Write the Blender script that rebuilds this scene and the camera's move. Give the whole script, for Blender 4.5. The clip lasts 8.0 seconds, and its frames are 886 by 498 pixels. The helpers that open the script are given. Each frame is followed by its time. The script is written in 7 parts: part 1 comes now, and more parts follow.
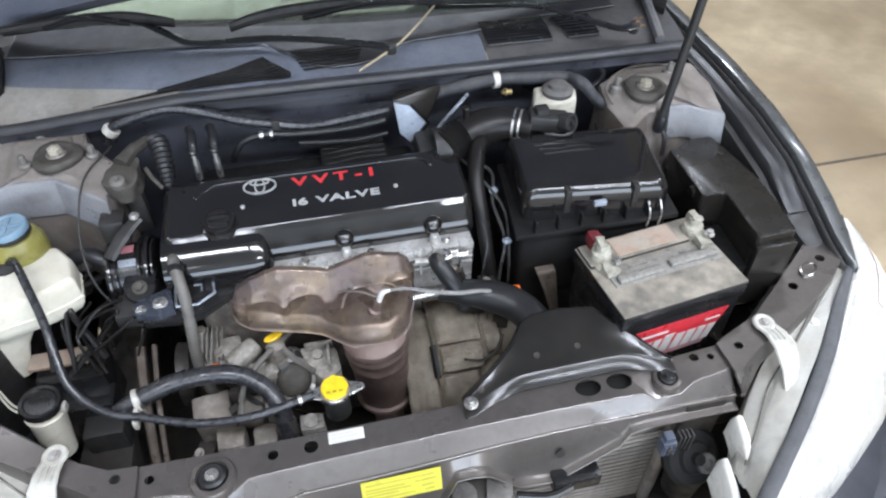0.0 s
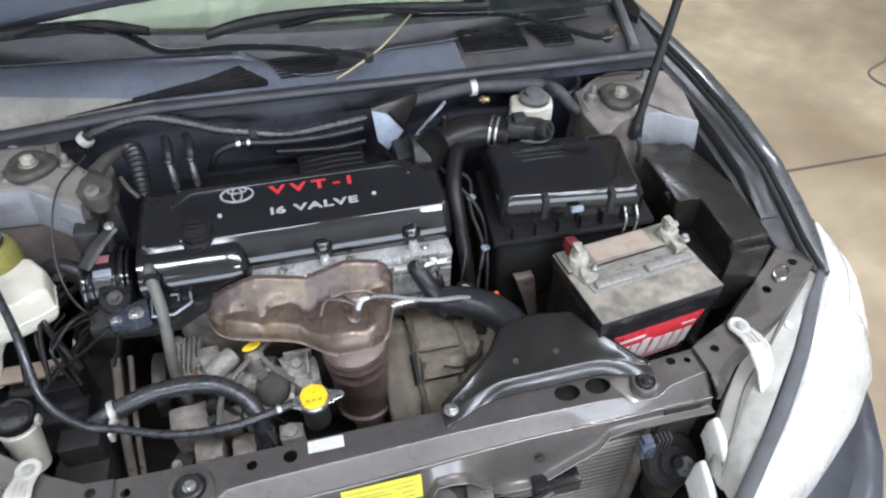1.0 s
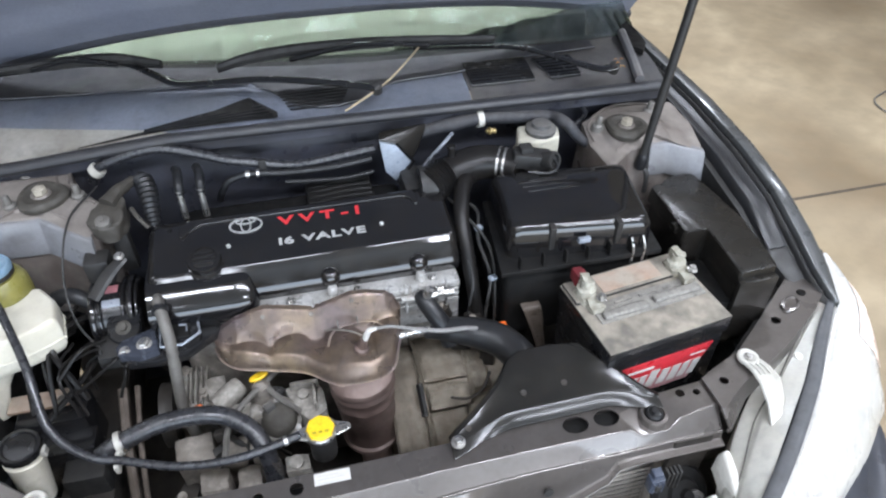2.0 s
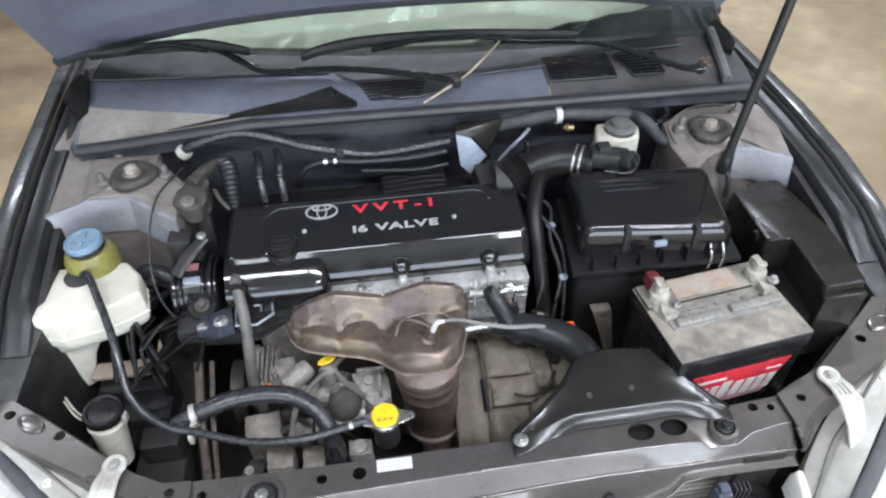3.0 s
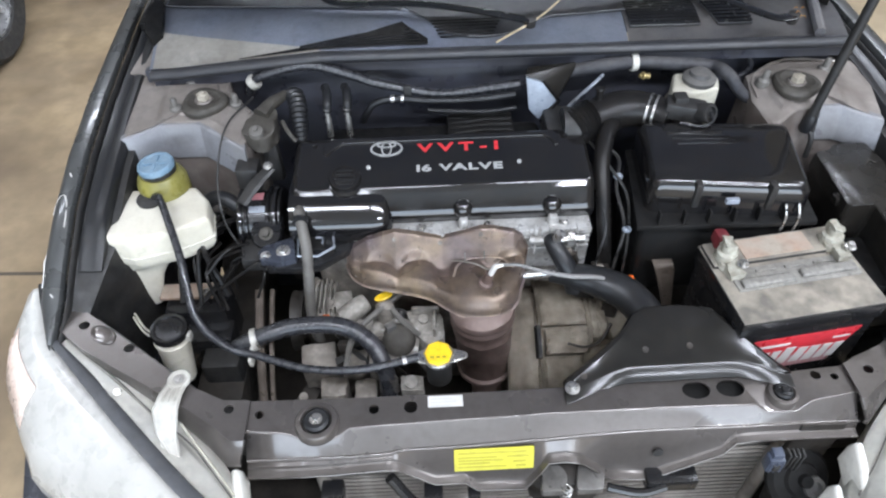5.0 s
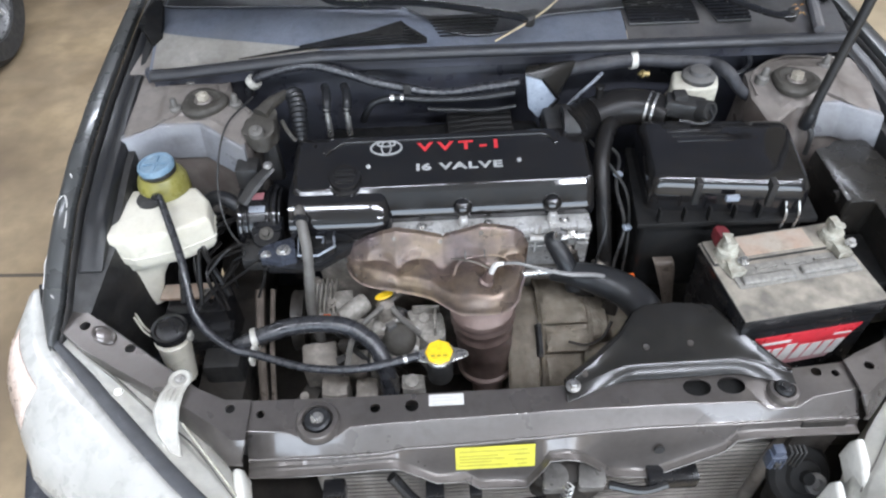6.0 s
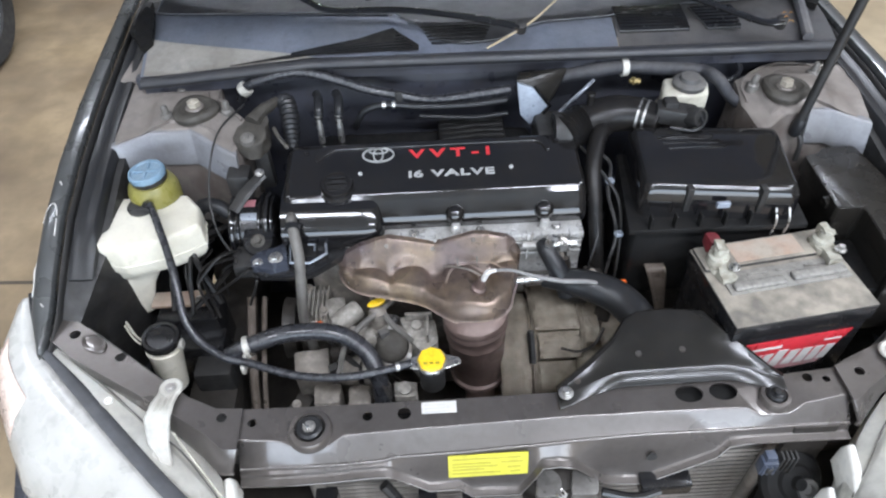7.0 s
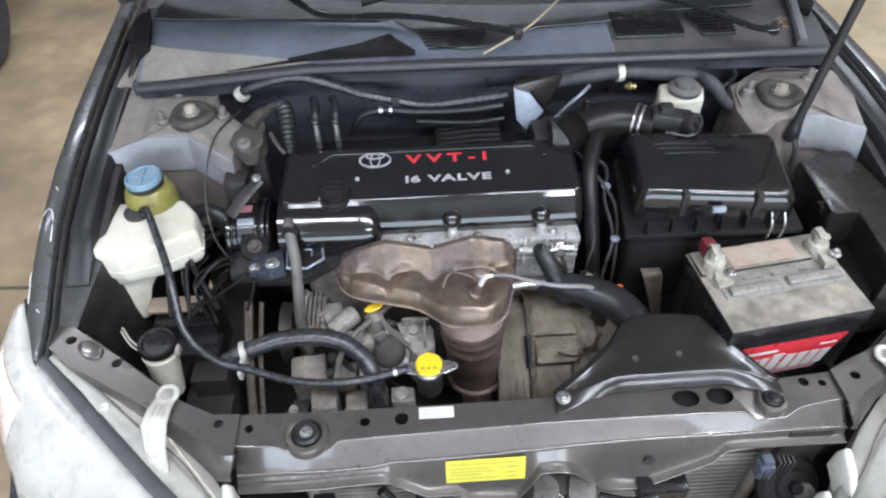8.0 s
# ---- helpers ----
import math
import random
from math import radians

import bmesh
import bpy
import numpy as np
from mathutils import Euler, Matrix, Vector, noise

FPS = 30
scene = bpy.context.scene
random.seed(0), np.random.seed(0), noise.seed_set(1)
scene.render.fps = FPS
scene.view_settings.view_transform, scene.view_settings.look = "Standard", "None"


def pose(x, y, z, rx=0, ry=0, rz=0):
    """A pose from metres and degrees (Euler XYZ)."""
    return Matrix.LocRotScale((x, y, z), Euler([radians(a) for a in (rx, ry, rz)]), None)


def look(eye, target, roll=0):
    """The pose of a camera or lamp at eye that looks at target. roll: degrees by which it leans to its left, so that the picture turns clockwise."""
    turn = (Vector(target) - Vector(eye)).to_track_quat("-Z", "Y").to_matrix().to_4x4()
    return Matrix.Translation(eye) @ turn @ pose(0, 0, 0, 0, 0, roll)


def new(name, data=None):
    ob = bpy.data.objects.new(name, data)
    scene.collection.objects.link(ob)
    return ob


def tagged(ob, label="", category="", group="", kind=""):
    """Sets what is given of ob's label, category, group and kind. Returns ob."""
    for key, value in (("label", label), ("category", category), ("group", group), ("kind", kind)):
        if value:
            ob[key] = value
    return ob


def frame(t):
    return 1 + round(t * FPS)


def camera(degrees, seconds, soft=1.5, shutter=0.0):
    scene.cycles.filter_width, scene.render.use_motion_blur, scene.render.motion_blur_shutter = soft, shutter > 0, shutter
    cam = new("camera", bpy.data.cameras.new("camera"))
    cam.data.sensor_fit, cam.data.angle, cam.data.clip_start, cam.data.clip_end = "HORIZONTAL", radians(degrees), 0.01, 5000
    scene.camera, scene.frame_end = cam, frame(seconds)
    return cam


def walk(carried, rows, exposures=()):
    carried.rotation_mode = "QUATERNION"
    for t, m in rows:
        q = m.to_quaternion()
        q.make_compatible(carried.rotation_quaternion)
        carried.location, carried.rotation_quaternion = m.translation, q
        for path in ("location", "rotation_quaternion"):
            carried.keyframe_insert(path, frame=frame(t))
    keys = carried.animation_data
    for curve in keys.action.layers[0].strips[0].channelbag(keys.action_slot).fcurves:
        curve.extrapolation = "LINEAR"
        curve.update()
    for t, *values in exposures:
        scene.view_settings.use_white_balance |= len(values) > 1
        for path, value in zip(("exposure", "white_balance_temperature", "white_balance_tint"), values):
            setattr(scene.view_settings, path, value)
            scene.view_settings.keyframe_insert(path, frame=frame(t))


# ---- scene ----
cam = camera(66.1, 8.0, 2.2)
PATH = [
    (0, (-0.117, -0.529, 1.66), (0.181, 0.86, 0.253), -0.4),
    (0.5, (-0.114, -0.531, 1.661), (0.223, 0.853, 0.257), 0.2),
    (1, (-0.115, -0.533, 1.661), (0.243, 0.859, 0.271), 0.7),
    (2.5, (-0.117, -0.525, 1.673), (0.207, 0.94, 0.351), 0.0),
    (3, (-0.13, -0.522, 1.674), (0.038, 0.94, 0.32), -1.5),
    (3.5, (-0.139, -0.525, 1.665), (-0.061, 0.885, 0.249), -1.4),
    (4, (-0.144, -0.526, 1.662), (-0.106, 0.863, 0.223), -1.5),
    (4.5, (-0.146, -0.526, 1.661), (-0.132, 0.848, 0.208), -1.9),
    (6, (-0.146, -0.529, 1.658), (-0.142, 0.846, 0.206), -2.6),
    (6.5, (-0.146, -0.525, 1.661), (-0.127, 0.852, 0.21), -2.3),
    (7, (-0.145, -0.526, 1.66), (-0.119, 0.859, 0.217), -2.1),
    (7.5, (-0.147, -0.526, 1.66), (-0.114, 0.863, 0.221), -1.8),
    (8, (-0.147, -0.526, 1.662), (-0.108, 0.867, 0.228), -1.8),
]
walk(cam, [(t, look(eye, target, roll)) for t, eye, target, roll in PATH])

# ---- light ----
scene.view_settings.exposure = 0.31
world = bpy.data.worlds.new("world")
scene.world = world
world.use_nodes = True
wn = world.node_tree.nodes
sky = wn.new("ShaderNodeTexSky")
sky.sky_type, sky.sun_disc = "NISHITA", False
sky.sun_elevation, sky.sun_rotation = radians(40), radians(160)
wn["Background"].inputs["Strength"].default_value = 0.12
world.node_tree.links.new(sky.outputs["Color"], wn["Background"].inputs["Color"])


def area(name, x, y, z, sx, sy, watts, target, colour=(1, 1, 1)):
    d = bpy.data.lights.new(name, "AREA")
    d.shape, d.size, d.size_y, d.energy, d.color = "RECTANGLE", sx, sy, watts, colour
    ob = new(name, d)
    ob.matrix_world = look((x, y, z), target)
    return ob


# Unseen tubes: row y 2.7 added to brighten the cowl, y -3.4 for reflections.
TUBES = [(-2.4, -1.4, 22), (-0.75, -1.4, 50), (0.9, -1.4, 66), (2.3, -1.4, 56), (-1.9, 2.7, 36), (-0.2, 2.7, 105), (1.5, 2.7, 72), (-3.2, 0.7, 18), (3.0, 0.7, 42), (-1.7, -3.4, 16), (1.9, -3.4, 95)]
CEIL = 3.9
for tx, ty, power in TUBES:
    area("unseen_tube", tx, ty, CEIL - 0.16, 1.3, 0.2, power, (tx, ty, 0), (0.91, 0.97, 1.11))
area("door_daylight", 0.0, -6.9, 1.7, 8.8, 3.2, 440, (0, 0, 1.4), (0.77, 0.91, 1.1))


# ---- materials ----
def material(name, base, rough=0.5, metal=0.0, second=None, scale=20.0, amount=0.5, fine=220.0, fine_amount=0.25, bump=0.15, bump_scale=0.0, dust=0.0, dust_colour=(0.23, 0.2, 0.16), coat=0.0, rough_var=0.15, stretch=(1, 1, 1), sub=0.0, spec=0.5, grime=0.35):
    """A surface with large stains, fine grain, grime spots, relief and dust on what faces up."""
    m = bpy.data.materials.new(name)
    m.use_nodes = True
    nt = m.node_tree
    n, l = nt.nodes, nt.links.new
    b = n["Principled BSDF"]
    tc = n.new("ShaderNodeTexCoord")
    mp = n.new("ShaderNodeMapping")
    mp.inputs["Scale"].default_value = stretch
    l(tc.outputs["Object"], mp.inputs["Vector"])

    def noisy(sc, detail):
        t = n.new("ShaderNodeTexNoise")
        t.inputs["Scale"].default_value, t.inputs["Detail"].default_value = sc, detail
        l(mp.outputs["Vector"], t.inputs["Vector"])
        return t.outputs["Fac"]

    def ramp(src, a, c):
        r = n.new("ShaderNodeMapRange")
        r.inputs["From Min"].default_value, r.inputs["From Max"].default_value = 0.35, 0.65
        r.inputs["To Min"].default_value, r.inputs["To Max"].default_value = a, c
        l(src, r.inputs["Value"])
        return r.outputs["Result"]

    def mix(fac, a, c):
        x = n.new("ShaderNodeMix")
        x.data_type = "RGBA"
        for v, sock in ((fac, x.inputs[0]), (a, x.inputs[6]), (c, x.inputs[7])):
            if isinstance(v, (int, float)):
                sock.default_value = v
            elif isinstance(v, tuple):
                sock.default_value = (*v[:3], 1)
            else:
                l(v, sock)
        return x.outputs[2]

    big, small = noisy(scale, 5), noisy(fine, 3)
    second = second or tuple(c * 0.55 for c in base)
    col = mix(ramp(big, 0, amount), base, second)
    col = mix(ramp(small, 0, fine_amount), col, tuple(c * 0.5 for c in base))
    if grime:
        gm = n.new("ShaderNodeMapRange")
        gm.inputs["From Min"].default_value, gm.inputs["From Max"].default_value = 0.5, 0.68
        gm.inputs["To Max"].default_value = grime
        l(noisy(max(scale * 3.1, 45.0), 9), gm.inputs["Value"])
        col = mix(gm.outputs["Result"], col, tuple(c * 0.4 + d for c, d in zip(base, (0.012, 0.009, 0.006))))
    if dust:
        g = n.new("ShaderNodeNewGeometry")
        sx = n.new("ShaderNodeSeparateXYZ")
        l(g.outputs["Normal"], sx.inputs[0])
        up = n.new("ShaderNodeMapRange")
        up.inputs["From Min"].default_value, up.inputs["From Max"].default_value = 0.2, 0.95
        up.inputs["To Max"].default_value = dust
        l(sx.outputs["Z"], up.inputs["Value"])
        mul = n.new("ShaderNodeMath")
        mul.operation = "MULTIPLY"
        l(up.outputs["Result"], mul.inputs[0])
        l(ramp(noisy(scale * 1.7, 6), 0.35, 1.0), mul.inputs[1])
        col = mix(mul.outputs[0], col, dust_colour)
    l(col, b.inputs["Base Color"])
    rv = ramp(noisy(scale * 2.3, 4), max(0.03, rough - rough_var), min(1, rough + rough_var))
    if dust:
        ad = n.new("ShaderNodeMath")
        ad.use_clamp = True
        l(rv, ad.inputs[0])
        sc2 = n.new("ShaderNodeMath")
        sc2.operation = "MULTIPLY"
        sc2.inputs[1].default_value = 0.6
        l(mul.outputs[0], sc2.inputs[0])
        l(sc2.outputs[0], ad.inputs[1])
        rv = ad.outputs[0]
    l(rv, b.inputs["Roughness"])
    b.inputs["Metallic"].default_value = metal
    b.inputs["Coat Weight"].default_value = coat
    b.inputs["Coat Roughness"].default_value = 0.06
    b.inputs["Specular IOR Level"].default_value = spec
    if sub:
        b.inputs["Subsurface Weight"].default_value = sub
        b.inputs["Subsurface Radius"].default_value = (0.01, 0.01, 0.008)
    if bump:
        bp = n.new("ShaderNodeBump")
        bp.inputs["Strength"].default_value, bp.inputs["Distance"].default_value = bump, 0.002
        l(noisy(bump_scale or fine * 0.6, 4), bp.inputs["Height"])
        l(bp.outputs["Normal"], b.inputs["Normal"])
    return m


M = {}
M["paint"] = material("taupe_body_paint", (0.13, 0.116, 0.107), 0.3, 0.55, (0.098, 0.086, 0.078), 7, 0.55, 110, 0.16, 0.02, coat=0.5, rough_var=0.03, grime=0.25)
M["paint_dusty"] = material("dusty_body_paint", (0.215, 0.19, 0.172), 0.42, 0.25, (0.1, 0.078, 0.066), 15, 0.85, 90, 0.4, 0.2, 0, 0.4, (0.31, 0.28, 0.245), grime=0.5)
M["fender_paint"] = material("glossy_grey_paint", (0.075, 0.078, 0.078), 0.3, 0.3, (0.05, 0.05, 0.05), 10, 0.3, 400, 0.06, 0.02, coat=0.35, rough_var=0.06)
M["gloss_black"] = material("polished_black_plastic", (0.006, 0.006, 0.007), 0.1, 0, (0.012, 0.011, 0.01), 12, 0.6, 320, 0.1, 0.03, 60, 0.03, (0.1, 0.09, 0.08), 0.3, 0.05)
M["satin_black"] = material("satin_black_plastic", (0.01, 0.01, 0.011), 0.24, 0, (0.015, 0.0145, 0.014), 18, 0.4, 260, 0.15, 0.05, 160, rough_var=0.04)
M["matt_black"] = material("grimy_matt_black", (0.012, 0.012, 0.012), 0.55, 0, (0.026, 0.024, 0.022), 22, 0.7, 240, 0.3, 0.25, 0, 0.12, (0.09, 0.08, 0.07))
M["deep"] = material("oily_dark_metal", (0.02, 0.018, 0.016), 0.6, 0.2, (0.045, 0.036, 0.028), 15, 0.7, 150, 0.4, 0.4, 60, 0.2, (0.08, 0.065, 0.05))
M["rubber"] = material("black_rubber", (0.012, 0.0125, 0.014), 0.34, 0, (0.026, 0.026, 0.026), 25, 0.5, 300, 0.15, 0.03, 0, 0.05, (0.1, 0.095, 0.09), rough_var=0.05, spec=0.32)
M["hose_grey"] = material("worn_grey_rubber", (0.026, 0.027, 0.031), 0.27, 0, (0.018, 0.018, 0.02), 30, 0.7, 300, 0.25, 0.05, 0, 0.06, (0.14, 0.13, 0.12))
M["cowl"] = material("weathered_grey_plastic", (0.235, 0.265, 0.335), 0.38, 0, (0.17, 0.185, 0.22), 8, 0.7, 160, 0.25, 0.08, 0, 0.25, (0.3, 0.29, 0.285), grime=0.3)
M["alu"] = material("dirty_cast_aluminium", (0.52, 0.505, 0.48), 0.42, 0.4, (0.2, 0.178, 0.15), 30, 0.85, 140, 0.4, 0.45, 120, 0.1, (0.3, 0.27, 0.23))
M["alu_dark"] = material("oily_cast_aluminium", (0.3, 0.27, 0.235), 0.55, 0.2, (0.075, 0.06, 0.047), 28, 0.9, 110, 0.5, 0.55, 80, 0.2, (0.27, 0.235, 0.19), grime=0.7)
M["steel"] = material("zinc_steel", (0.55, 0.54, 0.52), 0.34, 0.9, (0.35, 0.32, 0.28), 40, 0.6, 300, 0.2, 0.1)
M["mount"] = material("blue_grey_bracket_steel", (0.36, 0.385, 0.43), 0.3, 0.6, (0.27, 0.285, 0.32), 12, 0.4, 200, 0.15, 0.05, grime=0.15)
M["rust"] = material("heat_stained_rusty_steel", (0.27, 0.21, 0.205), 0.3, 0.5, (0.46, 0.34, 0.2), 9, 0.85, 60, 0.35, 0.15, 90, 0.08, (0.23, 0.19, 0.175), rough_var=0.08, grime=0.5)
M["rust_cat"] = material("rusty_converter_steel", (0.175, 0.122, 0.105), 0.46, 0.35, (0.075, 0.05, 0.042), 14, 0.9, 120, 0.45, 0.4, 90, 0.12, (0.2, 0.16, 0.135), grime=0.5)
M["cast_dirty"] = material("gritty_oxidised_casting", (0.4, 0.375, 0.335), 0.6, 0.15, (0.1, 0.083, 0.065), 38, 0.95, 150, 0.6, 0.8, 130, 0.2, (0.26, 0.23, 0.19), grime=0.75)
M["tank"] = material("milky_white_plastic", (0.64, 0.61, 0.52), 0.38, 0, (0.5, 0.46, 0.36), 11, 0.6, 180, 0.08, 0.08, 0, 0.15, (0.46, 0.41, 0.33), sub=0.2, grime=0.12)
M["lens"] = material("hazy_headlamp_plastic", (0.5, 0.49, 0.46), 0.3, 0, (0.37, 0.36, 0.33), 9, 0.7, 220, 0.06, 0.03, 0, 0.05, (0.5, 0.48, 0.43), 0.3, sub=0.1)
M["white_part"] = material("grubby_white_plastic", (0.52, 0.51, 0.465), 0.42, 0, (0.3, 0.275, 0.225), 18, 0.6, 150, 0.15, 0.1, 0, 0.15, (0.42, 0.39, 0.33))
M["blue_cap"] = material("pale_blue_cap_plastic", (0.13, 0.23, 0.32), 0.5, 0, (0.22, 0.3, 0.36), 35, 0.6, 250, 0.2, 0.1, 0, 0.25, (0.25, 0.3, 0.33))
M["olive"] = material("fluid_stained_olive_plastic", (0.22, 0.2, 0.05), 0.35, 0, (0.12, 0.11, 0.03), 20, 0.6, 200, 0.1, 0.05, 0, 0.15, (0.3, 0.27, 0.14), sub=0.2)
M["yellow"] = material("yellow_painted_cap", (0.85, 0.56, 0.02), 0.42, 0, (0.7, 0.42, 0.015), 40, 0.5, 300, 0.15, 0.08)
M["yellow_label"] = material("yellow_paper_label", (0.52, 0.48, 0.05), 0.5, 0, (0.44, 0.4, 0.06), 30, 0.6, 300, 0.12, 0.02, grime=0.2)
M["label_ink"] = material("dark_label_print", (0.3, 0.26, 0.02), 0.6, 0, None, 30, 0.2, 300, 0.1, 0, grime=0.08)
M["white_label"] = material("white_paper_label", (0.54, 0.525, 0.5), 0.5, 0, (0.55, 0.53, 0.49), 40, 0.4, 300, 0.06, 0.02, grime=0.08)
M["grey_ink"] = material("grey_label_print", (0.45, 0.44, 0.42), 0.6, 0, None, 30, 0.2, 300, 0.1, 0, grime=0.08)
M["red_text"] = material("red_lettering", (0.5, 0.035, 0.04), 0.4, 0, (0.45, 0.015, 0.025), 60, 0.5, 300, 0.1, 0.02, grime=0.08)
M["silver_text"] = material("silver_lettering", (0.45, 0.45, 0.44), 0.4, 0.3, (0.28, 0.28, 0.27), 60, 0.6, 300, 0.1, 0.02, grime=0.08)
M["red_label"] = material("red_battery_label", (0.5, 0.025, 0.035), 0.38, 0, (0.4, 0.035, 0.045), 20, 0.5, 260, 0.12, 0.03)
M["bat_top"] = material("dusty_battery_top", (0.028, 0.027, 0.026), 0.6, 0, (0.05, 0.046, 0.042), 18, 0.8, 150, 0.35, 0.3, 0, 0.92, (0.295, 0.262, 0.212), grime=0.6)
M["bat_faded"] = material("faded_top_label", (0.34, 0.2, 0.135), 0.65, 0, (0.32, 0.285, 0.23), 16, 0.95, 180, 0.2, 0.1, 0, 0.4, (0.36, 0.31, 0.26))
M["corroded"] = material("corroded_terminal_lead", (0.42, 0.405, 0.34), 0.75, 0.1, (0.2, 0.175, 0.13), 60, 0.8, 300, 0.35, 0.6, 180)
M["red_cap"] = material("red_terminal_cover", (0.16, 0.02, 0.025), 0.5, 0, None, 40, 0.6, 200, 0.2, 0.1)
M["gloss_hose"] = material("smooth_black_intake_rubber", (0.009, 0.0085, 0.0085), 0.33, 0, (0.016, 0.0145, 0.013), 18, 0.6, 260, 0.15, 0.04, 120, 0.03, (0.07, 0.06, 0.055), rough_var=0.06, spec=0.2)
M["grimy_cast"] = material("grime_covered_casting", (0.06, 0.054, 0.045), 0.62, 0.1, (0.03, 0.026, 0.021), 30, 0.9, 130, 0.5, 0.6, 90, 0.2, (0.13, 0.117, 0.095), grime=0.6)
M["firewall"] = material("dusty_blue_black_firewall", (0.036, 0.038, 0.049), 0.42, 0, (0.018, 0.018, 0.021), 9, 0.8, 160, 0.3, 0.15, 0, 0.2, (0.12, 0.115, 0.11), grime=0.5)
M["orange"] = material("orange_clip_plastic", (0.8, 0.16, 0.03), 0.45, 0, None, 40, 0.4, 200, 0.2, 0.05)
M["pink"] = material("faded_pink_label", (0.5, 0.2, 0.22), 0.5, 0, None, 40, 0.5, 200, 0.2, 0.05)
# Body paint with the door's bluish daylight mixed into the colour.
M["tower_face"] = material("daylit_tower_paint", (0.18, 0.182, 0.196), 0.42, 0.15, (0.14, 0.135, 0.132), 12, 0.7, 200, 0.2, 0.1, 0, 0.2, (0.24, 0.225, 0.21))
M["wire_grey"] = material("pale_grey_sleeving", (0.186, 0.180, 0.174), 0.5, 0, (0.2, 0.19, 0.18), 40, 0.6, 300, 0.2, 0.1)
M["dark_car"] = material("dark_car_paint", (0.02, 0.02, 0.022), 0.3, 0.2, (0.03, 0.029, 0.028), 4, 0.5, 200, 0.1, 0.02, coat=0.4)
M["label_pale"] = material("worn_pale_red_label", (0.42, 0.19, 0.2), 0.45, 0, (0.34, 0.25, 0.25), 30, 0.7, 260, 0.12, 0.03)
# Black plastic; also the painted-in shade of twin holes and hinge openings.
M["void_black"] = material("black_plastic_and_shade", (0.007, 0.007, 0.007), 0.6, 0, (0.012, 0.011, 0.01), 18, 0.6, 200, 0.2, 0.15, spec=0.2)
M["alu_bright"] = material("clean_cast_aluminium", (0.6, 0.59, 0.57), 0.38, 0.4, (0.3, 0.28, 0.25), 34, 0.8, 160, 0.35, 0.35, 120)
M["scoop"] = material("smooth_black_scoop", (0.011, 0.0105, 0.0095), 0.2, 0, (0.016, 0.015, 0.014), 14, 0.6, 260, 0.15, 0.04, 160, 0.03, (0.1, 0.09, 0.08), rough_var=0.04, spec=0.36)
M["housing"] = material("dusty_white_housing", (0.84, 0.83, 0.77), 0.4, 0, (0.7, 0.66, 0.57), 10, 0.6, 130, 0.12, 0.1, 0, 0.1, (0.6, 0.56, 0.48), grime=0.22)
M["wedge"] = material("blue_grey_sheet_face", (0.3, 0.34, 0.4), 0.4, 0.2, (0.2, 0.22, 0.25), 25, 0.6, 200, 0.2, 0.08, 0, 0.2, (0.25, 0.24, 0.22))
M["plug"] = material("blue_grey_plug_plastic", (0.07, 0.085, 0.12), 0.42, 0, (0.035, 0.04, 0.055), 40, 0.8, 200, 0.3, 0.1)
# The brown top dust here stands in for the ceiling's reflection.
M["box_black"] = material("worn_black_box_plastic", (0.011, 0.0105, 0.0095), 0.25, 0, (0.018, 0.015, 0.012), 14, 0.6, 260, 0.2, 0.05, 160, 0.06, (0.07, 0.062, 0.05), rough_var=0.02, spec=0.32, grime=0.15)
M["gasket"] = material("faded_rubber_gasket", (0.07, 0.073, 0.08), 0.45, 0, (0.04, 0.041, 0.044), 25, 0.6, 300, 0.2, 0.08, 0, 0.15, (0.16, 0.155, 0.145))
M["cowl_rubber"] = material("dusty_black_bonnet_rubber", (0.02, 0.021, 0.025), 0.36, 0, (0.035, 0.034, 0.034), 16, 0.7, 300, 0.2, 0.08, 60, 0.12, (0.12, 0.115, 0.11), rough_var=0.08, spec=0.4)
M["amber"] = material("faded_amber_tint", (0.66, 0.5, 0.42), 0.35, 0, (0.66, 0.58, 0.52), 40, 0.8, 200, 0.1, 0.02)
M["well"] = material("dark_wiper_well_plastic", (0.05, 0.053, 0.063), 0.42, 0, (0.075, 0.071, 0.07), 9, 0.7, 160, 0.3, 0.12, 0, 0.25, (0.13, 0.122, 0.112), grime=0.4)
M["hose_tan"] = material("aged_tan_grey_rubber", (0.13, 0.122, 0.11), 0.5, 0, (0.07, 0.065, 0.058), 40, 0.7, 300, 0.25, 0.12, 0, 0.15, (0.22, 0.2, 0.17))
M["trans"] = material("tan_stained_casting", (0.5, 0.435, 0.345), 0.62, 0.1, (0.13, 0.095, 0.064), 17, 0.95, 70, 0.5, 0.8, 60, 0.3, (0.4, 0.35, 0.28), grime=0.6)
M["cowl_dusty"] = material("dusty_dark_cowl_plastic", (0.085, 0.088, 0.1), 0.44, 0, (0.15, 0.135, 0.12), 7, 0.8, 200, 0.25, 0.12, 0, 0.4, (0.24, 0.222, 0.2), grime=0.4)
M["dust_metal"] = material("dust_covered_pale_metal", (0.48, 0.455, 0.41), 0.6, 0.05, (0.32, 0.29, 0.25), 14, 0.8, 110, 0.3, 0.15, 0, 0.3, (0.48, 0.45, 0.39))
M["cream"] = material("cream_reservoir_plastic", (0.5, 0.48, 0.4), 0.45, 0, (0.36, 0.33, 0.26), 25, 0.6, 200, 0.15, 0.08, 0, 0.4, (0.3, 0.27, 0.22), sub=0.1)
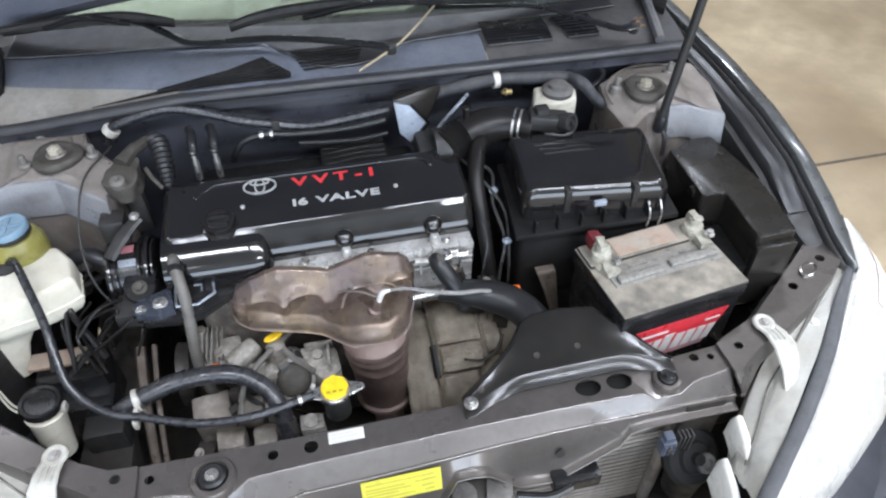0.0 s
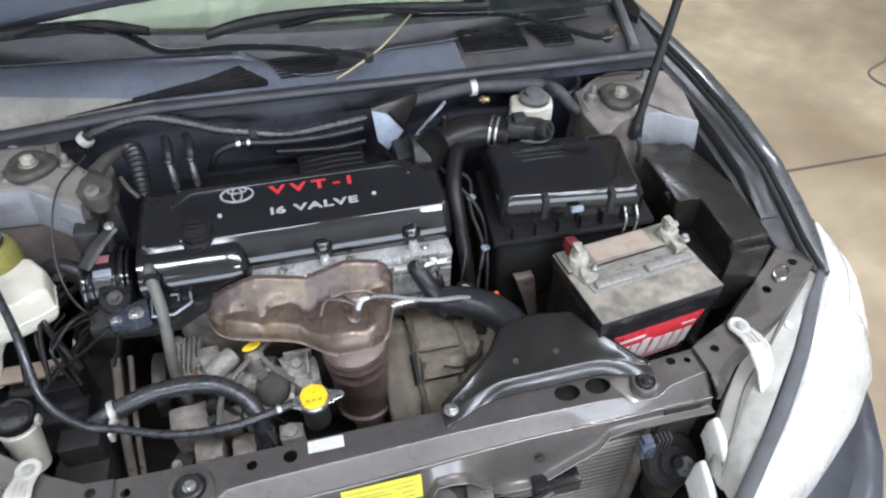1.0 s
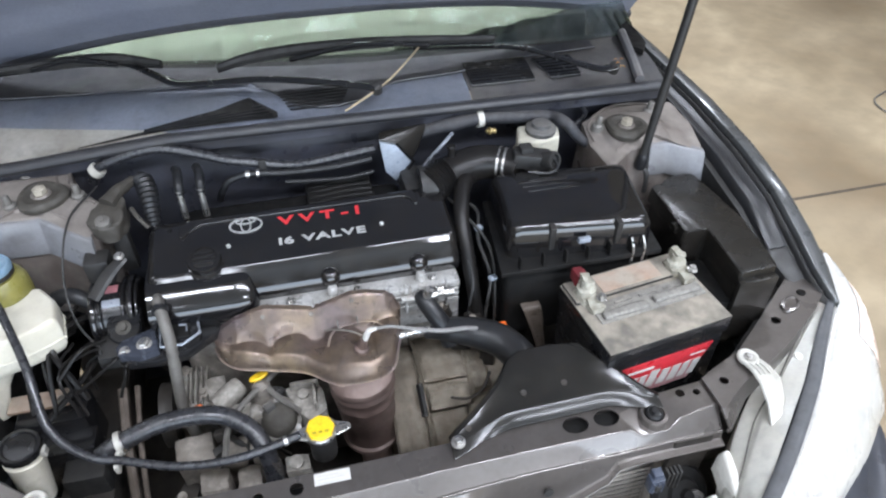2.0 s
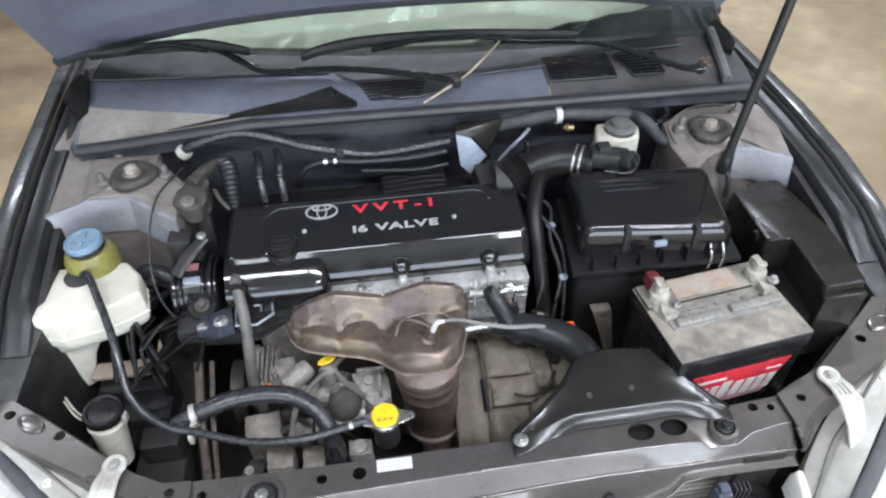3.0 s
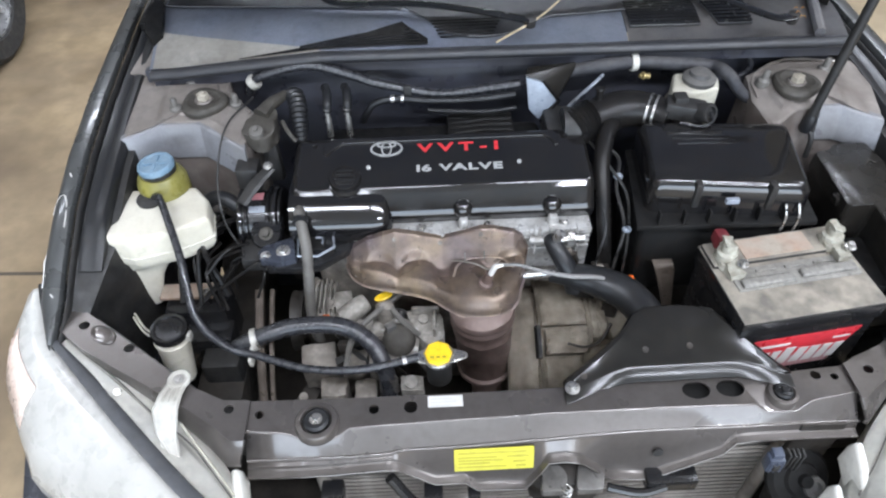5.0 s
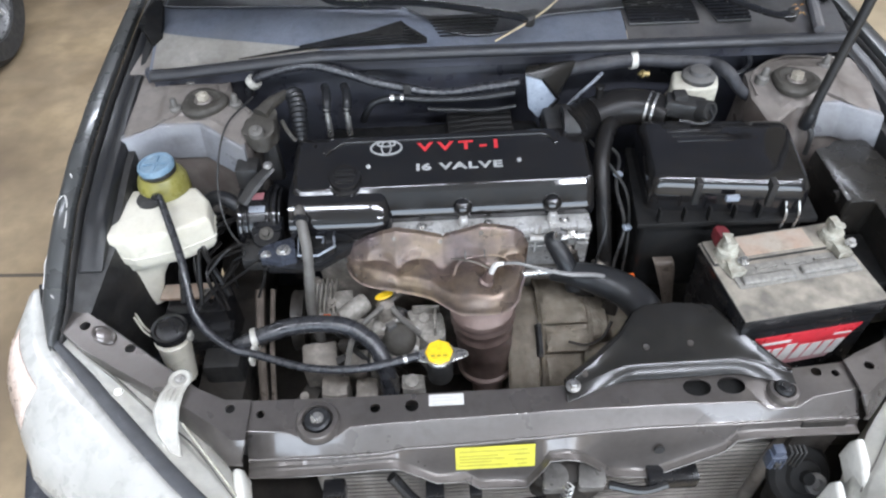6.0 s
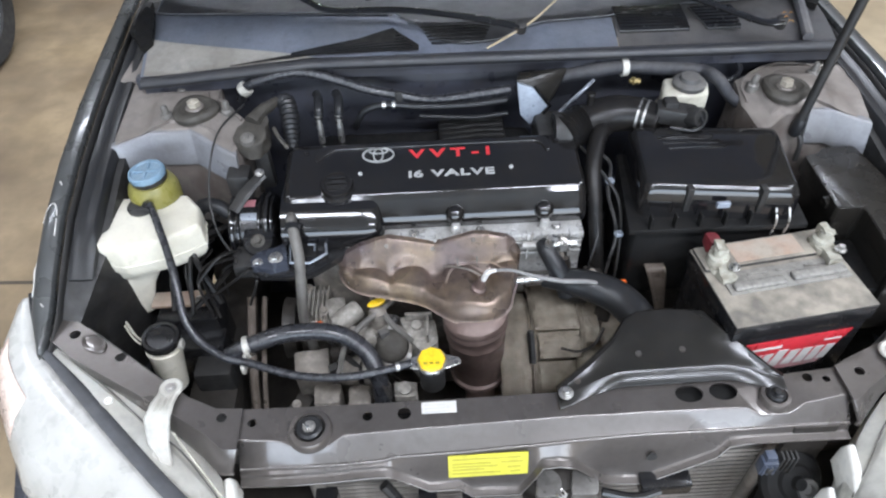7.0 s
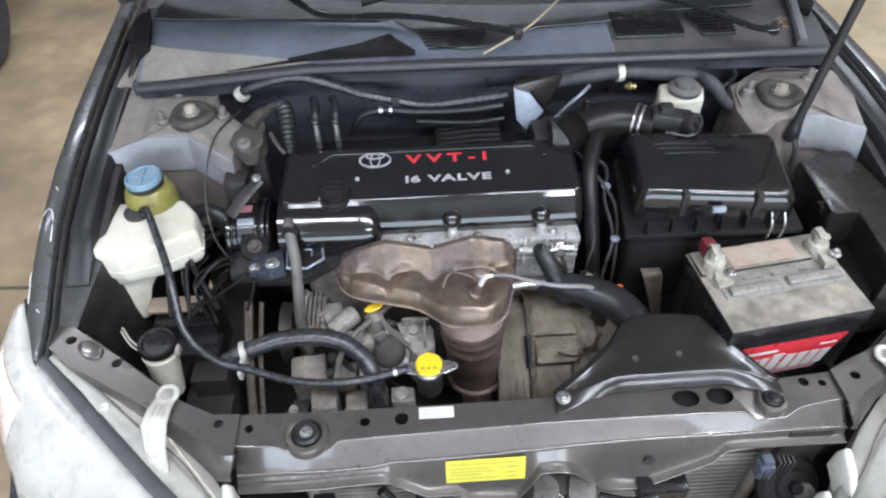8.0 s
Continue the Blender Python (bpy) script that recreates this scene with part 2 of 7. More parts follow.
M["dust_cap"] = material("dusty_dark_cap", (0.05, 0.05, 0.051), 0.6, 0, (0.1, 0.095, 0.088), 30, 0.7, 200, 0.2, 0.1, 0, 0.45, (0.19, 0.175, 0.155))
M["fin"] = material("condenser_fin_metal", (0.46, 0.42, 0.37), 0.5, 0.35, (0.14, 0.125, 0.115), 14, 0.8, 300, 0.3, 0.3)
M["hood_under"] = material("dark_hood_underside", (0.31, 0.335, 0.42), 0.5, 0, (0.38, 0.4, 0.47), 5, 0.6, 180, 0.15, 0.1, grime=0.06)
M["bumper"] = material("dark_grey_bumper_paint", (0.045, 0.048, 0.058), 0.4, 0.2, (0.06, 0.062, 0.07), 6, 0.5, 200, 0.1, 0.05)
M["concrete"] = material("tan_workshop_concrete", (0.36, 0.29, 0.19), 0.6, 0, (0.17, 0.122, 0.072), 1.1, 0.9, 9, 0.45, 0.12, 30, rough_var=0.14, grime=0.08)
M["stained"] = material("oil_stained_concrete", (0.3, 0.225, 0.135), 0.55, 0, (0.13, 0.095, 0.062), 2.2, 0.9, 14, 0.5, 0.15, 30, rough_var=0.16, grime=0.08)
M["joint"] = material("dark_floor_joint", (0.08, 0.063, 0.045), 0.8, 0, None, 8, 0.7, 60, 0.3, 0.3)
M["wall"] = material("painted_block_wall", (0.6, 0.58, 0.53), 0.7, 0, (0.5, 0.48, 0.43), 1.5, 0.5, 30, 0.1, 0.1, grime=0.08)
M["ceiling"] = material("pale_ceiling_sheet", (0.68, 0.68, 0.66), 0.7, 0, (0.58, 0.58, 0.56), 1.2, 0.4, 30, 0.08, 0.05, grime=0.08)
M["tyre"] = material("tyre_rubber", (0.02, 0.02, 0.02), 0.7, 0, (0.04, 0.038, 0.035), 20, 0.6, 150, 0.3, 0.2)
M["rim"] = material("alloy_wheel_metal", (0.5, 0.5, 0.5), 0.35, 0.8, (0.3, 0.29, 0.28), 12, 0.5, 200, 0.2, 0.05)
M["shade"] = material("pale_green_white_sunshade", (0.39, 0.415, 0.325), 0.6, 0, (0.32, 0.345, 0.27), 5, 0.5, 120, 0.05, 0.03, grime=0.08)
M["brass"] = material("dull_brass", (0.4, 0.31, 0.14), 0.4, 0.7, (0.3, 0.22, 0.1), 40, 0.6, 200, 0.3, 0.1)
M["loom_tape"] = material("dusty_loom_tape", (0.036, 0.037, 0.043), 0.6, 0, (0.016, 0.016, 0.018), 40, 0.8, 200, 0.4, 0.3, 120, 0.3, (0.15, 0.14, 0.13), grime=0.6)
M["pawl_steel"] = material("greasy_grey_steel", (0.2, 0.19, 0.175), 0.4, 0.4, (0.07, 0.065, 0.06), 30, 0.8, 160, 0.4, 0.3, grime=0.6)
M["bracket_dark"] = material("blue_black_bracket_paint", (0.07, 0.078, 0.1), 0.24, 0.3, (0.03, 0.032, 0.04), 25, 0.7, 200, 0.3, 0.1, grime=0.3)
M["strut_nut"] = material("dull_zinc_nut", (0.42, 0.38, 0.31), 0.6, 0.25, (0.25, 0.22, 0.17), 60, 0.7, 300, 0.3, 0.1)
M["brown_pipe"] = material("brown_stained_pipe", (0.13, 0.105, 0.085), 0.42, 0.3, (0.06, 0.045, 0.035), 25, 0.8, 160, 0.4, 0.2, grime=0.6)
M["bat_vent"] = material("dusty_grey_vent_plastic", (0.17, 0.163, 0.15), 0.5, 0, (0.26, 0.245, 0.215), 30, 0.7, 160, 0.4, 0.2, 0, 0.25, (0.34, 0.315, 0.27), grime=0.6)
M["faint_ink"] = material("faded_label_print", (0.36, 0.33, 0.045), 0.6, 0, None, 30, 0.2, 300, 0.1, 0, grime=0.08)
M["stem"] = material("dry_plant_stem", (0.42, 0.34, 0.22), 0.7, 0, None, 60, 0.5, 300, 0.2, 0.1)
M["leaf"] = material("dry_brown_leaf", (0.36, 0.17, 0.06), 0.7, 0, (0.5, 0.33, 0.14), 60, 0.8, 300, 0.2, 0.1)

glass = bpy.data.materials.new("tinted_windscreen_glass")
glass.use_nodes = True
gb = glass.node_tree.nodes["Principled BSDF"]
gb.inputs["Base Color"].default_value = (0.86, 0.93, 0.87, 1)
gb.inputs["Roughness"].default_value, gb.inputs["Transmission Weight"].default_value, gb.inputs["IOR"].default_value = 0.02, 1.0, 1.45
M["glass"] = glass


# ---- mesh helpers ----
BASE = {}


def thing(name, label, category, base, group=""):
    ob = new(name)
    ob.empty_display_size = 0.03
    ob.location = base
    BASE[ob] = Vector(base)
    return tagged(ob, label, category, group)


def part(name, bm, mat, parent, label="", sharp=38):
    """Links a bmesh, in world coordinates, as one mesh under a thing or a part."""
    base = BASE[parent]
    bmesh.ops.recalc_face_normals(bm, faces=bm.faces[:])
    bmesh.ops.translate(bm, verts=bm.verts[:], vec=-base)
    for f in bm.faces:
        f.smooth = True
    for e in bm.edges:
        if len(e.link_faces) == 2 and e.calc_face_angle(0) > radians(sharp):
            e.smooth = False
    me = bpy.data.meshes.new(name)
    bm.to_mesh(me)
    bm.free()
    me.materials.append(M[mat])
    ob = new(name, me)
    ob.parent = parent
    BASE[ob] = base
    if label:
        ob["label"] = label
    return ob


def solid(name, bm, mat, label, kind="structure", sharp=38):
    """A piece of the setting: one mesh at top level."""
    for f in bm.faces:
        f.smooth = True
    for e in bm.edges:
        if len(e.link_faces) == 2 and e.calc_face_angle(0) > radians(sharp):
            e.smooth = False
    me = bpy.data.meshes.new(name)
    bm.to_mesh(me)
    bm.free()
    me.materials.append(M[mat])
    ob = new(name, me)
    BASE[ob] = Vector((0, 0, 0))
    return tagged(ob, label, "", "", kind)


def join(*bms):
    """Merges bmeshes into the first."""
    out = bms[0]
    for b in bms[1:]:
        me = bpy.data.meshes.new("tmp")
        b.to_mesh(me)
        b.free()
        out.from_mesh(me)
        bpy.data.meshes.remove(me)
    return out


def bev(bm, w, seg=2, angle=25):
    es = [e for e in bm.edges if len(e.link_faces) == 2 and e.calc_face_angle(0) > radians(angle)]
    bmesh.ops.bevel(bm, geom=es, offset=w, segments=seg, profile=0.6, affect="EDGES", clamp_overlap=True)
    return bm


def box(x0, x1, y0, y1, z0, z1, w=0.0, seg=2, turn=None, taper=(1, 1)):
    """A bevelled box; turn: a rotation about its own middle; taper: the top's size against the bottom's."""
    bm = bmesh.new()
    c = Vector(((x0 + x1) / 2, (y0 + y1) / 2, (z0 + z1) / 2))
    bmesh.ops.create_cube(bm, size=1)
    for v in bm.verts:
        k = taper if v.co.z > 0 else (1, 1)
        v.co = Vector((v.co.x * (x1 - x0) * k[0], v.co.y * (y1 - y0) * k[1], v.co.z * (z1 - z0)))
    if w:
        bev(bm, w, seg)
    if turn is not None:
        bmesh.ops.transform(bm, matrix=turn, verts=bm.verts[:])
    bmesh.ops.translate(bm, verts=bm.verts[:], vec=c)
    return bm


def loft(rings, caps=True, closed=True):
    """Skins rings of points, each of the same count."""
    bm = bmesh.new()
    vs = [[bm.verts.new(p) for p in r] for r in rings]
    n = len(rings[0])
    for a, b in zip(vs, vs[1:]):
        for i in range(n if closed else n - 1):
            j = (i + 1) % n
            bm.faces.new((a[i], a[j], b[j], b[i]))
    if caps and closed:
        bm.faces.new(vs[0][::-1])
        bm.faces.new(vs[-1])
    bmesh.ops.recalc_face_normals(bm, faces=bm.faces[:])
    return bm


def spline(pts, steps=8):
    """Catmull-Rom through the points."""
    P = [Vector(p) for p in pts]
    P = [P[0] * 2 - P[1]] + P + [P[-1] * 2 - P[-2]]
    out = []
    for i in range(1, len(P) - 2):
        a, b, c, d = P[i - 1], P[i], P[i + 1], P[i + 2]
        for s in range(steps):
            t = s / steps
            out.append(0.5 * ((2 * b) + (c - a) * t + (2 * a - 5 * b + 4 * c - d) * t * t + (3 * b - a - 3 * c + d) * t ** 3))
    out.append(P[-2])
    return out


def tube(pts, r, n=12, steps=8, flat=1.0, ribs=0.0):
    """A hose, wire or rod along a smooth line; r: one radius or one for each point; ribs: depth of corrugation."""
    C = spline(pts, steps) if steps > 1 else [Vector(p) for p in pts]
    rr = r if isinstance(r, (list, tuple)) else [r] * len(pts)
    rings = []
    up = Vector((0.13, 0.21, 0.97)).normalized()
    m = len(C) - 1
    for i, p in enumerate(C):
        d = (C[min(i + 1, m)] - C[max(i - 1, 0)]).normalized()
        s = d.cross(up)
        if s.length < 0.1:
            s = d.cross(Vector((1, 0, 0)))
        s.normalize()
        u = s.cross(d).normalized()
        f = i / m * (len(rr) - 1)
        k = min(int(f), len(rr) - 2)
        rad = rr[k] + (rr[k + 1] - rr[k]) * (f - k)
        if ribs:
            rad += ribs * (1 if i % 2 else -1)
        rings.append([p + s * math.cos(a) * rad + u * math.sin(a) * rad * flat for a in [2 * math.pi * q / n for q in range(n)]])
    return loft(rings)


def lathe(prof, at, axis=(0, 0, 1), n=28, lobes=0, depth=0.0):
    """Turns a profile of (radius, height) about an axis through at; lobes: grips round the rim."""
    q = Vector((0, 0, 1)).rotation_difference(Vector(axis).normalized()).to_matrix()
    rings = []
    for r, h in prof:
        ring = []
        for i in range(n):
            a = 2 * math.pi * i / n
            k = 1 + (depth * math.cos(lobes * a) if lobes and r > prof[0][0] * 0.01 + 0.005 else 0)
            ring.append(Vector(at) + q @ Vector((math.cos(a) * r * k, math.sin(a) * r * k, h)))
        rings.append(ring)
    return loft(rings)


def prism(outline, z0, z1, w=0.0, seg=2):
    """An upright block over an outline in plan; z1 may be a function of (x, y)."""
    top = z1 if callable(z1) else (lambda x, y: z1)
    bot = z0 if callable(z0) else (lambda x, y: z0)
    bm = loft([[Vector((x, y, bot(x, y))) for x, y in outline], [Vector((x, y, top(x, y))) for x, y in outline]])
    if w:
        bev(bm, w, seg)
    return bm


def rounded(outline, r, n=4):
    """An outline in plan with its corners rounded."""
    out = []
    m = len(outline)
    for i in range(m):
        p, a, b = Vector(outline[i]), Vector(outline[i - 1]), Vector(outline[(i + 1) % m])
        d0, d1 = (a - p), (b - p)
        q = min(r, d0.length * 0.45, d1.length * 0.45)
        s0, s1 = p + d0.normalized() * q, p + d1.normalized() * q
        for k in range(n + 1):
            f = k / n
            out.append(tuple(s0 * (1 - f) ** 2 + p * 2 * f * (1 - f) + s1 * f * f))
    return out


def circle2(x, y, r, n=18, sy=1.0):
    return [(x + r * math.cos(2 * math.pi * i / n), y + r * sy * math.sin(2 * math.pi * i / n)) for i in range(n)]


def sheet(outline, holes, z, thick):
    """A metal sheet over an outline in plan with real holes; z: a height or a function of (x, y)."""
    top = z if callable(z) else (lambda x, y: z)
    bm = bmesh.new()
    es = []
    for loop in [outline] + holes:
        vs = [bm.verts.new((x, y, 0)) for x, y in loop]
        es += [bm.edges.new((vs[i], vs[(i + 1) % len(vs)])) for i in range(len(vs))]
    bmesh.ops.triangle_fill(bm, use_beauty=True, use_dissolve=False, edges=es)
    fs = bm.faces[:]
    ret = bmesh.ops.extrude_face_region(bm, geom=fs)
    up = [g for g in ret["geom"] if isinstance(g, bmesh.types.BMVert)]
    ups = set(up)
    for v in bm.verts:
        v.co.z = top(v.co.x, v.co.y) - (0 if v in ups else thick)
    bmesh.ops.recalc_face_normals(bm, faces=bm.faces[:])
    return bm


def grid(fn, nu, nv, thick=0.0):
    """A sheet over u, v in 0..1, with thickness below it."""
    bm = bmesh.new()
    vs = [[bm.verts.new(fn(i / nu, j / nv)) for j in range(nv + 1)] for i in range(nu + 1)]
    for i in range(nu):
        for j in range(nv):
            bm.faces.new((vs[i][j], vs[i + 1][j], vs[i + 1][j + 1], vs[i][j + 1]))
    if thick:
        bmesh.ops.solidify(bm, geom=bm.faces[:], thickness=thick)
    return bm


def mod(ob, kind, **kw):
    m = ob.modifiers.new(kind.lower(), kind)
    for k, v in kw.items():
        setattr(m, k, v)
    return ob


def bolt(at, r=0.008, h=0.006, axis=(0, 0, 1)):
    """A hexagon head on a washer."""
    a = Vector(axis).normalized()
    b = lathe([(r * 1.5, 0), (r * 1.5, h * 0.3), (r * 1.35, h * 0.35)], at, axis, 16)
    return join(b, lathe([(r, h * 0.3), (r, h), (r * 0.85, h * 1.15)], at, axis, 6))


def wob(bm, amp, scale, seed=0.0):
    for v in bm.verts:
        v.co += Vector(noise.noise_vector(v.co * scale + Vector((seed, 0, 0)))) * amp
    return bm


def text_mesh(body, size, width, space=1.12, kern=0.0):
    """Letters of the built-in font in the XY plane, from x=0, stretched to a width; kern: the first one's shift."""
    cu = bpy.data.curves.new("letters", "FONT")
    cu.body, cu.size, cu.extrude, cu.resolution_u, cu.offset, cu.space_character = body, size, 0.0006, 3, size * 0.03, space
    ob = new("letters", cu)
    bpy.context.view_layer.update()
    me = bpy.data.meshes.new_from_object(ob.evaluated_get(bpy.context.evaluated_depsgraph_get()))
    bpy.data.objects.remove(ob)
    bm = bmesh.new()
    bm.from_mesh(me)
    bpy.data.meshes.remove(me)
    xs = [v.co.x for v in bm.verts]
    a, b = min(xs), max(xs)
    for v in bm.verts:
        if v.co.x < a + 0.055 * (b - a):
            v.co.x += kern * (b - a)
    a += kern * (b - a)
    for v in bm.verts:
        v.co.x = (v.co.x - a) / (b - a) * width
    return bm


# ---- scene body ----
def cx(y):
    """The car's middle line."""
    return 0.007 - 0.055 * y


# ---- the workshop ----
solid("ground", grid(lambda u, v: (-9 + 18 * u, -7 + 16 * v, 0), 12, 12), "concrete", "stained tan concrete workshop floor")
for name, args, label in (
        ("wall_north", (-9, 9, 9, 9.2, 0, CEIL), "pale painted block wall of the workshop"),
        ("wall_west", (-9.2, -9, -7, 9, 0, CEIL), "pale painted block wall of the workshop"),
        ("wall_east", (9, 9.2, -7, 9, 0, CEIL), "pale painted block wall of the workshop"),
        ("wall_south", (-9, -4.6, -7.2, -7, 0, CEIL), "pale painted block wall beside the open bay door"),
        ("wall_south_2", (4.6, 9, -7.2, -7, 0, CEIL), "pale painted block wall beside the open bay door"),
        ("wall_south_3", (-4.6, 4.6, -7.2, -7, 3.4, CEIL), "pale painted lintel over the open bay door")):
    solid(name, box(*args), "wall", label)
solid("ceiling", box(-9.2, 9.2, -7.2, 9.2, CEIL, CEIL + 0.15), "ceiling", "pale sheet ceiling of the workshop")
for tx, ty, power in TUBES:
    lamp = thing("ceiling_light", "unseen white fluorescent batten under the ceiling", "lamp", (tx, ty, CEIL), "ceiling battens")
    part("housing", box(tx - 0.7, tx + 0.7, ty - 0.12, ty + 0.12, CEIL - 0.12, CEIL - 0.002, 0.01), "ceiling", lamp)


random.seed(21)
stain = [(-0.75, 3.6), (-1.5, 3.9), (-2.6, 3.7), (-3.3, 2.6), (-3.1, 1.2), (-3.4, 0.0), (-2.7, -1.2), (-1.6, -1.5), (-0.8, -1.1), (-0.5, 0.5), (-0.6, 2.2)]
stain = [(p.x, p.y) for p in spline([(x, y, 0) for x, y in stain + stain[:1]], 6)[:-1]]
solid("floor_stain", prism([(x + random.uniform(-0.05, 0.05), y + random.uniform(-0.05, 0.05)) for x, y in stain], -0.01, 0.001), "stained", "brown oil-stained patch of the concrete floor")


def floor_line(name, pts, w, label):
    r = [[(x - w, y - w, 0.0015), (x + w, y + w, 0.0015), (x + w, y + w, -0.01), (x - w, y - w, -0.01)] for x, y in pts]
    solid(name, loft([[Vector(p) for p in q] for q in r]), "joint", label)


floor_line("floor_joint", [(1.2, 1.26), (1.77, 1.246), (2.2, 1.25), (3.0, 1.28), (6.0, 1.3)], 0.007, "dirt-filled joint across the concrete floor")
floor_line("floor_joint", [(-6, 1.1), (-2.2, 1.03), (-1.6, 1.014), (-1.3, 1.0)], 0.007, "dirt-filled joint across the concrete floor")
cable = thing("floor_cable", "grey cable lying in a loop on the concrete floor", "cable", (2.7, 2.0, 0))
part("cable", tube([(3.2, 1.5, 0.008), (2.79, 1.58, 0.008), (2.61, 1.7, 0.008), (2.61, 1.84, 0.008), (2.79, 1.93, 0.01), (3.0, 2.03, 0.008), (3.5, 1.95, 0.008)], 0.004, 8), "hose_tan", cable)
part("upright", tube([(2.79, 1.93, 0.006), (2.84, 2.05, 0.2), (2.95, 2.17, 0.7), (3.0, 2.22, 1.1)], 0.007, 8), "hose_tan", cable)

# a parked vehicle of which a wheel shows
other = thing("parked_car", "dark parked car with silver alloy wheels on the workshop floor", "car", (-2.9, 3.4, 0))
for wy in (2.42, 5.0):
    wc = (-2.21, wy, 0.32)
    ty = part("wheel", lathe([(0.2, -0.1), (0.29, -0.11), (0.32, -0.08), (0.325, 0), (0.32, 0.08), (0.29, 0.11), (0.215, 0.1), (0.2, 0.02)], wc, (1, 0, 0), 40), "tyre", other, "black tyre on an alloy wheel")
    hub = lathe([(0.02, 0.05), (0.06, 0.07), (0.07, 0.04)], wc, (1, 0, 0), 20)
    for k in range(7):
        a = 2 * math.pi * k / 7
        hub = join(hub, tube([Vector(wc) + Vector((0.05, math.cos(a) * 0.04, math.sin(a) * 0.04)), Vector(wc) + Vector((0.06, math.cos(a) * 0.13, math.sin(a) * 0.13)), Vector(wc) + Vector((0.055, math.cos(a) * 0.21, math.sin(a) * 0.21))], 0.018, 6, 3))
    part("rim", join(hub, lathe([(0.2, -0.06), (0.21, 0.06), (0.222, 0.085), (0.205, 0.09), (0.19, 0.0)], wc, (1, 0, 0), 40)), "rim", ty, "silver alloy rim")
part("body", bev(loft([[Vector((x, y, z)) for y, z in ((1.9, 0.45), (1.95, 0.75), (2.9, 0.95), (3.5, 1.4), (5.0, 1.42), (6.0, 1.0), (6.3, 0.9), (6.3, 0.4), (5.4, 0.36), (5.0, 0.72), (4.6, 0.36), (2.82, 0.34), (2.42, 0.72), (2.02, 0.38))] for x in (-4.0, -3.95, -2.28, -2.21)]), 0.03), "dark_car", other)

# ---- the car's shell ----
car = thing("car", "saloon car with its bonnet propped open over a dusty engine bay", "car", (0.0, 0.6, 0.0))


def arm_z(x, y):
    return 0.742 + max(0, abs(x - cx(y)) - 0.45) * 0.09


# upper radiator support: a top sheet with holes and a pressed front
ST = [(-0.452, -0.014, -0.0509, 0.714, -0.056, 0.7), (-0.4, -0.0185, -0.051, 0.714, -0.057, 0.699), (-0.386, -0.0215, -0.0512, 0.714, -0.057, 0.699), (-0.366, -0.0314, -0.0514, 0.714, -0.057, 0.699), (-0.318, -0.0317, -0.0514, 0.714, -0.056, 0.699), (-0.295, -0.0157, -0.051, 0.714, -0.055, 0.7), (-0.245, -0.0132, -0.049, 0.714, -0.054, 0.703),
      (-0.232, -0.0127, -0.047, 0.714, -0.053, 0.7), (-0.222, -0.0124, -0.0442, 0.714, -0.052, 0.693), (-0.17, -0.0105, -0.043, 0.714, -0.056, 0.652), (-0.125, -0.009, -0.0418, 0.714, -0.056, 0.654), (-0.104, -0.0085, -0.041, 0.714, -0.058, 0.63), (-0.03, -0.0068, -0.0375, 0.714, -0.058, 0.627), (-0.008, -0.006, -0.0368, 0.714, -0.053, 0.668), (0.003, -0.0056, -0.0363, 0.714, -0.05, 0.694),
      (0.028, -0.0052, -0.0345, 0.714, -0.05, 0.697), (0.056, -0.0048, -0.033, 0.714, -0.05, 0.688), (0.104, -0.0043, -0.031, 0.714, -0.05, 0.632), (0.166, -0.0039, -0.029, 0.714, -0.05, 0.624), (0.227, -0.004, -0.029, 0.714, -0.046, 0.66), (0.272, -0.0043, -0.0292, 0.714, -0.042, 0.682), (0.29, -0.0046, -0.0294, 0.714, -0.036, 0.704),
      (0.3176, -0.006, -0.0292, 0.714, -0.034, 0.706), (0.337, -0.0187, -0.029, 0.714, -0.034, 0.706), (0.3817, -0.0183, -0.028, 0.714, -0.033, 0.705), (0.4055, -0.0022, -0.0277, 0.714, -0.033, 0.705), (0.4724, 0.0077, -0.0282, 0.714, -0.033, 0.704), (0.478, 0.0085, -0.028, 0.714, -0.033, 0.704)]
HOLES = [circle2(-0.259, 0.013, 0.008), circle2(-0.203, 0.0145, 0.0105), circle2(0.236, 0.0225, 0.0215, 22, 0.72), circle2(0.289, 0.0235, 0.0215, 22, 0.72), circle2(0.427, 0.04, 0.008), circle2(0.455, 0.036, 0.006), circle2(-0.434, 0.012, 0.007)]


def drop(x):
    """How much lower the pressed front's fold lies than its plain run."""
    return float(np.interp(x, (-0.452, -0.38, -0.3, -0.2, 0.15, 0.3, 0.42, 0.5), (0.008, 0.0075, 0.0055, 0.004, 0.0055, 0.0075, 0.0095, 0.0095)))


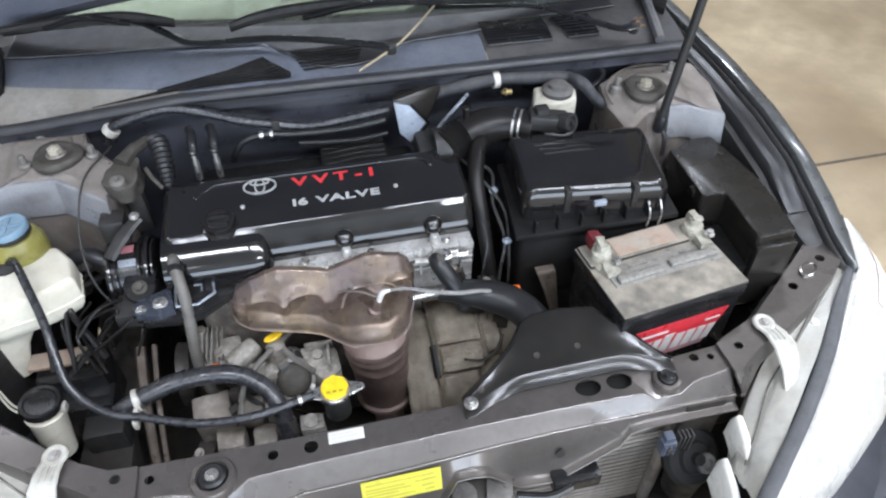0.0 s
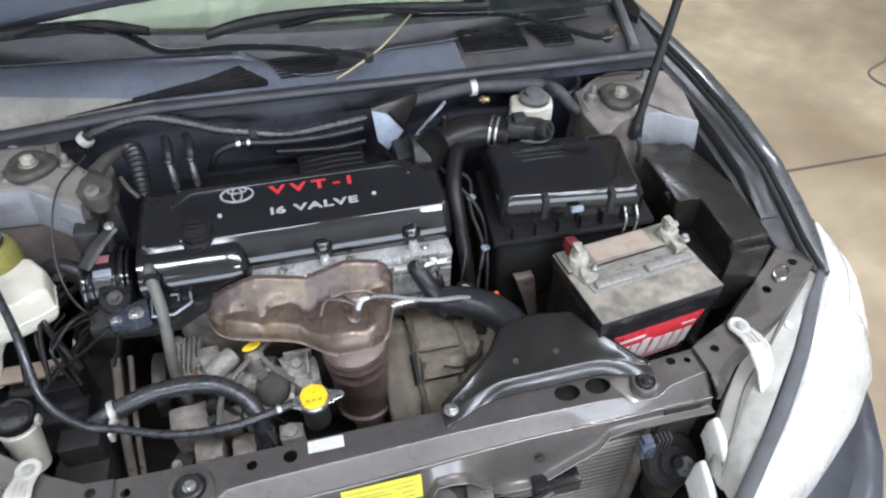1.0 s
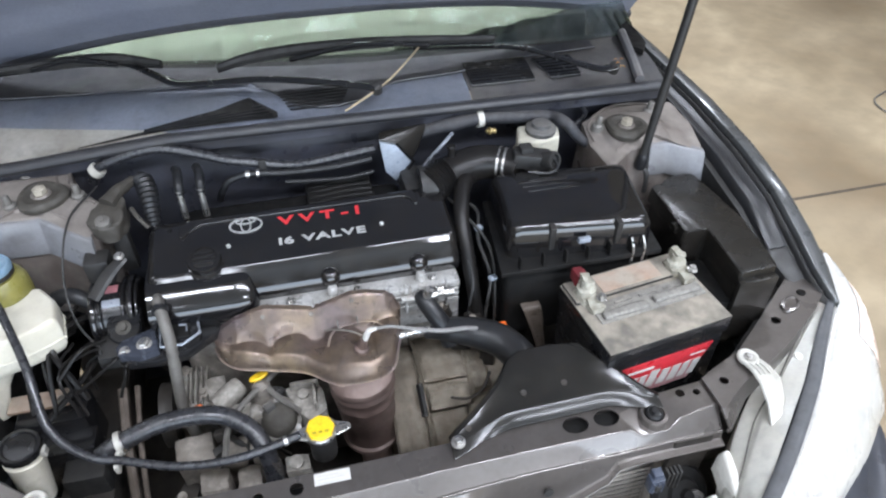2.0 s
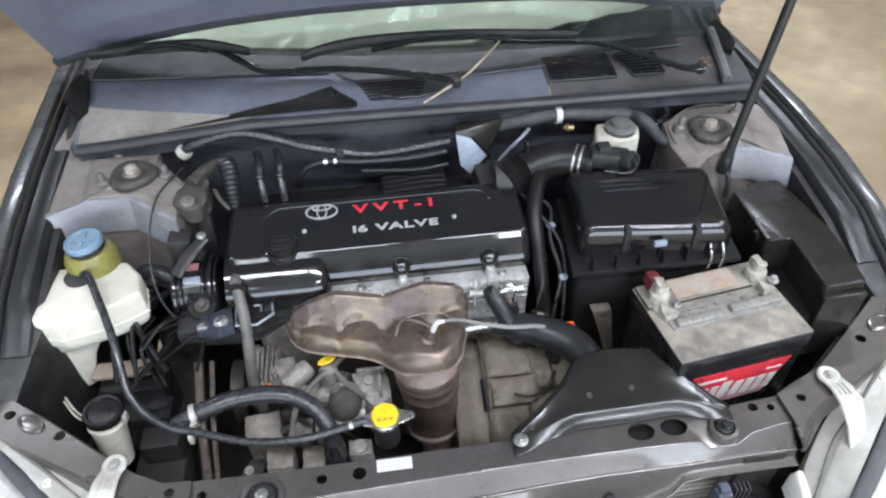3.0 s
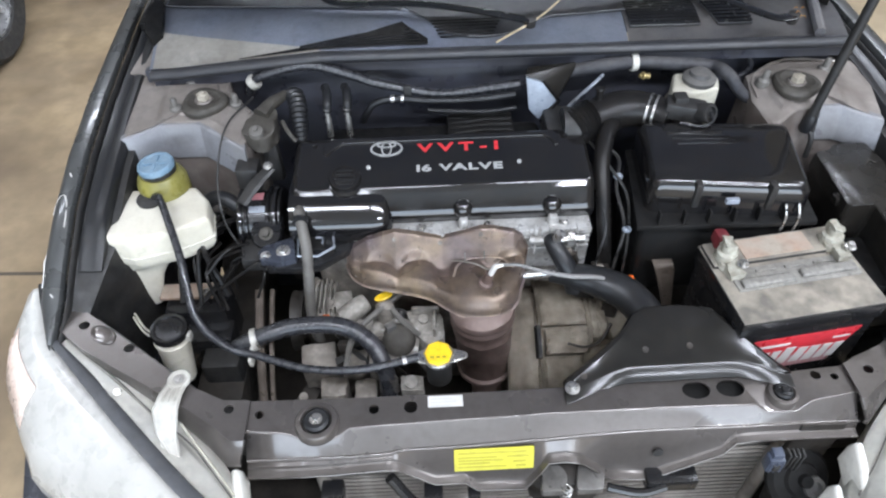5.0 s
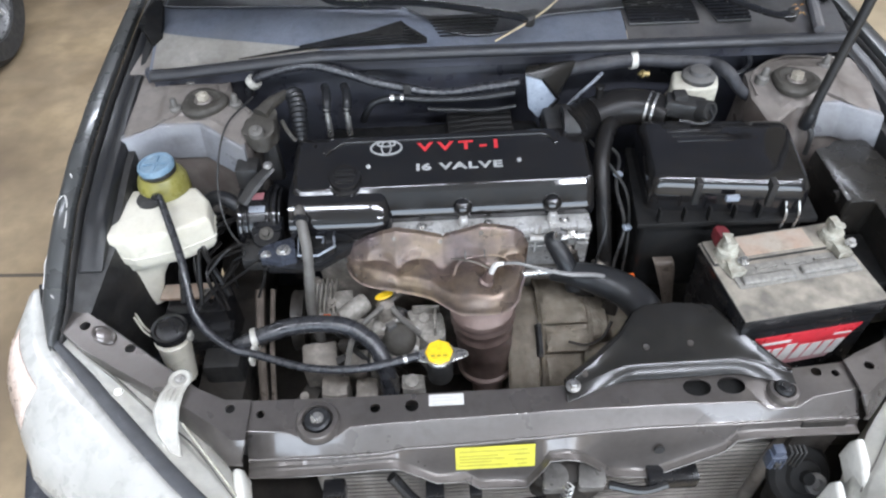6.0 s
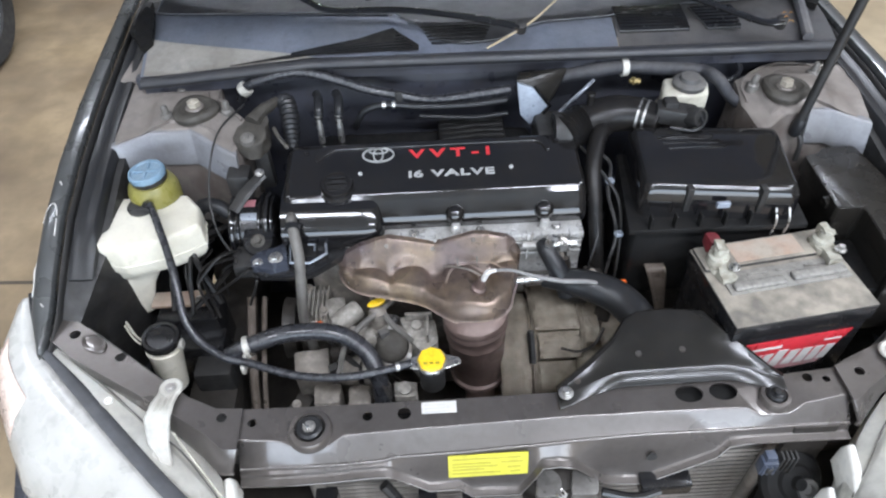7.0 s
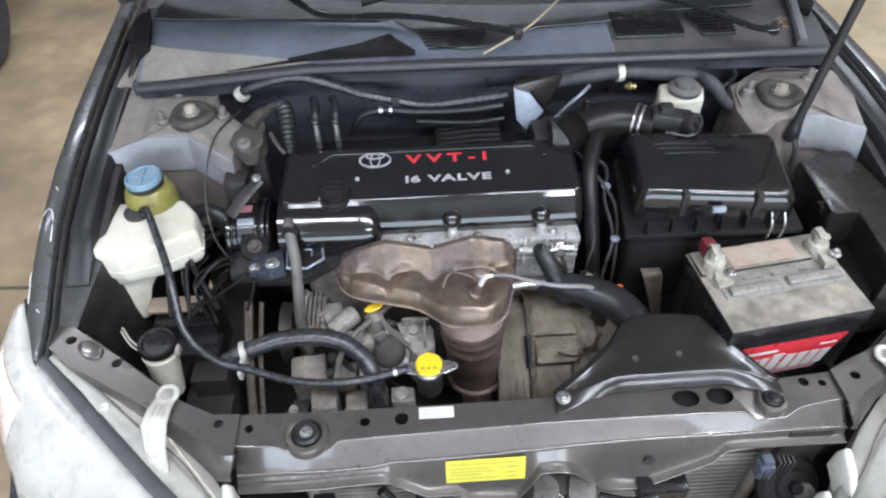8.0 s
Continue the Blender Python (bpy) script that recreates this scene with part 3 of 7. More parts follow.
rows = []
ST = [(x, yb, ys - 0.52 * (float(np.interp(x, (-0.452, -0.3, -0.12, 0.03, 0.137, 0.3, 0.4, 0.4724, 0.5), (0.7107, 0.7121, 0.7141, 0.7166, 0.719, 0.7199, 0.7196, 0.7165, 0.716))) - 0.714), float(np.interp(x, (-0.452, -0.3, -0.12, 0.03, 0.137, 0.3, 0.4, 0.4724, 0.5), (0.7107, 0.7121, 0.7141, 0.7166, 0.719, 0.7199, 0.7196, 0.7165, 0.716))), yl, zl) for x, yb, ys, zs, yl, zl in ST]
FOLD = []
for k, (x, yb, ys, zs, yl, zl) in enumerate(ST):
    q = drop(x)
    low = q * min(1.0, max(0.0, (zl - 0.66) / 0.03))
    plain = float(np.interp(x, (-0.452, -0.295, -0.245, -0.125, 0.03, 0.15, 0.29, 0.4055, 0.4724, 0.5), (-0.014, -0.0157, -0.0132, -0.009, -0.0052, -0.004, -0.0046, -0.0022, 0.0077, 0.012)))
    lean = (0.7385 - zs + q) / max(0.01, plain - ys - 0.51 * q)
    sunk = max(0.0, lean * (plain - yb) / (1 + 0.51 * lean))
    ST[k] = (x, yb + 0.51 * sunk, ys + 0.51 * q, zs - q, yl + 0.51 * low, zl - low)
    FOLD.append(0.7385 - sunk)
SUP = [(-0.452, 0.036), (-0.318, 0.034), (-0.073, 0.035), (0.2, 0.04), (0.39, 0.048), (0.475, 0.055)] + [(r[0], r[1]) for r in ST[::-1]]


def top_z(x, y):
    """The support's top: level, but sunken towards the front of the two mounting bosses."""
    edge = float(np.interp(x, [r[0] for r in ST], [r[1] for r in ST]))
    return 0.74 + (float(np.interp(x, [r[0] for r in ST], FOLD)) - 0.7385) * min(1.0, max(0.0, 1 - (y - edge) / 0.02))


support = part("radiator_support", sheet(SUP, HOLES, top_z, 0.0025), "paint", car, "taupe painted upper radiator support panel")
for (x, yb, ys, zs, yl, zl), top in zip(ST, FOLD):
    rows.append([Vector(p) for p in ((x, yb + 0.003, top + 0.001), (x, yb - 0.002, top), (x, ys + 0.004, zs + 0.003), (x, ys, zs), (x, ys - 0.001, zs - 0.004), (x, yl + 0.001, zl + 0.005), (x, yl, zl), (x, yl - 0.003, zl - 0.002), (x, yl - 0.011, zl - 0.004), (x, yl - 0.0125, zl - 0.007))])
front = loft(rows, False, False)
pressing = part("front_pressing", front, "paint", support, "", 14)
for ed in pressing.data.edges:
    a, b = (pressing.data.vertices[k].co for k in ed.vertices)
    if abs(a.x - b.x) < 1e-5:
        ed.use_edge_sharp = False
mod(pressing, "SOLIDIFY", thickness=0.002)
part("lip_edge", tube([(x, yl - 0.0122, zl - 0.0045) for x, yb, ys, zs, yl, zl in ST], 0.0016, 8, 1), "paint", pressing, "bright worn folded lip")
part("crease_edge", tube([(r[0], r[1] + 0.0006, top - 0.0018) for r, top in zip(ST, FOLD)], 0.0034, 14, 1), "paint", pressing)
part("fold_edge", tube([(x, ys + 0.0018, zs - 0.0005) for x, yb, ys, zs, yl, zl in ST], 0.003, 14, 1), "paint", pressing)
part("rear_flange", loft([[Vector((x, y, 0.737)), Vector((x, y + 0.002, 0.737)), Vector((x, y + 0.004, 0.705)), Vector((x, y + 0.002, 0.705))] for x, y in SUP[:6]]), "paint", support)
for bx, by, br in ((-0.345, -0.0035, 1.0), (0.3655, 0.011, 0.7)):
    part("mount_boss", lathe([(0.0345 * br, -0.012), (0.033 * br, 0.0005), (0.031 * br, 0.0035), (0.024 * br, 0.005), (0.021 * br, 0.0), (0.02 * br, -0.004)], (bx, by, 0.74), (0, 0, 1), 28), "paint", support)
    part("rubber_bush", lathe([(0.019 * br, -0.003), (0.02 * br, 0.006), (0.016 * br, 0.009), (0.009 * br, 0.007)], (bx, by, 0.74)), "rubber", support, "black rubber bush")
    part("bolt", bolt((bx, by, 0.747), 0.0065, 0.006), "steel" if br == 1 else "satin_black", support, "worn bolt")
# Black sheet in place of the shade below the twin holes.
part("hole_shade", box(0.205, 0.32, 0.0, 0.042, 0.722, 0.727, 0.001), "void_black", support, "black sheet painting the shade below the twin holes")
part("paper_label", box(-0.1765, -0.123, 0.012, 0.031, 0.74, 0.7415), "white_label", support, "blank white paper label")
for k in range(3):
    part("print_line", box(-0.172, -0.14 + 0.006 * (k % 2), 0.026 - k * 0.006, 0.0245 - k * 0.006 + 0.0005, 0.7415, 0.7418), "grey_ink", support)


def on_front(x, s, out=0.0):
    """A place on the support's lower front, s from its top to its bottom."""
    q = drop(x) * (1 - s)
    return Vector((x, -0.0435 + 0.03 * max(0.0, x + 0.05) - 0.018 * s - out + 0.51 * q, 0.713 - 0.082 * s - q))


part("warning_label", loft([[on_front(x, s, o) for s, o in ((0.02, 0.0005), (0.02, 0.0022), (0.6, 0.0022), (0.6, 0.0005))] for x in (-0.14, -0.0185)]), "yellow_label", support, "bright yellow warning label")
for k, (a, b, s) in enumerate(((-0.134, -0.03, 0.1), (-0.134, -0.075, 0.22), (-0.134, -0.065, 0.3), (-0.06, -0.026, 0.22), (-0.134, -0.085, 0.38), (-0.05, -0.03, 0.36), (-0.134, -0.06, 0.48), (-0.046, -0.03, 0.48))):
    part("print_line", loft([[on_front(x, s + d, o) for d, o in ((0, 0.002), (0, 0.0027), (0.035, 0.0027), (0.035, 0.002))] for x in (a, b)]), "faint_ink", support)
part("hole_grommet", lathe([(0.008, 0), (0.008, 0.003), (0.003, 0.003)], on_front(0.174, 0.44), (0, -1, 0.15), 14), "matt_black", support)

for side in (-1, 1):
    def sx(p, s=side):
        return (cx(p[1]) + s * p[0], p[1])
    inner = ((0.469, 0.054), (0.49, 0.064), (0.56, 0.09), (0.64, 0.146), (0.69, 0.182), (0.735, 0.215)) if side > 0 else ((0.455, 0.034), (0.495, 0.034), (0.542, 0.056), (0.594, 0.093), (0.65, 0.135), (0.708, 0.178), (0.755, 0.212))
    outer = ((0.785, 0.172), (0.735, 0.13), (0.66, 0.085), (0.595, 0.052), (0.535, 0.03), (0.5, 0.01), (0.474, -0.008), (0.468, -0.008)) if side > 0 else ((0.785, 0.172), (0.735, 0.13), (0.66, 0.085), (0.61, 0.056), (0.56, 0.026), (0.508, -0.008), (0.478, -0.034), (0.458, -0.034))
    out = [sx(p) for p in (*inner, (0.765, 0.265), (0.79, 0.26), (0.795, 0.205), *outer)]
    holes = [circle2(*sx((0.738, 0.174)), 0.0085), circle2(*sx((0.656, 0.129)), 0.0085), circle2(*sx((0.485, 0.018) if side < 0 else (0.5, 0.04)), 0.0075)]
    arm = part("support_arm", sheet(out if side > 0 else out[::-1], holes, lambda x, y: arm_z(x, y) + 0.004, 0.003), "paint", car, "taupe painted corner arm of the radiator support")
    edge = [(*sx(p), 0) for p in outer[::-1]]
    slope = (1.0, 1.0, 0.85, 0.5, 0.3, 0.2, 0.05, 0.0)
    part("arm_flange", loft([[Vector((x, y, arm_z(x, y) + 0.003)), Vector((x + side * 0.009 * k, y - 0.02 * k, arm_z(x, y) - 0.024)), Vector((x + side * 0.009 * k, y - 0.02 * k - 0.001, arm_z(x, y) - 0.036)), Vector((x + side * 0.008 * k, y - 0.018 * k, arm_z(x, y) - 0.036)), Vector((x + side * 0.008 * k, y - 0.018 * k, arm_z(x, y) - 0.026)), Vector((x - side * 0.002, y + 0.003, arm_z(x, y) + 0.001))] for (x, y, _), k in zip(edge, slope)]), "paint", arm)
    p = sx((0.703, 0.155))
    oval_rows = []
    for grow, h in ((1.0, 0.0035), (0.94, 0.0075), (0.72, 0.0085), (0.6, 0.0055), (0.3, 0.005)):
        oval_rows.append([Vector((p[0] + side * (math.cos(a) * 0.026 * 0.83 - math.sin(a) * 0.015 * -0.55) * grow, p[1] + (math.cos(a) * 0.026 * 0.55 - math.sin(a) * 0.015 * 0.83) * grow, arm_z(*p) + h)) for a in [k * math.pi / 10 for k in range(20)]])
    part("adjuster", loft(oval_rows), "paint", arm, "raised oval pressing")
    low = [(cx(y) + (x - cx(y)) * 0.985, y + 0.004) for x, y in out]
    part("arm_box", prism(low, lambda x, y: arm_z(x, y) - 0.05, lambda x, y: arm_z(x, y) - 0.022), "matt_black", arm, "dark box section below the arm")
    rows = []
    for a, y, z, w in ((0.772, 0.225, 0.775, 0.022), (0.768, 0.25, 0.786, 0.02), (0.763, 0.275, 0.797, 0.016), (0.757, 0.295, 0.806, 0.01)):
        x = cx(y) + side * a
        rows.append([Vector((x - side * q * w, y - 0.01 * abs(q), z + h)) for q, h in ((0, 0), (0.2, 0.006), (0.5, 0.002), (0.8, 0.005), (1.0, -0.004), (1.0, -0.03), (0, -0.03))])
    part("corner_flange", wob(loft(rows), 0.0015, 60, side), "cowl_dusty", arm, "dusty folded flange joining arm and fender")

    # fender crest, its outer skin, and the dark channel beside the bonnet gap
    FY = (0.135, 0.16, 0.2, 0.26, 0.34, 0.45, 0.6, 0.8, 1.3)
    FZ = (0.776, 0.788, 0.806, 0.84, 0.884, 0.917, 0.938, 0.948, 0.962)
    FI = (0.781, 0.776, 0.772, 0.768, 0.76, 0.752, 0.748, 0.747, 0.745)
    FO = (0.789, 0.797, 0.808, 0.806, 0.795, 0.788, 0.784, 0.782, 0.78)

    def rim_at(y, table):
        return float(np.interp(y, FY, table))
    ys = [0.135, 0.147, 0.16, 0.18, 0.2, 0.23, 0.26, 0.3, 0.34, 0.39, 0.45, 0.52, 0.6, 0.7, 0.8, 1.0, 1.3]
    rows = []
    for y in ys:
        i, o, z = rim_at(y, FI), rim_at(y, FO), rim_at(y, FZ)
        rows.append([Vector((cx(y) + side * a, y, z + b)) for a, b in ((i + 0.001, -0.03), (i, -0.005), (i + 0.002, -0.001), (i + 0.25 * (o - i), 0.0005), (i + 0.6 * (o - i), -0.0005), (i + 0.85 * (o - i), -0.004), (o, -0.012), (o + 0.004, -0.03), (o + 0.01, -0.09), (o + 0.02, -0.2), (o + 0.03, -0.42))])
    mod(part("fender", loft(rows, False, False), "fender_paint", car, "glossy grey painted front fender"), "SOLIDIFY", thickness=0.002)
    rows = []
    for y in ys:
        i, z = rim_at(y, FI) - 0.004, rim_at(y, FZ)
        near = min(1.0, 0.2 + 0.8 * max(0.0, y - 0.15) / 0.15)
        rows.append([Vector((cx(y) + side * (i - a * near), y, z + b)) for a, b in ((0.0, -0.012), (0.001, -0.034), (0.008, -0.036), (0.05, -0.036), (0.06, -0.04), (0.062, -0.1), (0.068, -0.25), (0.085, -0.5))])
    mod(part("inner_fender", loft(rows, False, False), "matt_black", car, "black fender channel and inner apron"), "SOLIDIFY", thickness=0.002)
    rows = []
    for y in (0.255, 0.265, 0.285, 0.31, 0.34, 0.39, 0.45, 0.52, 0.6, 0.7, 0.8, 1.0):
        i, z = rim_at(y, FI), rim_at(y, FZ) - 0.022
        k = min(1.0, 0.1 + (y - 0.255) / 0.06)
        rows.append([Vector((cx(y) + side * (i - a), y, z + b * k)) for a, b in ((0.016, -0.012), (0.015, 0.006), (0.019, 0.01), (0.026, 0.0095), (0.034, 0.006), (0.042, 0.0085), (0.05, 0.008), (0.055, 0.002), (0.056, -0.012))])
    part("fender_gasket", loft(rows), "rubber", car, "wide black rubber strip along the fender channel")

    if side < 0:
        for name, ts in (("paint_chip", ((0.31, 0.2), (0.345, 0.25), (0.365, 0.5), (0.36, 0.8), (0.335, 0.93))), ("paint_chip", ((0.225, 0.97), (0.245, 0.9), (0.262, 0.96), (0.272, 0.85))), ("paint_chip", ((0.4, 0.35), (0.408, 0.5))), ("paint_chip", ((0.205, 0.3), (0.21, 0.45)))):
            pts = [Vector((cx(y) + side * (rim_at(y, FI) + q * (rim_at(y, FO) - rim_at(y, FI))), y, rim_at(y, FZ) - 0.0105 * max(0.0, (q - 0.6) / 0.4) ** 1.5 + 0.0004)) for y, q in ts]
            part(name, tube(pts, 0.0012, 6, 4, 0.5), "white_label", car, "white chip in the fender's paint")

    # strut tower: a pressed dome with a front face, and the strut's top mount
    if side < 0:
        top = [(-0.735, 0.69, 0.925), (-0.555, 0.678, 0.925), (-0.538, 0.61, 0.925), (-0.478, 0.54, 0.918), (-0.497, 0.468, 0.9), (-0.583, 0.525, 0.917), (-0.659, 0.527, 0.917), (-0.721, 0.492, 0.912)]
        brow, tcx, tcy = [(-0.724, 0.49, 0.91), (-0.66, 0.5245, 0.9155), (-0.583, 0.5225, 0.9155), (-0.494, 0.463, 0.898)], -0.5785, 0.566
        studs = ((-0.631, 0.556), (-0.621, 0.645), (-0.519, 0.562))
    else:
        top = [(0.445, 0.53, 0.912), (0.455, 0.6, 0.92), (0.548, 0.655, 0.925), (0.67, 0.632, 0.925), (0.678, 0.55, 0.92), (0.665, 0.468, 0.905), (0.603, 0.505, 0.912), (0.566, 0.506, 0.912), (0.52, 0.495, 0.91), (0.462, 0.455, 0.895)]
        brow, tcx, tcy = [(0.564, 0.503, 0.9115), (0.603, 0.5015, 0.911), (0.666, 0.464, 0.904)], 0.5255, 0.544
        studs = ((0.474, 0.566), (0.602, 0.598))
    low = [(x + (x - tcx) * 0.05, y - (0.035 if y < 0.56 else -0.01), 0.72) for x, y, z in top]
    rings = [[Vector(p) for p in low], [Vector((x, y, z - 0.012)) for x, y, z in top], [Vector((tcx + (x - tcx) * 0.985, tcy + (y - tcy) * 0.985, z - 0.002)) for x, y, z in top]]
    for k, up in ((0.93, 0.0), (0.78, 0.001), (0.6, 0.003), (0.52, 0.0075), (0.35, 0.008)):
        rings.append([Vector((tcx + (x - tcx) * k, tcy + (y - tcy) * k, z + (0.922 - z) * (1 - k) + up)) for x, y, z in top])
    tw = loft(rings)
    bmesh.ops.subdivide_edges(tw, edges=tw.edges[:], cuts=3, use_grid_fill=True)
    wob(wob(tw, 0.003, 18, side), 0.0014, 60, side)
    tower = part("strut_tower", tw, "paint_dusty", car, "dust-coated taupe steel strut tower", 30)
    # Plate over the tower's front, coloured paler and bluer as if daylit.
    rows = []
    for x, y, z in brow:
        rows.append([Vector(p) for p in ((x, y + 0.012, z + 0.002), (x, y, z), (x, y - 0.004, z - 0.006), (x, y - 0.016, z - 0.066), (x, y - 0.008, z - 0.07))])
    fp = bev(loft(rows), 0.0025, 2)
    part("daylit_face", fp, "tower_face", tower, "tower front face with bluish daylight put into its colour")
    mz = 0.9285
    part("mount_ring", lathe([(0.04, -0.004), (0.043, 0.003), (0.0425, 0.007), (0.038, 0.0115), (0.03, 0.0125), (0.0255, 0.0095)], (tcx, tcy, mz), (0, 0, 1), 40, 3, 0.07), "grimy_cast", tower, "grimy strut top mount")
    part("mount_cup", lathe([(0.0275, 0.009), (0.024, 0.0075), (0.018, 0.008), (0.0155, 0.0125), (0.0115, 0.0125)], (tcx, tcy, mz), (0, 0, 1), 24), "paint_dusty", tower)
    part("strut_nut", join(lathe([(0.012, 0.01), (0.012, 0.022), (0.009, 0.0235)], (tcx, tcy, mz), (0, 0, 1), 6), lathe([(0.006, 0.02), (0.006, 0.025), (0.004, 0.026)], (tcx, tcy, mz), (0, 0, 1), 12)), "strut_nut", tower, "bright steel strut nut")
    for x, y in studs:
        sp = Vector((x, y, 0.924))
        part("stud", join(lathe([(0.013, -0.006), (0.0115, 0.008), (0.008, 0.011)], sp, (0.05, -0.1, 1), 10), lathe([(0.0065, 0.01), (0.006, 0.026), (0.0035, 0.029)], sp, (0.05, -0.1, 1), 10)), "hose_tan", tower, "pale greasy stud")
    part("seam_ridge", tube([(tcx + (x - tcx) * 0.86, tcy + (y - tcy) * 0.86, z + 0.002) for x, y, z in top[:4]], 0.0025, 6, 3), "paint_dusty", tower)

part("firewall", box(-0.71, 0.64, 0.655, 0.675, 0.26, 0.95, 0.004), "firewall", car, "grimy blue-black firewall behind the engine")
part("undertray", box(-0.78, 0.78, -0.12, 0.654, 0.28, 0.3, 0.004), "deep", car, "oily dark splash tray under the engine")
for side in (-1, 1):
    x = side * 0.62
    part("frame_rail", box(min(x, x * 0.85), max(x, x * 0.85), 0.05, 0.65, 0.46, 0.56, 0.012), "deep", car, "dark steel frame rail")

# cowl: plastic panel, its rubber seal, grilles
def seal_line(x):
    d = max(0, -x - 0.36)
    return 0.612 + 0.018 * (0.62 - x), 0.982 - 0.028 * min(1, d / 0.3)


SEALX = [-0.69, -0.62, -0.53, -0.44, -0.36, -0.25, -0.1, 0.1, 0.3, 0.5, 0.64]
rows, rows2 = [], []
for x in SEALX:
    y, z = seal_line(x)
    rows.append([Vector((x, y + 0.0115 * math.cos(a), z - 0.004 + 0.01 * math.sin(a))) for a in [k * math.pi / 6 for k in range(12)]])
    rows2.append([Vector((x, y + a, z + b)) for a, b in ((0.003, -0.036), (0.003, -0.006), (0.024, -0.004), (0.03, -0.008), (0.03, -0.014), (0.01, -0.036))])
part("cowl_seal", loft(rows), "cowl_rubber", car, "faded black rubber bonnet seal along the cowl")
part("cowl_flange", loft(rows2), "firewall", car, "grimy flange below the bonnet seal")


def base_y(x):
    t = x + 0.02
    return 0.796 - 0.095 * t + (0.2 if t < 0 else 0.13) * t ** 2


def cowl_at(u, v):
    x = -0.70 + 1.345 * u
    y0, z0 = seal_line(x)
    y0 += 0.018
    y1 = base_y(x) + 0.02
    z = z0 - 0.006 + (1.005 - z0) * v + 0.016 * math.sin(math.pi * min(1, v * 1.2)) * (1 if x < -0.2 else 0.5)
    return Vector((x, y0 + (y1 - y0) * v, z))


cowl = part("cowl_panel", grid(lambda u, v: cowl_at(u * 0.69, v), 32, 12, 0.003), "cowl", car, "weathered blue-grey plastic cowl panel")
part("cowl_panel_end", grid(lambda u, v: cowl_at(0.691 + u * 0.309, v), 20, 12, 0.003), "cowl_dusty", car, "dusty dark plastic cowl panel by the prop rod")


def grille(x0, x1, v0, v1, n, slant):
    """A recessed dark well and the slats over it."""
    def at(x, v, up):
        p = cowl_at((x + 0.70) / 1.345, v)
        return p + Vector((0, 0, up))
    def span(v):
        k = (v - v0) / (v1 - v0)
        return x0 + slant * (1 - k), x1
    rows = []
    for k in range(5):
        v = v0 + (v1 - v0) * k / 4
        a, b = span(v)
        rows.append([at(a, v, 0.002), at(a, v, 0.004), at(b, v, 0.004), at(b, v, 0.002)])
    part("grille_mesh", loft(rows), "matt_black", cowl, "dark intake mesh")
    for k in range(n):
        v = v0 + (v1 - v0) * (k + 0.5) / n
        a, b = span(v)
        h = (v1 - v0) * 0.26 / n
        part("slat", loft([[at(x, v - h, 0.004), at(x, v - h, 0.0085), at(x, v + h, 0.0085), at(x, v + h, 0.004)] for x in (a, (a + b) / 2, b)]), "satin_black", cowl)
    part("grille_rim", tube([at(span(v0)[0], v0, 0.006), at(span(v0)[1], v0, 0.006), at(span(v1)[1], v1, 0.006), at(span(v1)[0], v1, 0.006), at(span(v0)[0], v0, 0.006)], 0.0012, 6, 1), "well", cowl)


grille(0.235, 0.37, 0.22, 0.72, 9, 0.0)
grille(0.385, 0.47, 0.22, 0.66, 7, 0.02)
def cowl_xy(x, y, up=0.0):
    """The place on the cowl over a point of the plan."""
    y0 = seal_line(x)[0] + 0.018
    return cowl_at((x + 0.70) / 1.345, (y - y0) / (base_y(x) + 0.02 - y0)) + Vector((0, 0, up))


def fan_at(u, v):
    x = -0.52 + 0.365 * u
    hi = float(np.interp(x, (-0.52, -0.4, -0.3, -0.199, -0.155), (0.656, 0.662, 0.676, 0.71, 0.668)))
    return cowl_xy(x, 0.654 + (hi - 0.654) * v, 0.005)


part("fan_mesh", grid(fan_at, 30, 4, 0.002), "matt_black", cowl, "dark intake mesh")
for k in range(6):
    a, b = cowl_xy(-0.4, 0.658 + 0.0008 * k, 0.0075), cowl_xy(-0.165 - 0.006 * k, 0.66 + 0.0082 * k, 0.0075)
    part("slat", tube([a, a.lerp(b, 0.5) + Vector((0, 0, 0.0015)), b], 0.0022, 6, 4, 0.6), "satin_black", cowl)


def corner_at(u, v):
    return cowl_at(0.006 + 0.25 * u, 0.01 + 0.29 * (1 - u) ** 0.75 * v) + Vector((0, 0, 0.004))


part("corner_plate", grid(corner_at, 12, 4, 0.002), "dust_metal", cowl, "dusty bare metal cowl corner")
def well_at(u, v):
    x = -0.695 + 1.235 * u
    edge = float(np.interp(x, (-0.66, -0.2, -0.17, -0.12, -0.07, -0.02, 0.02, 0.06, 0.23, 0.36, 0.45, 0.54), (0.55, 0.58, 0.5, 0.2, 0.12, 0.14, 0.2, 0.42, 0.52, 0.74, 0.76, 0.78)))
    return cowl_at((x + 0.70) / 1.345, edge + (1.0 - edge) * v) + Vector((0, 0, 0.003))


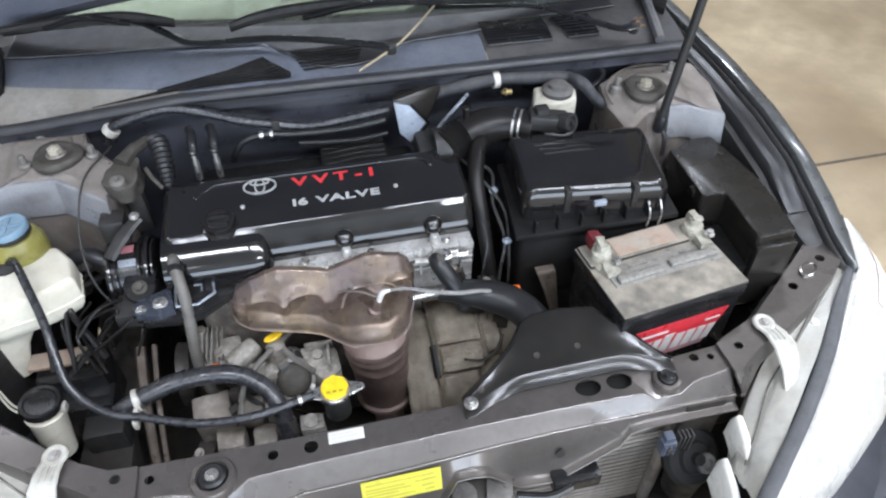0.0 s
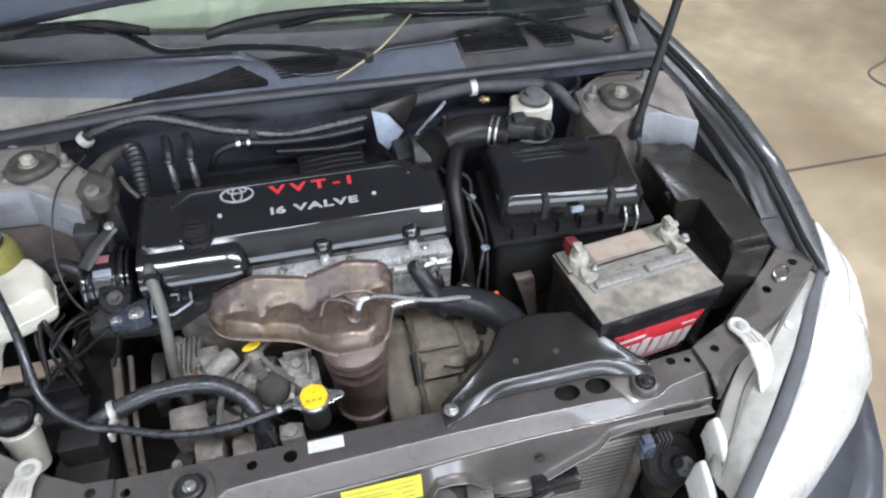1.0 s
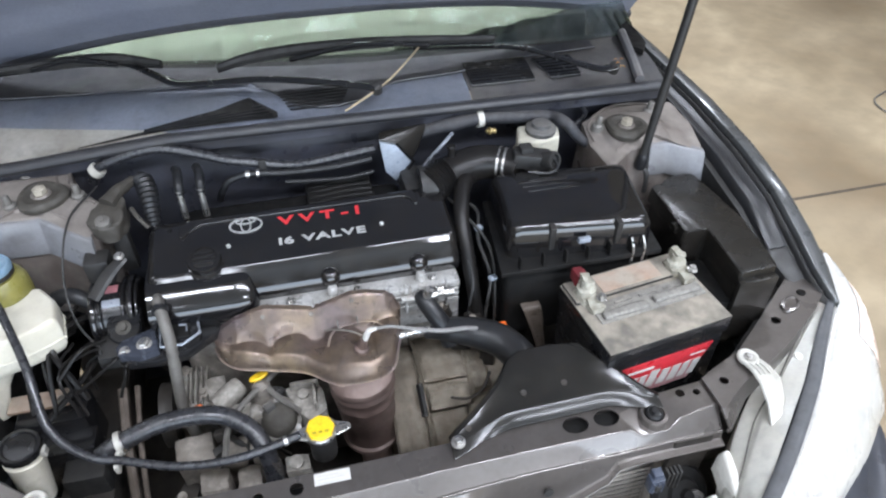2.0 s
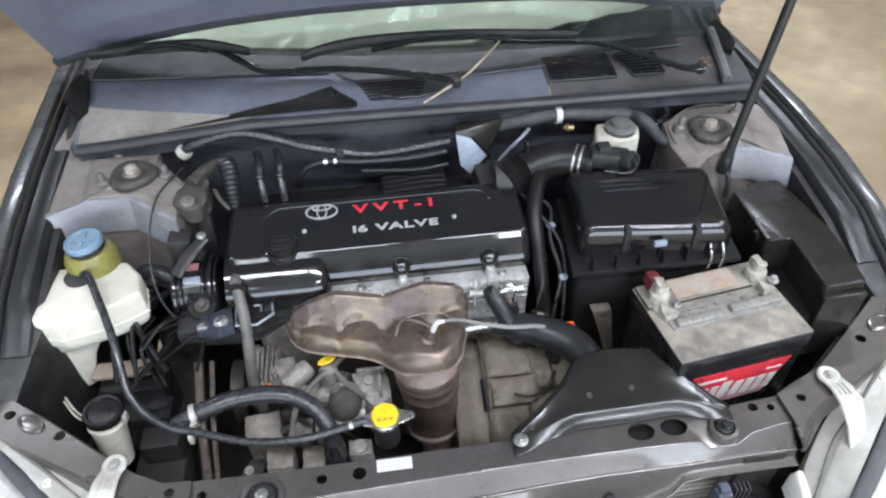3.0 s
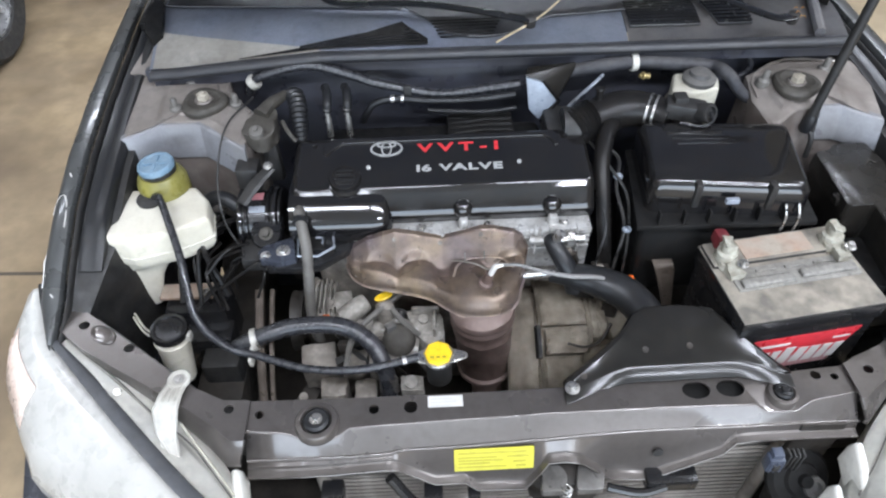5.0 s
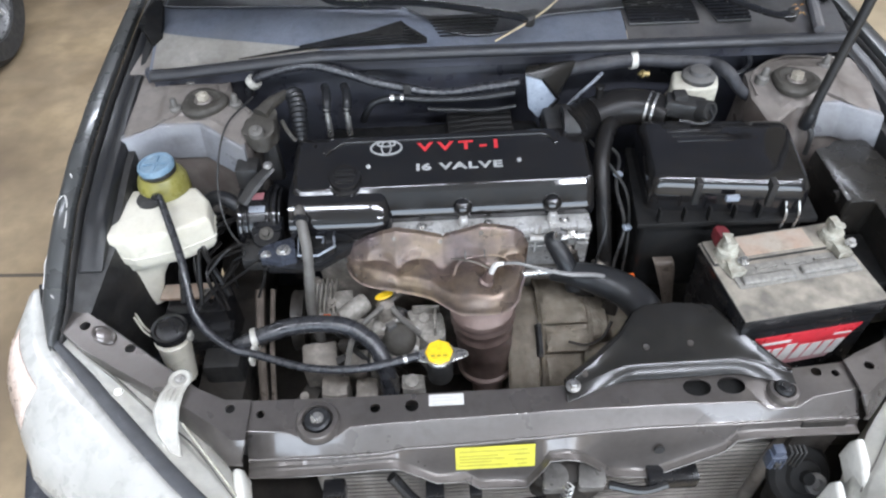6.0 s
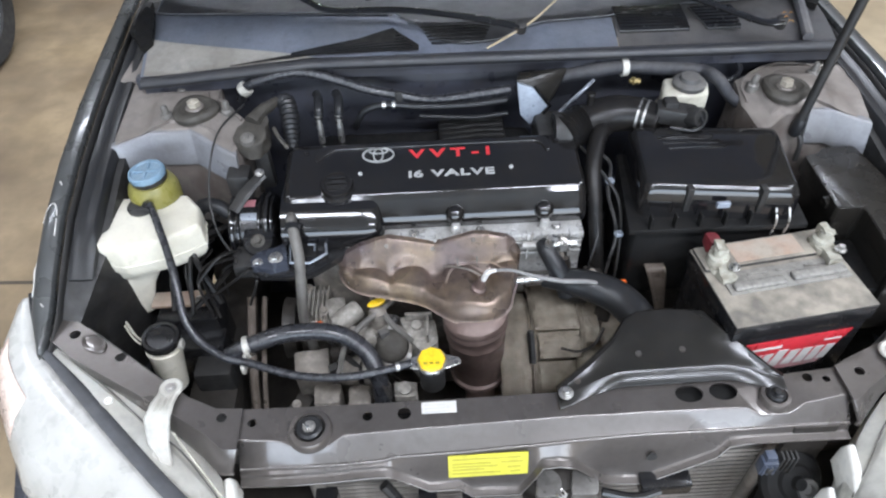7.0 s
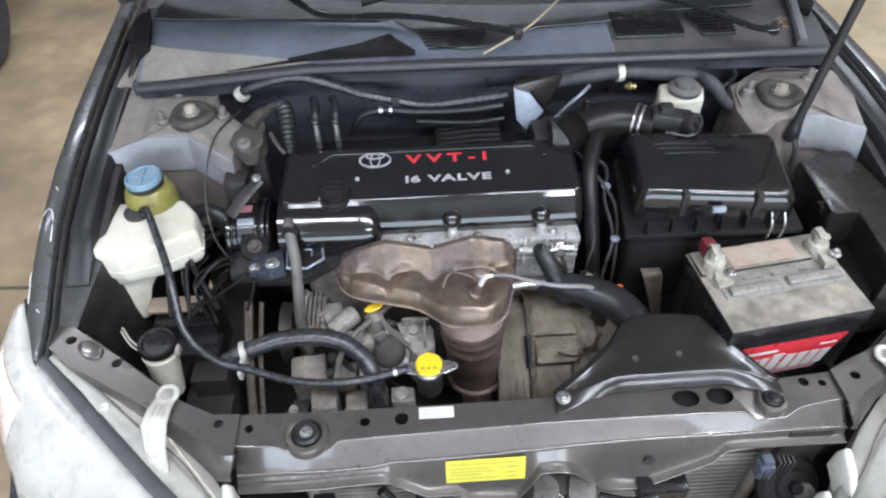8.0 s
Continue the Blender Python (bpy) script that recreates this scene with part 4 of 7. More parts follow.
part("wiper_well", grid(well_at, 72, 6, 0.002), "well", cowl, "dark recess under the wipers")
part("well_lip", tube([well_at(k / 30, 0.0) + Vector((0, 0, 0.003)) for k in range(31)], 0.0016, 6, 1), "well", cowl)
for k in range(6):
    y = 0.668 + 0.009 * k
    part("slat", tube([cowl_xy(x, y, 0.0065) for x in (-0.13 - 0.004 * k, -0.08, -0.03 + 0.004 * k)], 0.0024, 6, 3, 0.6), "void_black", cowl)
part("corner_bar", tube([(0.583, 0.625, 0.99), (0.6, 0.71, 1.002), (0.617, 0.8, 1.012)], 0.01, 8, 4), "cowl_dusty", cowl)
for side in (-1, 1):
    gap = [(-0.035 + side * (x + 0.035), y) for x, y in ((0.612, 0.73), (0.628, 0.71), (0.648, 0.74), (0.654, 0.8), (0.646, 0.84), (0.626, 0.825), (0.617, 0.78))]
    # Raised black block paints the dark of the hinge opening; no hole is cut.
    part("hinge_gap_shade", loft([[cowl_xy(x, y, h) for x, y in gap] for h in (0.004, 0.016)]), "void_black", cowl, "black block painting the shade of the bonnet hinge opening")

# windscreen and what stands behind it
def screen_at(u, v, off=0.0):
    x = -0.71 + 1.37 * u
    y = base_y(x) + 0.02 + (0.62 - 0.1 * (2 * u - 1) ** 2) * v
    z = 1.0 + 0.34 * v + 0.012 * (1 - (2 * u - 1) ** 2)
    return Vector((x * (1 - 0.1 * v), y, z + off))


ws = part("windscreen", grid(lambda u, v: screen_at(u, v), 24, 10, 0.005), "glass", car, "green-tinted windscreen glass")
ws.visible_shadow = False
part("black_border", grid(lambda u, v: screen_at(u, v * 0.05 - 0.025, -0.009), 24, 2, 0.002), "matt_black", car, "black painted lower edge of the windscreen")


def shade_at(u, v):
    low = 0.024 + 0.15 * max(0.0, (u - 0.55) / 0.45)
    p = screen_at(u, low + (0.85 - low) * v, -0.012)
    p.z -= 0.008 * abs(((u * 14) % 1) * 2 - 1)
    return p


shade = thing("sunshade", "pale green-white pleated sunshade behind the windscreen", "sunshade", (0.0, 1.2, 1.02))
part("pleats", grid(shade_at, 56, 6, 0.002), "shade", shade)

# the open bonnet seen from below
HX, HY, HZ = cx(0.95), 0.95, 0.985


def hood_at(u, v, off=0.0):
    s = 2 * u - 1
    w = 0.752 - 0.03 * v
    lift = 0.198 * (1 - abs(s) ** 2.4)
    fwd = lift * 1.0 + 1.0 * v
    a = radians(44)
    bow = 0.05 * math.sin(math.pi * min(1, v * 1.1)) * 0.6
    return Vector((HX + s * w, HY - fwd * math.cos(a) + (bow + off) * math.sin(a), HZ + fwd * math.sin(a) + (bow + off) * math.cos(a)))


part("dashboard", box(-0.66, 0.6, 0.98, 1.5, 0.8, 0.95, 0.02), "matt_black", car, "dark dashboard below the windscreen")
hood = part("hood", grid(lambda u, v: hood_at(u, v, 0.012), 28, 14, 0.004), "fender_paint", car, "bonnet propped open, seen from its dark underside")
part("inner_panel", grid(lambda u, v: hood_at(0.005 + 0.99 * u, 0.004 + 0.97 * v, -0.004 + 0.012 * (1 if 0.1 < v < 0.9 and 0.06 < u < 0.94 and abs(u - 0.5) > 0.03 else 0)), 56, 40, 0.003), "hood_under", hood, "dark ribbed bonnet underside")
rim = [hood_at(u / 20, 0.0, 0.0) for u in range(21)]
part("rear_rim", tube(rim, 0.012, 8, 1), "bumper", hood)
for side in (-1, 1):
    x = HX + side * 0.715
    hinge = part("hinge", box(x - 0.01, x + 0.01, 0.84, 0.97, 0.925, 0.955, 0.004), "void_black", car, "black steel bonnet hinge")
    part("hinge_plate", box(*sorted((x - side * 0.075, x - side * 0.005)), 0.68, 0.84, 0.905, 0.93, 0.004), "paint_dusty", hinge)

rod = thing("bonnet_prop", "dark steel bonnet prop rod standing beside the strut tower", "prop rod", (0.545, 0.475, 0.87))
part("rod", tube([(0.541, 0.486, 0.883), (0.5501, 0.4896, 0.963), (0.574, 0.499, 1.172), (0.602, 0.51, 1.42)], 0.0085, 10), "matt_black", rod)
part("foot", lathe([(0.009, -0.006), (0.0115, 0.0), (0.0115, 0.022), (0.009, 0.03)], (0.541, 0.486, 0.874), (0.12, 0.0, 1), 16), "rubber", rod, "black rubber pivot sleeve")


def wiper(pts_arm, pts_blade, label):
    w = thing("wiper", label, "wiper", pts_arm[0], "windscreen wipers")
    part("arm", tube(pts_arm, [0.015, 0.0135, 0.012, 0.008], 8, 6, 0.4), "satin_black", w)
    part("pivot_cap", lathe([(0.011, -0.01), (0.011, 0.006), (0.007, 0.009)], pts_arm[0], (0, -0.3, 1), 18), "matt_black", w)
    b = part("blade", tube(pts_blade, [0.006, 0.011, 0.011, 0.006], 8, 6, 1.1), "matt_black", w)
    part("rubber_strip", tube([Vector(p) - Vector((0, -0.004, 0.01)) for p in pts_blade], 0.0035, 6, 6), "rubber", b)
    mid = [Vector(pts_blade[0]).lerp(Vector(pts_blade[-1]), k) for k in (0.25, 0.5, 0.75)]
    part("bridge", tube([mid[0], mid[1] + Vector((0, 0, 0.016)), mid[2]], 0.005, 6, 5), "satin_black", b)


wiper([(0.51, 0.608, 1.034), (0.475, 0.606, 1.036), (0.423, 0.662, 1.036), (0.364, 0.722, 1.036), (0.293, 0.744, 1.038), (0.13, 0.754, 1.046)], [(0.3, 0.74, 1.058), (0.1, 0.758, 1.064), (-0.1, 0.765, 1.064), (-0.2, 0.756, 1.06), (-0.255, 0.742, 1.055)], "black wiper lying at the foot of the windscreen")
wiper([(0.035, 0.632, 1.035), (-0.06, 0.668, 1.04), (-0.182, 0.702, 1.042), (-0.315, 0.712, 1.043), (-0.36, 0.745, 1.045), (-0.41, 0.795, 1.048), (-0.468, 0.832, 1.05)], [(-0.36, 0.785, 1.055), (-0.45, 0.818, 1.058), (-0.56, 0.826, 1.056), (-0.68, 0.83, 1.05)], "black wiper with a worn arm at the foot of the windscreen")

part("hook", tube([(0.541, 0.486, 0.876), (0.55, 0.478, 0.867), (0.553, 0.472, 0.85), (0.552, 0.468, 0.82)], 0.005, 8), "matt_black", rod)

twig = thing("dry_twig", "dry pale twig lying across the cowl", "twig", (0.05, 0.66, 1.02))
part("stem", tube([(-0.03, 0.6, 1.012), (0.05, 0.64, 1.035), (0.11, 0.7, 1.05), (0.17, 0.78, 1.06)], 0.002, 6), "stem", twig)
leafs = thing("dry_leaves", "small dry brown leaves by the wiper pivot", "leaves", (0.5, 0.62, 1.02))
random.seed(4)
for k in range(7):
    p = Vector((0.512 + random.uniform(-0.02, 0.014), 0.61 + random.uniform(-0.012, 0.02), 1.035 + random.uniform(-0.01, 0.012)))
    q = Vector((random.uniform(-1, 1), random.uniform(-1, 1), random.uniform(-0.3, 0.5))).normalized() * 0.009
    part("leaf", tube([p, p + q * 0.5 + Vector((0, 0, 0.003)), p + q], [0.001, 0.004, 0.001], 5, 3, 0.25), "leaf", leafs)

# ---- headlamps ----
for side in (-1, 1):
    lamp = thing("headlamp", "hazy white headlamp with a black gasket, in its grubby white housing", "headlamp", (side * 0.7, 0.05, 0.62), "headlamps")
    S = [(0.822, 0.242, 0.8), (0.812, 0.205, 0.786), (0.792, 0.156, 0.768), (0.715, 0.08, 0.755), (0.64, 0.002, 0.748), (0.545, -0.088, 0.742), (0.46, -0.16, 0.735), (0.4, -0.21, 0.73)]
    S = [Vector((0.007 - 0.055 * max(0.0, y) + side * x, y, z)) for x, y, z in S]
    L = spline(S, 4)
    rows = []
    for i, p in enumerate(L):
        d = (L[min(i + 1, len(L) - 1)] - L[max(i - 1, 0)]).normalized()
        o = Vector((side * abs(d.y), -abs(d.x), 0)).normalized()
        f = i / (len(L) - 1)
        k = float(np.interp(f * 7, range(8), (0.4, 0.65, 0.82, 1.07, 0.95, 0.73, 0.47, 0.36)))
        rows.append([p + o * a * k + Vector((0, 0, b)) for a, b in ((0.002, -0.006), (0.03, -0.006), (0.062, -0.018), (0.095, -0.042), (0.12, -0.075), (0.136, -0.115), (0.14, -0.16), (0.13, -0.21))])
    mod(part("lens", loft(rows, False, False), "lens", lamp, "hazy white polycarbonate lens"), "SOLIDIFY", thickness=0.003)
    tint = [[q + Vector((side * 0.0012, -0.0008, 0.0018)) for q in r[2:5]] for r in rows[5:11]]
    mod(part("amber_reflector", loft(tint, False, False), "amber", lamp, "faded amber turn lamp tint"), "SOLIDIFY", thickness=0.001)
    part("gasket", tube([p + Vector((0, 0, 0.002)) for p in S[2:]], [0.006, 0.0105, 0.0115, 0.0115, 0.0115, 0.0115], 10, 6, 0.3), "gasket", lamp, "faded black rubber gasket strip")
    part("edge_seal", tube([p + Vector((-side * 0.004, 0, 0.002)) for p in S[:3]], 0.004, 8, 6, 0.8), "rubber", lamp, "thin black seal against the fender")
    G = spline([Vector((side * x, y, z)) for x, y, z in ((0.79, 0.152, 0.768), (0.7, 0.075, 0.753), (0.63, 0.003, 0.746), (0.53, -0.09, 0.738), (0.45, -0.165, 0.731), (0.4, -0.215, 0.727))], 12)
    A = spline([Vector((side * x, y, z)) for x, y, z in ((0.782, 0.178, 0.764), (0.7, 0.122, 0.745), (0.605, 0.06, 0.731), (0.54, 0.01, 0.712), (0.478, -0.055, 0.692), (0.43, -0.13, 0.67))], 12)

    def shell_at(u, v, s=side):
        i = u * (len(G) - 1)
        k = min(int(i), len(G) - 2)
        g, a = G[k].lerp(G[k + 1], i - k), A[k].lerp(A[k + 1], i - k)
        p = g.lerp(a, min(1.0, v / 0.85))
        fold = 0.007 * min(1.0, max(0.0, (0.52 - v) / 0.05)) * min(1.0, u * 4)
        p.z += fold - 0.006 + 0.004 * noise.noise(p * 22 + Vector((s * 3, 0, 0))) + 0.0015 * noise.noise(p * 70)
        if v > 0.85:
            p.z -= (v - 0.85) * 0.4
        return p
    housing = part("housing", grid(shell_at, 60, 26, 0.003), "housing", lamp, "grubby white plastic housing")
    part("dirt_seam", tube([shell_at(0.12 + 0.8 * k / 24, 0.545 + 0.04 * math.sin(k * 0.55)) + Vector((0, 0, 0.001)) for k in range(25)], 0.0014, 6, 1, 0.7), "hose_tan", housing, "dirty seam along the housing")
    for u, v in ((0.3, 0.3), (0.52, 0.25)):
        part("boss", lathe([(0.007, -0.003), (0.0065, 0.003), (0.004, 0.0035), (0.003, 0.0)], shell_at(u, v), (0, -0.1, 1), 14), "housing", housing)
    b0 = Vector((side * 0.5615, 0.066, 0.76))
    tab = lathe([(0.0175, 0), (0.0185, 0.002), (0.0185, 0.005), (0.0155, 0.007), (0.01, 0.0065), (0.0085, 0.004)], b0, (0, 0, 1), 24)
    rows = [[c + Vector((a, 0, 0)) + n * h for a, h in ((-w, 0), (-w * 0.92, 0.004), (-w * 0.7, 0.0055), (-w * 0.55, 0.0035), (w * 0.55, 0.0035), (w * 0.7, 0.0055), (w * 0.92, 0.004), (w, 0), (w * 0.6, -0.004), (-w * 0.6, -0.004))] for c, w, n in (
        (b0, 0.0165, Vector((0, 0, 1))), (b0 + Vector((side * 0.007, -0.026, 0.003)), 0.0185, Vector((0, -0.1, 1)).normalized()), (b0 + Vector((side * 0.011, -0.05, -0.001)), 0.0205, Vector((0, -0.35, 0.9))), (b0 + Vector((side * 0.005, -0.082, -0.014)), 0.0165, Vector((0, -0.4, 0.8))), (b0 + Vector((-side * 0.012, -0.112, -0.03)), 0.007, Vector((0, -0.5, 0.8))))]
    br = part("bracket", bev(join(tab, loft(rows)), 0.0015, 1, 40), "white_part", lamp, "white plastic fixing bracket")
    part("bolt", bolt(b0 + Vector((0, 0, 0.005)), 0.0055, 0.005), "alu", br)
    for q in (-0.006, 0.002, 0.01):
        part("rib", tube([b0 + Vector((side * q, -0.018, 0.008)), b0 + Vector((side * (q + 0.003), -0.028, 0.0085)), b0 + Vector((side * (q + 0.005), -0.04, 0.0065))], 0.0015, 6, 3), "white_part", br)
    for x0, y0, x1, y1, z0, z1, w in ((0.468, -0.05, 0.448, -0.14, 0.64, 0.705, 0.008), (0.42, -0.105, 0.4, -0.2, 0.6, 0.685, 0.007)):
        fin = loft([[Vector((side * (x + q * w), y, z)) for q, z in ((-1, z0), (-1, zt - 0.006), (-0.4, zt), (0.4, zt), (1, zt - 0.006), (1, z0))] for x, y, zt in ((x0, y0, z1 - 0.02), (x0, y0 - 0.006, z1 - 0.003), (x0 * 0.5 + x1 * 0.5, y0 * 0.5 + y1 * 0.5, z1), (x1, y1, z1 - 0.01))])
        part("fin", bev(fin, 0.002, 1, 40), "housing", lamp, "upright white plastic fin")

bump = thing("bumper", "dark blue-grey front bumper cover below the headlamps", "bumper", (0, -0.3, 0.3))
rows = []
for k in range(25):
    a = -1 + 2 * k / 24
    x = 0.96 * math.sin(a * 1.35) / math.sin(1.35)
    y = -0.36 + 0.62 * abs(a) ** 3.2
    rows.append([Vector((x * s, y + t, z)) for s, t, z in ((0.76, 0.13, 0.56), (0.86, 0.09, 0.565), (0.94, 0.04, 0.56), (0.99, 0.0, 0.54), (1.01, -0.02, 0.48), (1.0, -0.01, 0.36), (0.97, 0.03, 0.24))])
mod(part("cover", loft([r[2:] for r in rows], False, False), "bumper", bump), "SOLIDIFY", thickness=0.004)
mod(part("top_ledge", loft([r[:3] for r in rows], False, False), "bumper", bump, "flat ledge behind the bumper's top edge"), "SOLIDIFY", thickness=0.004)

# ---- the engine ----
block = thing("engine_block", "oily cast aluminium engine block and cylinder head", "engine", (-0.1, 0.4, 0.3))
part("block", bev(box(-0.38, 0.1, 0.33, 0.6, 0.32, 0.74, 0.02), 0.004), "alu_dark", block)
head_bm = box(-0.235, 0.122, 0.325, 0.5, 0.7, 0.803, 0.004)
part("cylinder_head", head_bm, "alu_bright", block, "bright cast aluminium cylinder head")
part("ledge", box(-0.232, 0.122, 0.318, 0.366, 0.79, 0.805, 0.003), "alu_bright", block)
for k, x in enumerate((-0.2, -0.166, -0.13, -0.095, -0.03, -0.01, 0.03)):
    part("stud", join(lathe([(0.0035, 0), (0.0035, 0.04), (0.0025, 0.042)], (x, 0.322, 0.765), (0, -0.1, 1), 8), lathe([(0.006, 0.002), (0.006, 0.01)], (x, 0.322, 0.765), (0, -0.1, 1), 6)), "alu", block)
for k in range(3):
    part("casting_line", box(-0.23, 0.12, 0.3165, 0.3225, 0.758 + 0.013 * k, 0.7625 + 0.013 * k, 0.0015), "alu_bright", block)
for x in (-0.21, -0.185, -0.145, -0.12, -0.085, -0.05, -0.025, 0.02, 0.045, 0.095):
    part("rib", box(x, x + 0.005, 0.3135, 0.33, 0.745, 0.808, 0.002), "alu_bright", block)
for x in (-0.18, -0.06, 0.075):
    part("head_bolt", bolt((x, 0.335, 0.806), 0.006, 0.005), "steel", block)
part("fuel_rail", tube([(0.012, 0.31, 0.79), (0.03, 0.308, 0.79), (0.085, 0.305, 0.79)], 0.006, 8), "alu", block)
fit = join(lathe([(0.012, 0), (0.012, 0.02), (0.008, 0.024), (0.008, 0.05)], (0.05, 0.3, 0.775), (0.2, -0.2, 1), 10), tube([(0.05, 0.3, 0.795), (0.075, 0.3, 0.8), (0.105, 0.3, 0.8)], 0.0085, 10), lathe([(0.013, 0), (0.013, 0.012)], (0.075, 0.3, 0.8), (1, 0, 0), 6))
part("sensor_fitting", fit, "steel", block, "bright steel sensor fitting")

# front-side castings: pump, filter, brackets, below the manifold
random.seed(11)
def casting(name, label, cat, base, bms, mat):
    th = thing(name, label, cat, base)
    for nm, bm in bms:
        part(nm, bm, mat, th)
    return th




def lumpy(x0, x1, y0, y1, z0, z1, seed, turn=(0, 0, 0), amp=0.004):
    """A rough cast block."""
    bm = box(x0, x1, y0, y1, z0, z1, 0.004, 2, Euler(turn).to_matrix().to_4x4())
    bmesh.ops.subdivide_edges(bm, edges=[q for q in bm.edges if q.calc_length() > 0.009], cuts=2, use_grid_fill=True)
    return wob(wob(bm, amp, 40, seed), amp * 0.4, 110, seed)


alt = casting("alternator", "pale corroded alternator casing with cooling ribs", "alternator", (-0.366, 0.3, 0.45), [
    ("casing", wob(lathe([(0.02, -0.06), (0.06, -0.055), (0.066, -0.02), (0.066, 0.03), (0.058, 0.05), (0.02, 0.055)], (-0.36, 0.33, 0.56), (1, -0.1, 0.1), 28), 0.004, 40)),
    ("end_frame", lumpy(-0.396, -0.346, 0.255, 0.335, 0.54, 0.672, 1.0, (0.1, 0, 0.05)))], "cast_dirty")
for k in range(6):
    part("casting_rib", wob(box(-0.393 + 0.0085 * k, -0.3895 + 0.0085 * k, 0.25 + 0.004 * (k % 3), 0.33, 0.62, 0.683 + 0.006 * ((k * 5) % 4) / 3, 0.0015), 0.002, 60, k), "cast_dirty", alt)
for x, y in ((-0.388, 0.262), (-0.353, 0.268), (-0.386, 0.325)):
    part("bolt", bolt((x, y, 0.684), 0.006, 0.006, (0, -0.3, 1)), "alu_dark", alt)
casting("timing_cover_boss", "pale cast boss and a round grey plug on the engine's front", "engine part", (-0.33, 0.26, 0.58), [
    ("block", lumpy(-0.35, -0.316, 0.238, 0.3, 0.57, 0.684, 2.0, (0, 0.1, 0.2))),
    ("plug", lathe([(0.012, -0.03), (0.018, -0.028), (0.019, 0.0), (0.0185, 0.02), (0.015, 0.026), (0.006, 0.028)], (-0.308, 0.253, 0.684), (0.8, 0.5, 0.25), 22)),
    ("shoulder", lumpy(-0.322, -0.276, 0.22, 0.25, 0.56, 0.664, 3.0)),
    ("lug", lathe([(0.01, -0.02), (0.01, 0.004), (0.006, 0.006)], (-0.3, 0.232, 0.666), (0, -0.3, 1), 12))], "cast_dirty")
pump = casting("water_pump", "brown-stained round water pump with a bolted rim", "pump", (-0.23, 0.2, 0.55), [
    ("rim", wob(lathe([(0.03, -0.03), (0.037, -0.026), (0.039, -0.004), (0.036, 0.0), (0.031, 0.0)], (-0.23, 0.205, 0.652), (0.02, -0.62, 0.78), 30), 0.0015, 50)),
    ("neck", tube([(-0.262, 0.2, 0.655), (-0.268, 0.23, 0.65), (-0.27, 0.26, 0.62)], [0.016, 0.018, 0.02], 12)),
    ("web", lumpy(-0.285, -0.255, 0.165, 0.2, 0.54, 0.636, 5.0))], "cast_dirty")
part("dome", lathe([(0.031, -0.004), (0.0305, 0.006), (0.026, 0.0135), (0.016, 0.0175), (0.004, 0.0185)], (-0.23, 0.203, 0.654), (0.02, -0.62, 0.78), 30), "grimy_cast", pump, "brown domed cover")
for k in range(6):
    a = 2 * math.pi * k / 6 + 0.5
    q = Vector((0.02, -0.62, 0.78)).normalized()
    ex, ey = Vector((1, 0, 0)), q.cross(Vector((1, 0, 0))).normalized()
    part("bolt", bolt(Vector((-0.23, 0.203, 0.653)) + ex * math.cos(a) * 0.0345 + ey * math.sin(a) * 0.0345, 0.0038, 0.005, q), "alu", pump)
casting("pump_bracket", "grey cast bracket beside the converter", "bracket", (-0.18, 0.22, 0.55), [
    ("plate", wob(prism(rounded([(-0.219, 0.258), (-0.15, 0.25), (-0.145, 0.2), (-0.178, 0.182), (-0.197, 0.21)], 0.012, 3), 0.56, lambda x, y: 0.664 + 0.1 * (y - 0.22), 0.004, 2), 0.002, 50)),
    ("rib", wob(box(-0.1665, -0.161, 0.2, 0.246, 0.655, 0.684, 0.002), 0.001, 60)),
    ("rib", wob(box(-0.205, -0.155, 0.247, 0.253, 0.655, 0.687, 0.002), 0.001, 60)),
    ("boss", lathe([(0.01, -0.02), (0.0095, 0.006), (0.005, 0.007)], (-0.184, 0.236, 0.668), (0, -0.2, 1), 14))], "cast_dirty")
casting("lower_casting", "pale dirty casting below the upper hose", "engine part", (-0.35, 0.19, 0.5), [
    ("block", lumpy(-0.408, -0.345, 0.17, 0.225, 0.48, 0.638, 6.0, (0.15, 0, 0.1))),
    ("block", lumpy(-0.338, -0.296, 0.172, 0.212, 0.48, 0.628, 7.0, (0.1, 0.1, -0.1))),
    ("foot", lumpy(-0.372, -0.325, 0.118, 0.16, 0.46, 0.61, 8.0)),
    ("foot", lumpy(-0.312, -0.272, 0.115, 0.158, 0.46, 0.6, 9.0))], "alu_dark")
casting("drain_fitting", "pale fitting beside the radiator neck", "engine part", (-0.205, 0.11, 0.55), [
    ("body", lumpy(-0.224, -0.186, 0.1, 0.128, 0.54, 0.652, 10.0)),
    ("cap", lathe([(0.012, -0.01), (0.012, 0.006), (0.007, 0.008)], (-0.207, 0.112, 0.654), (0, -0.2, 1), 14))], "cast_dirty")
FITTINGS = [(0.115, 0.275, 0.735, 0.02, 0.022), (0.15, 0.3, 0.72, 0.016, 0.03), (0.09, 0.32, 0.75, 0.014, 0.02), (-0.4, 0.15, 0.57, 0.02, 0.03), (-0.24, 0.135, 0.58, 0.02, 0.02), (0.165, 0.255, 0.69, 0.015, 0.02)]
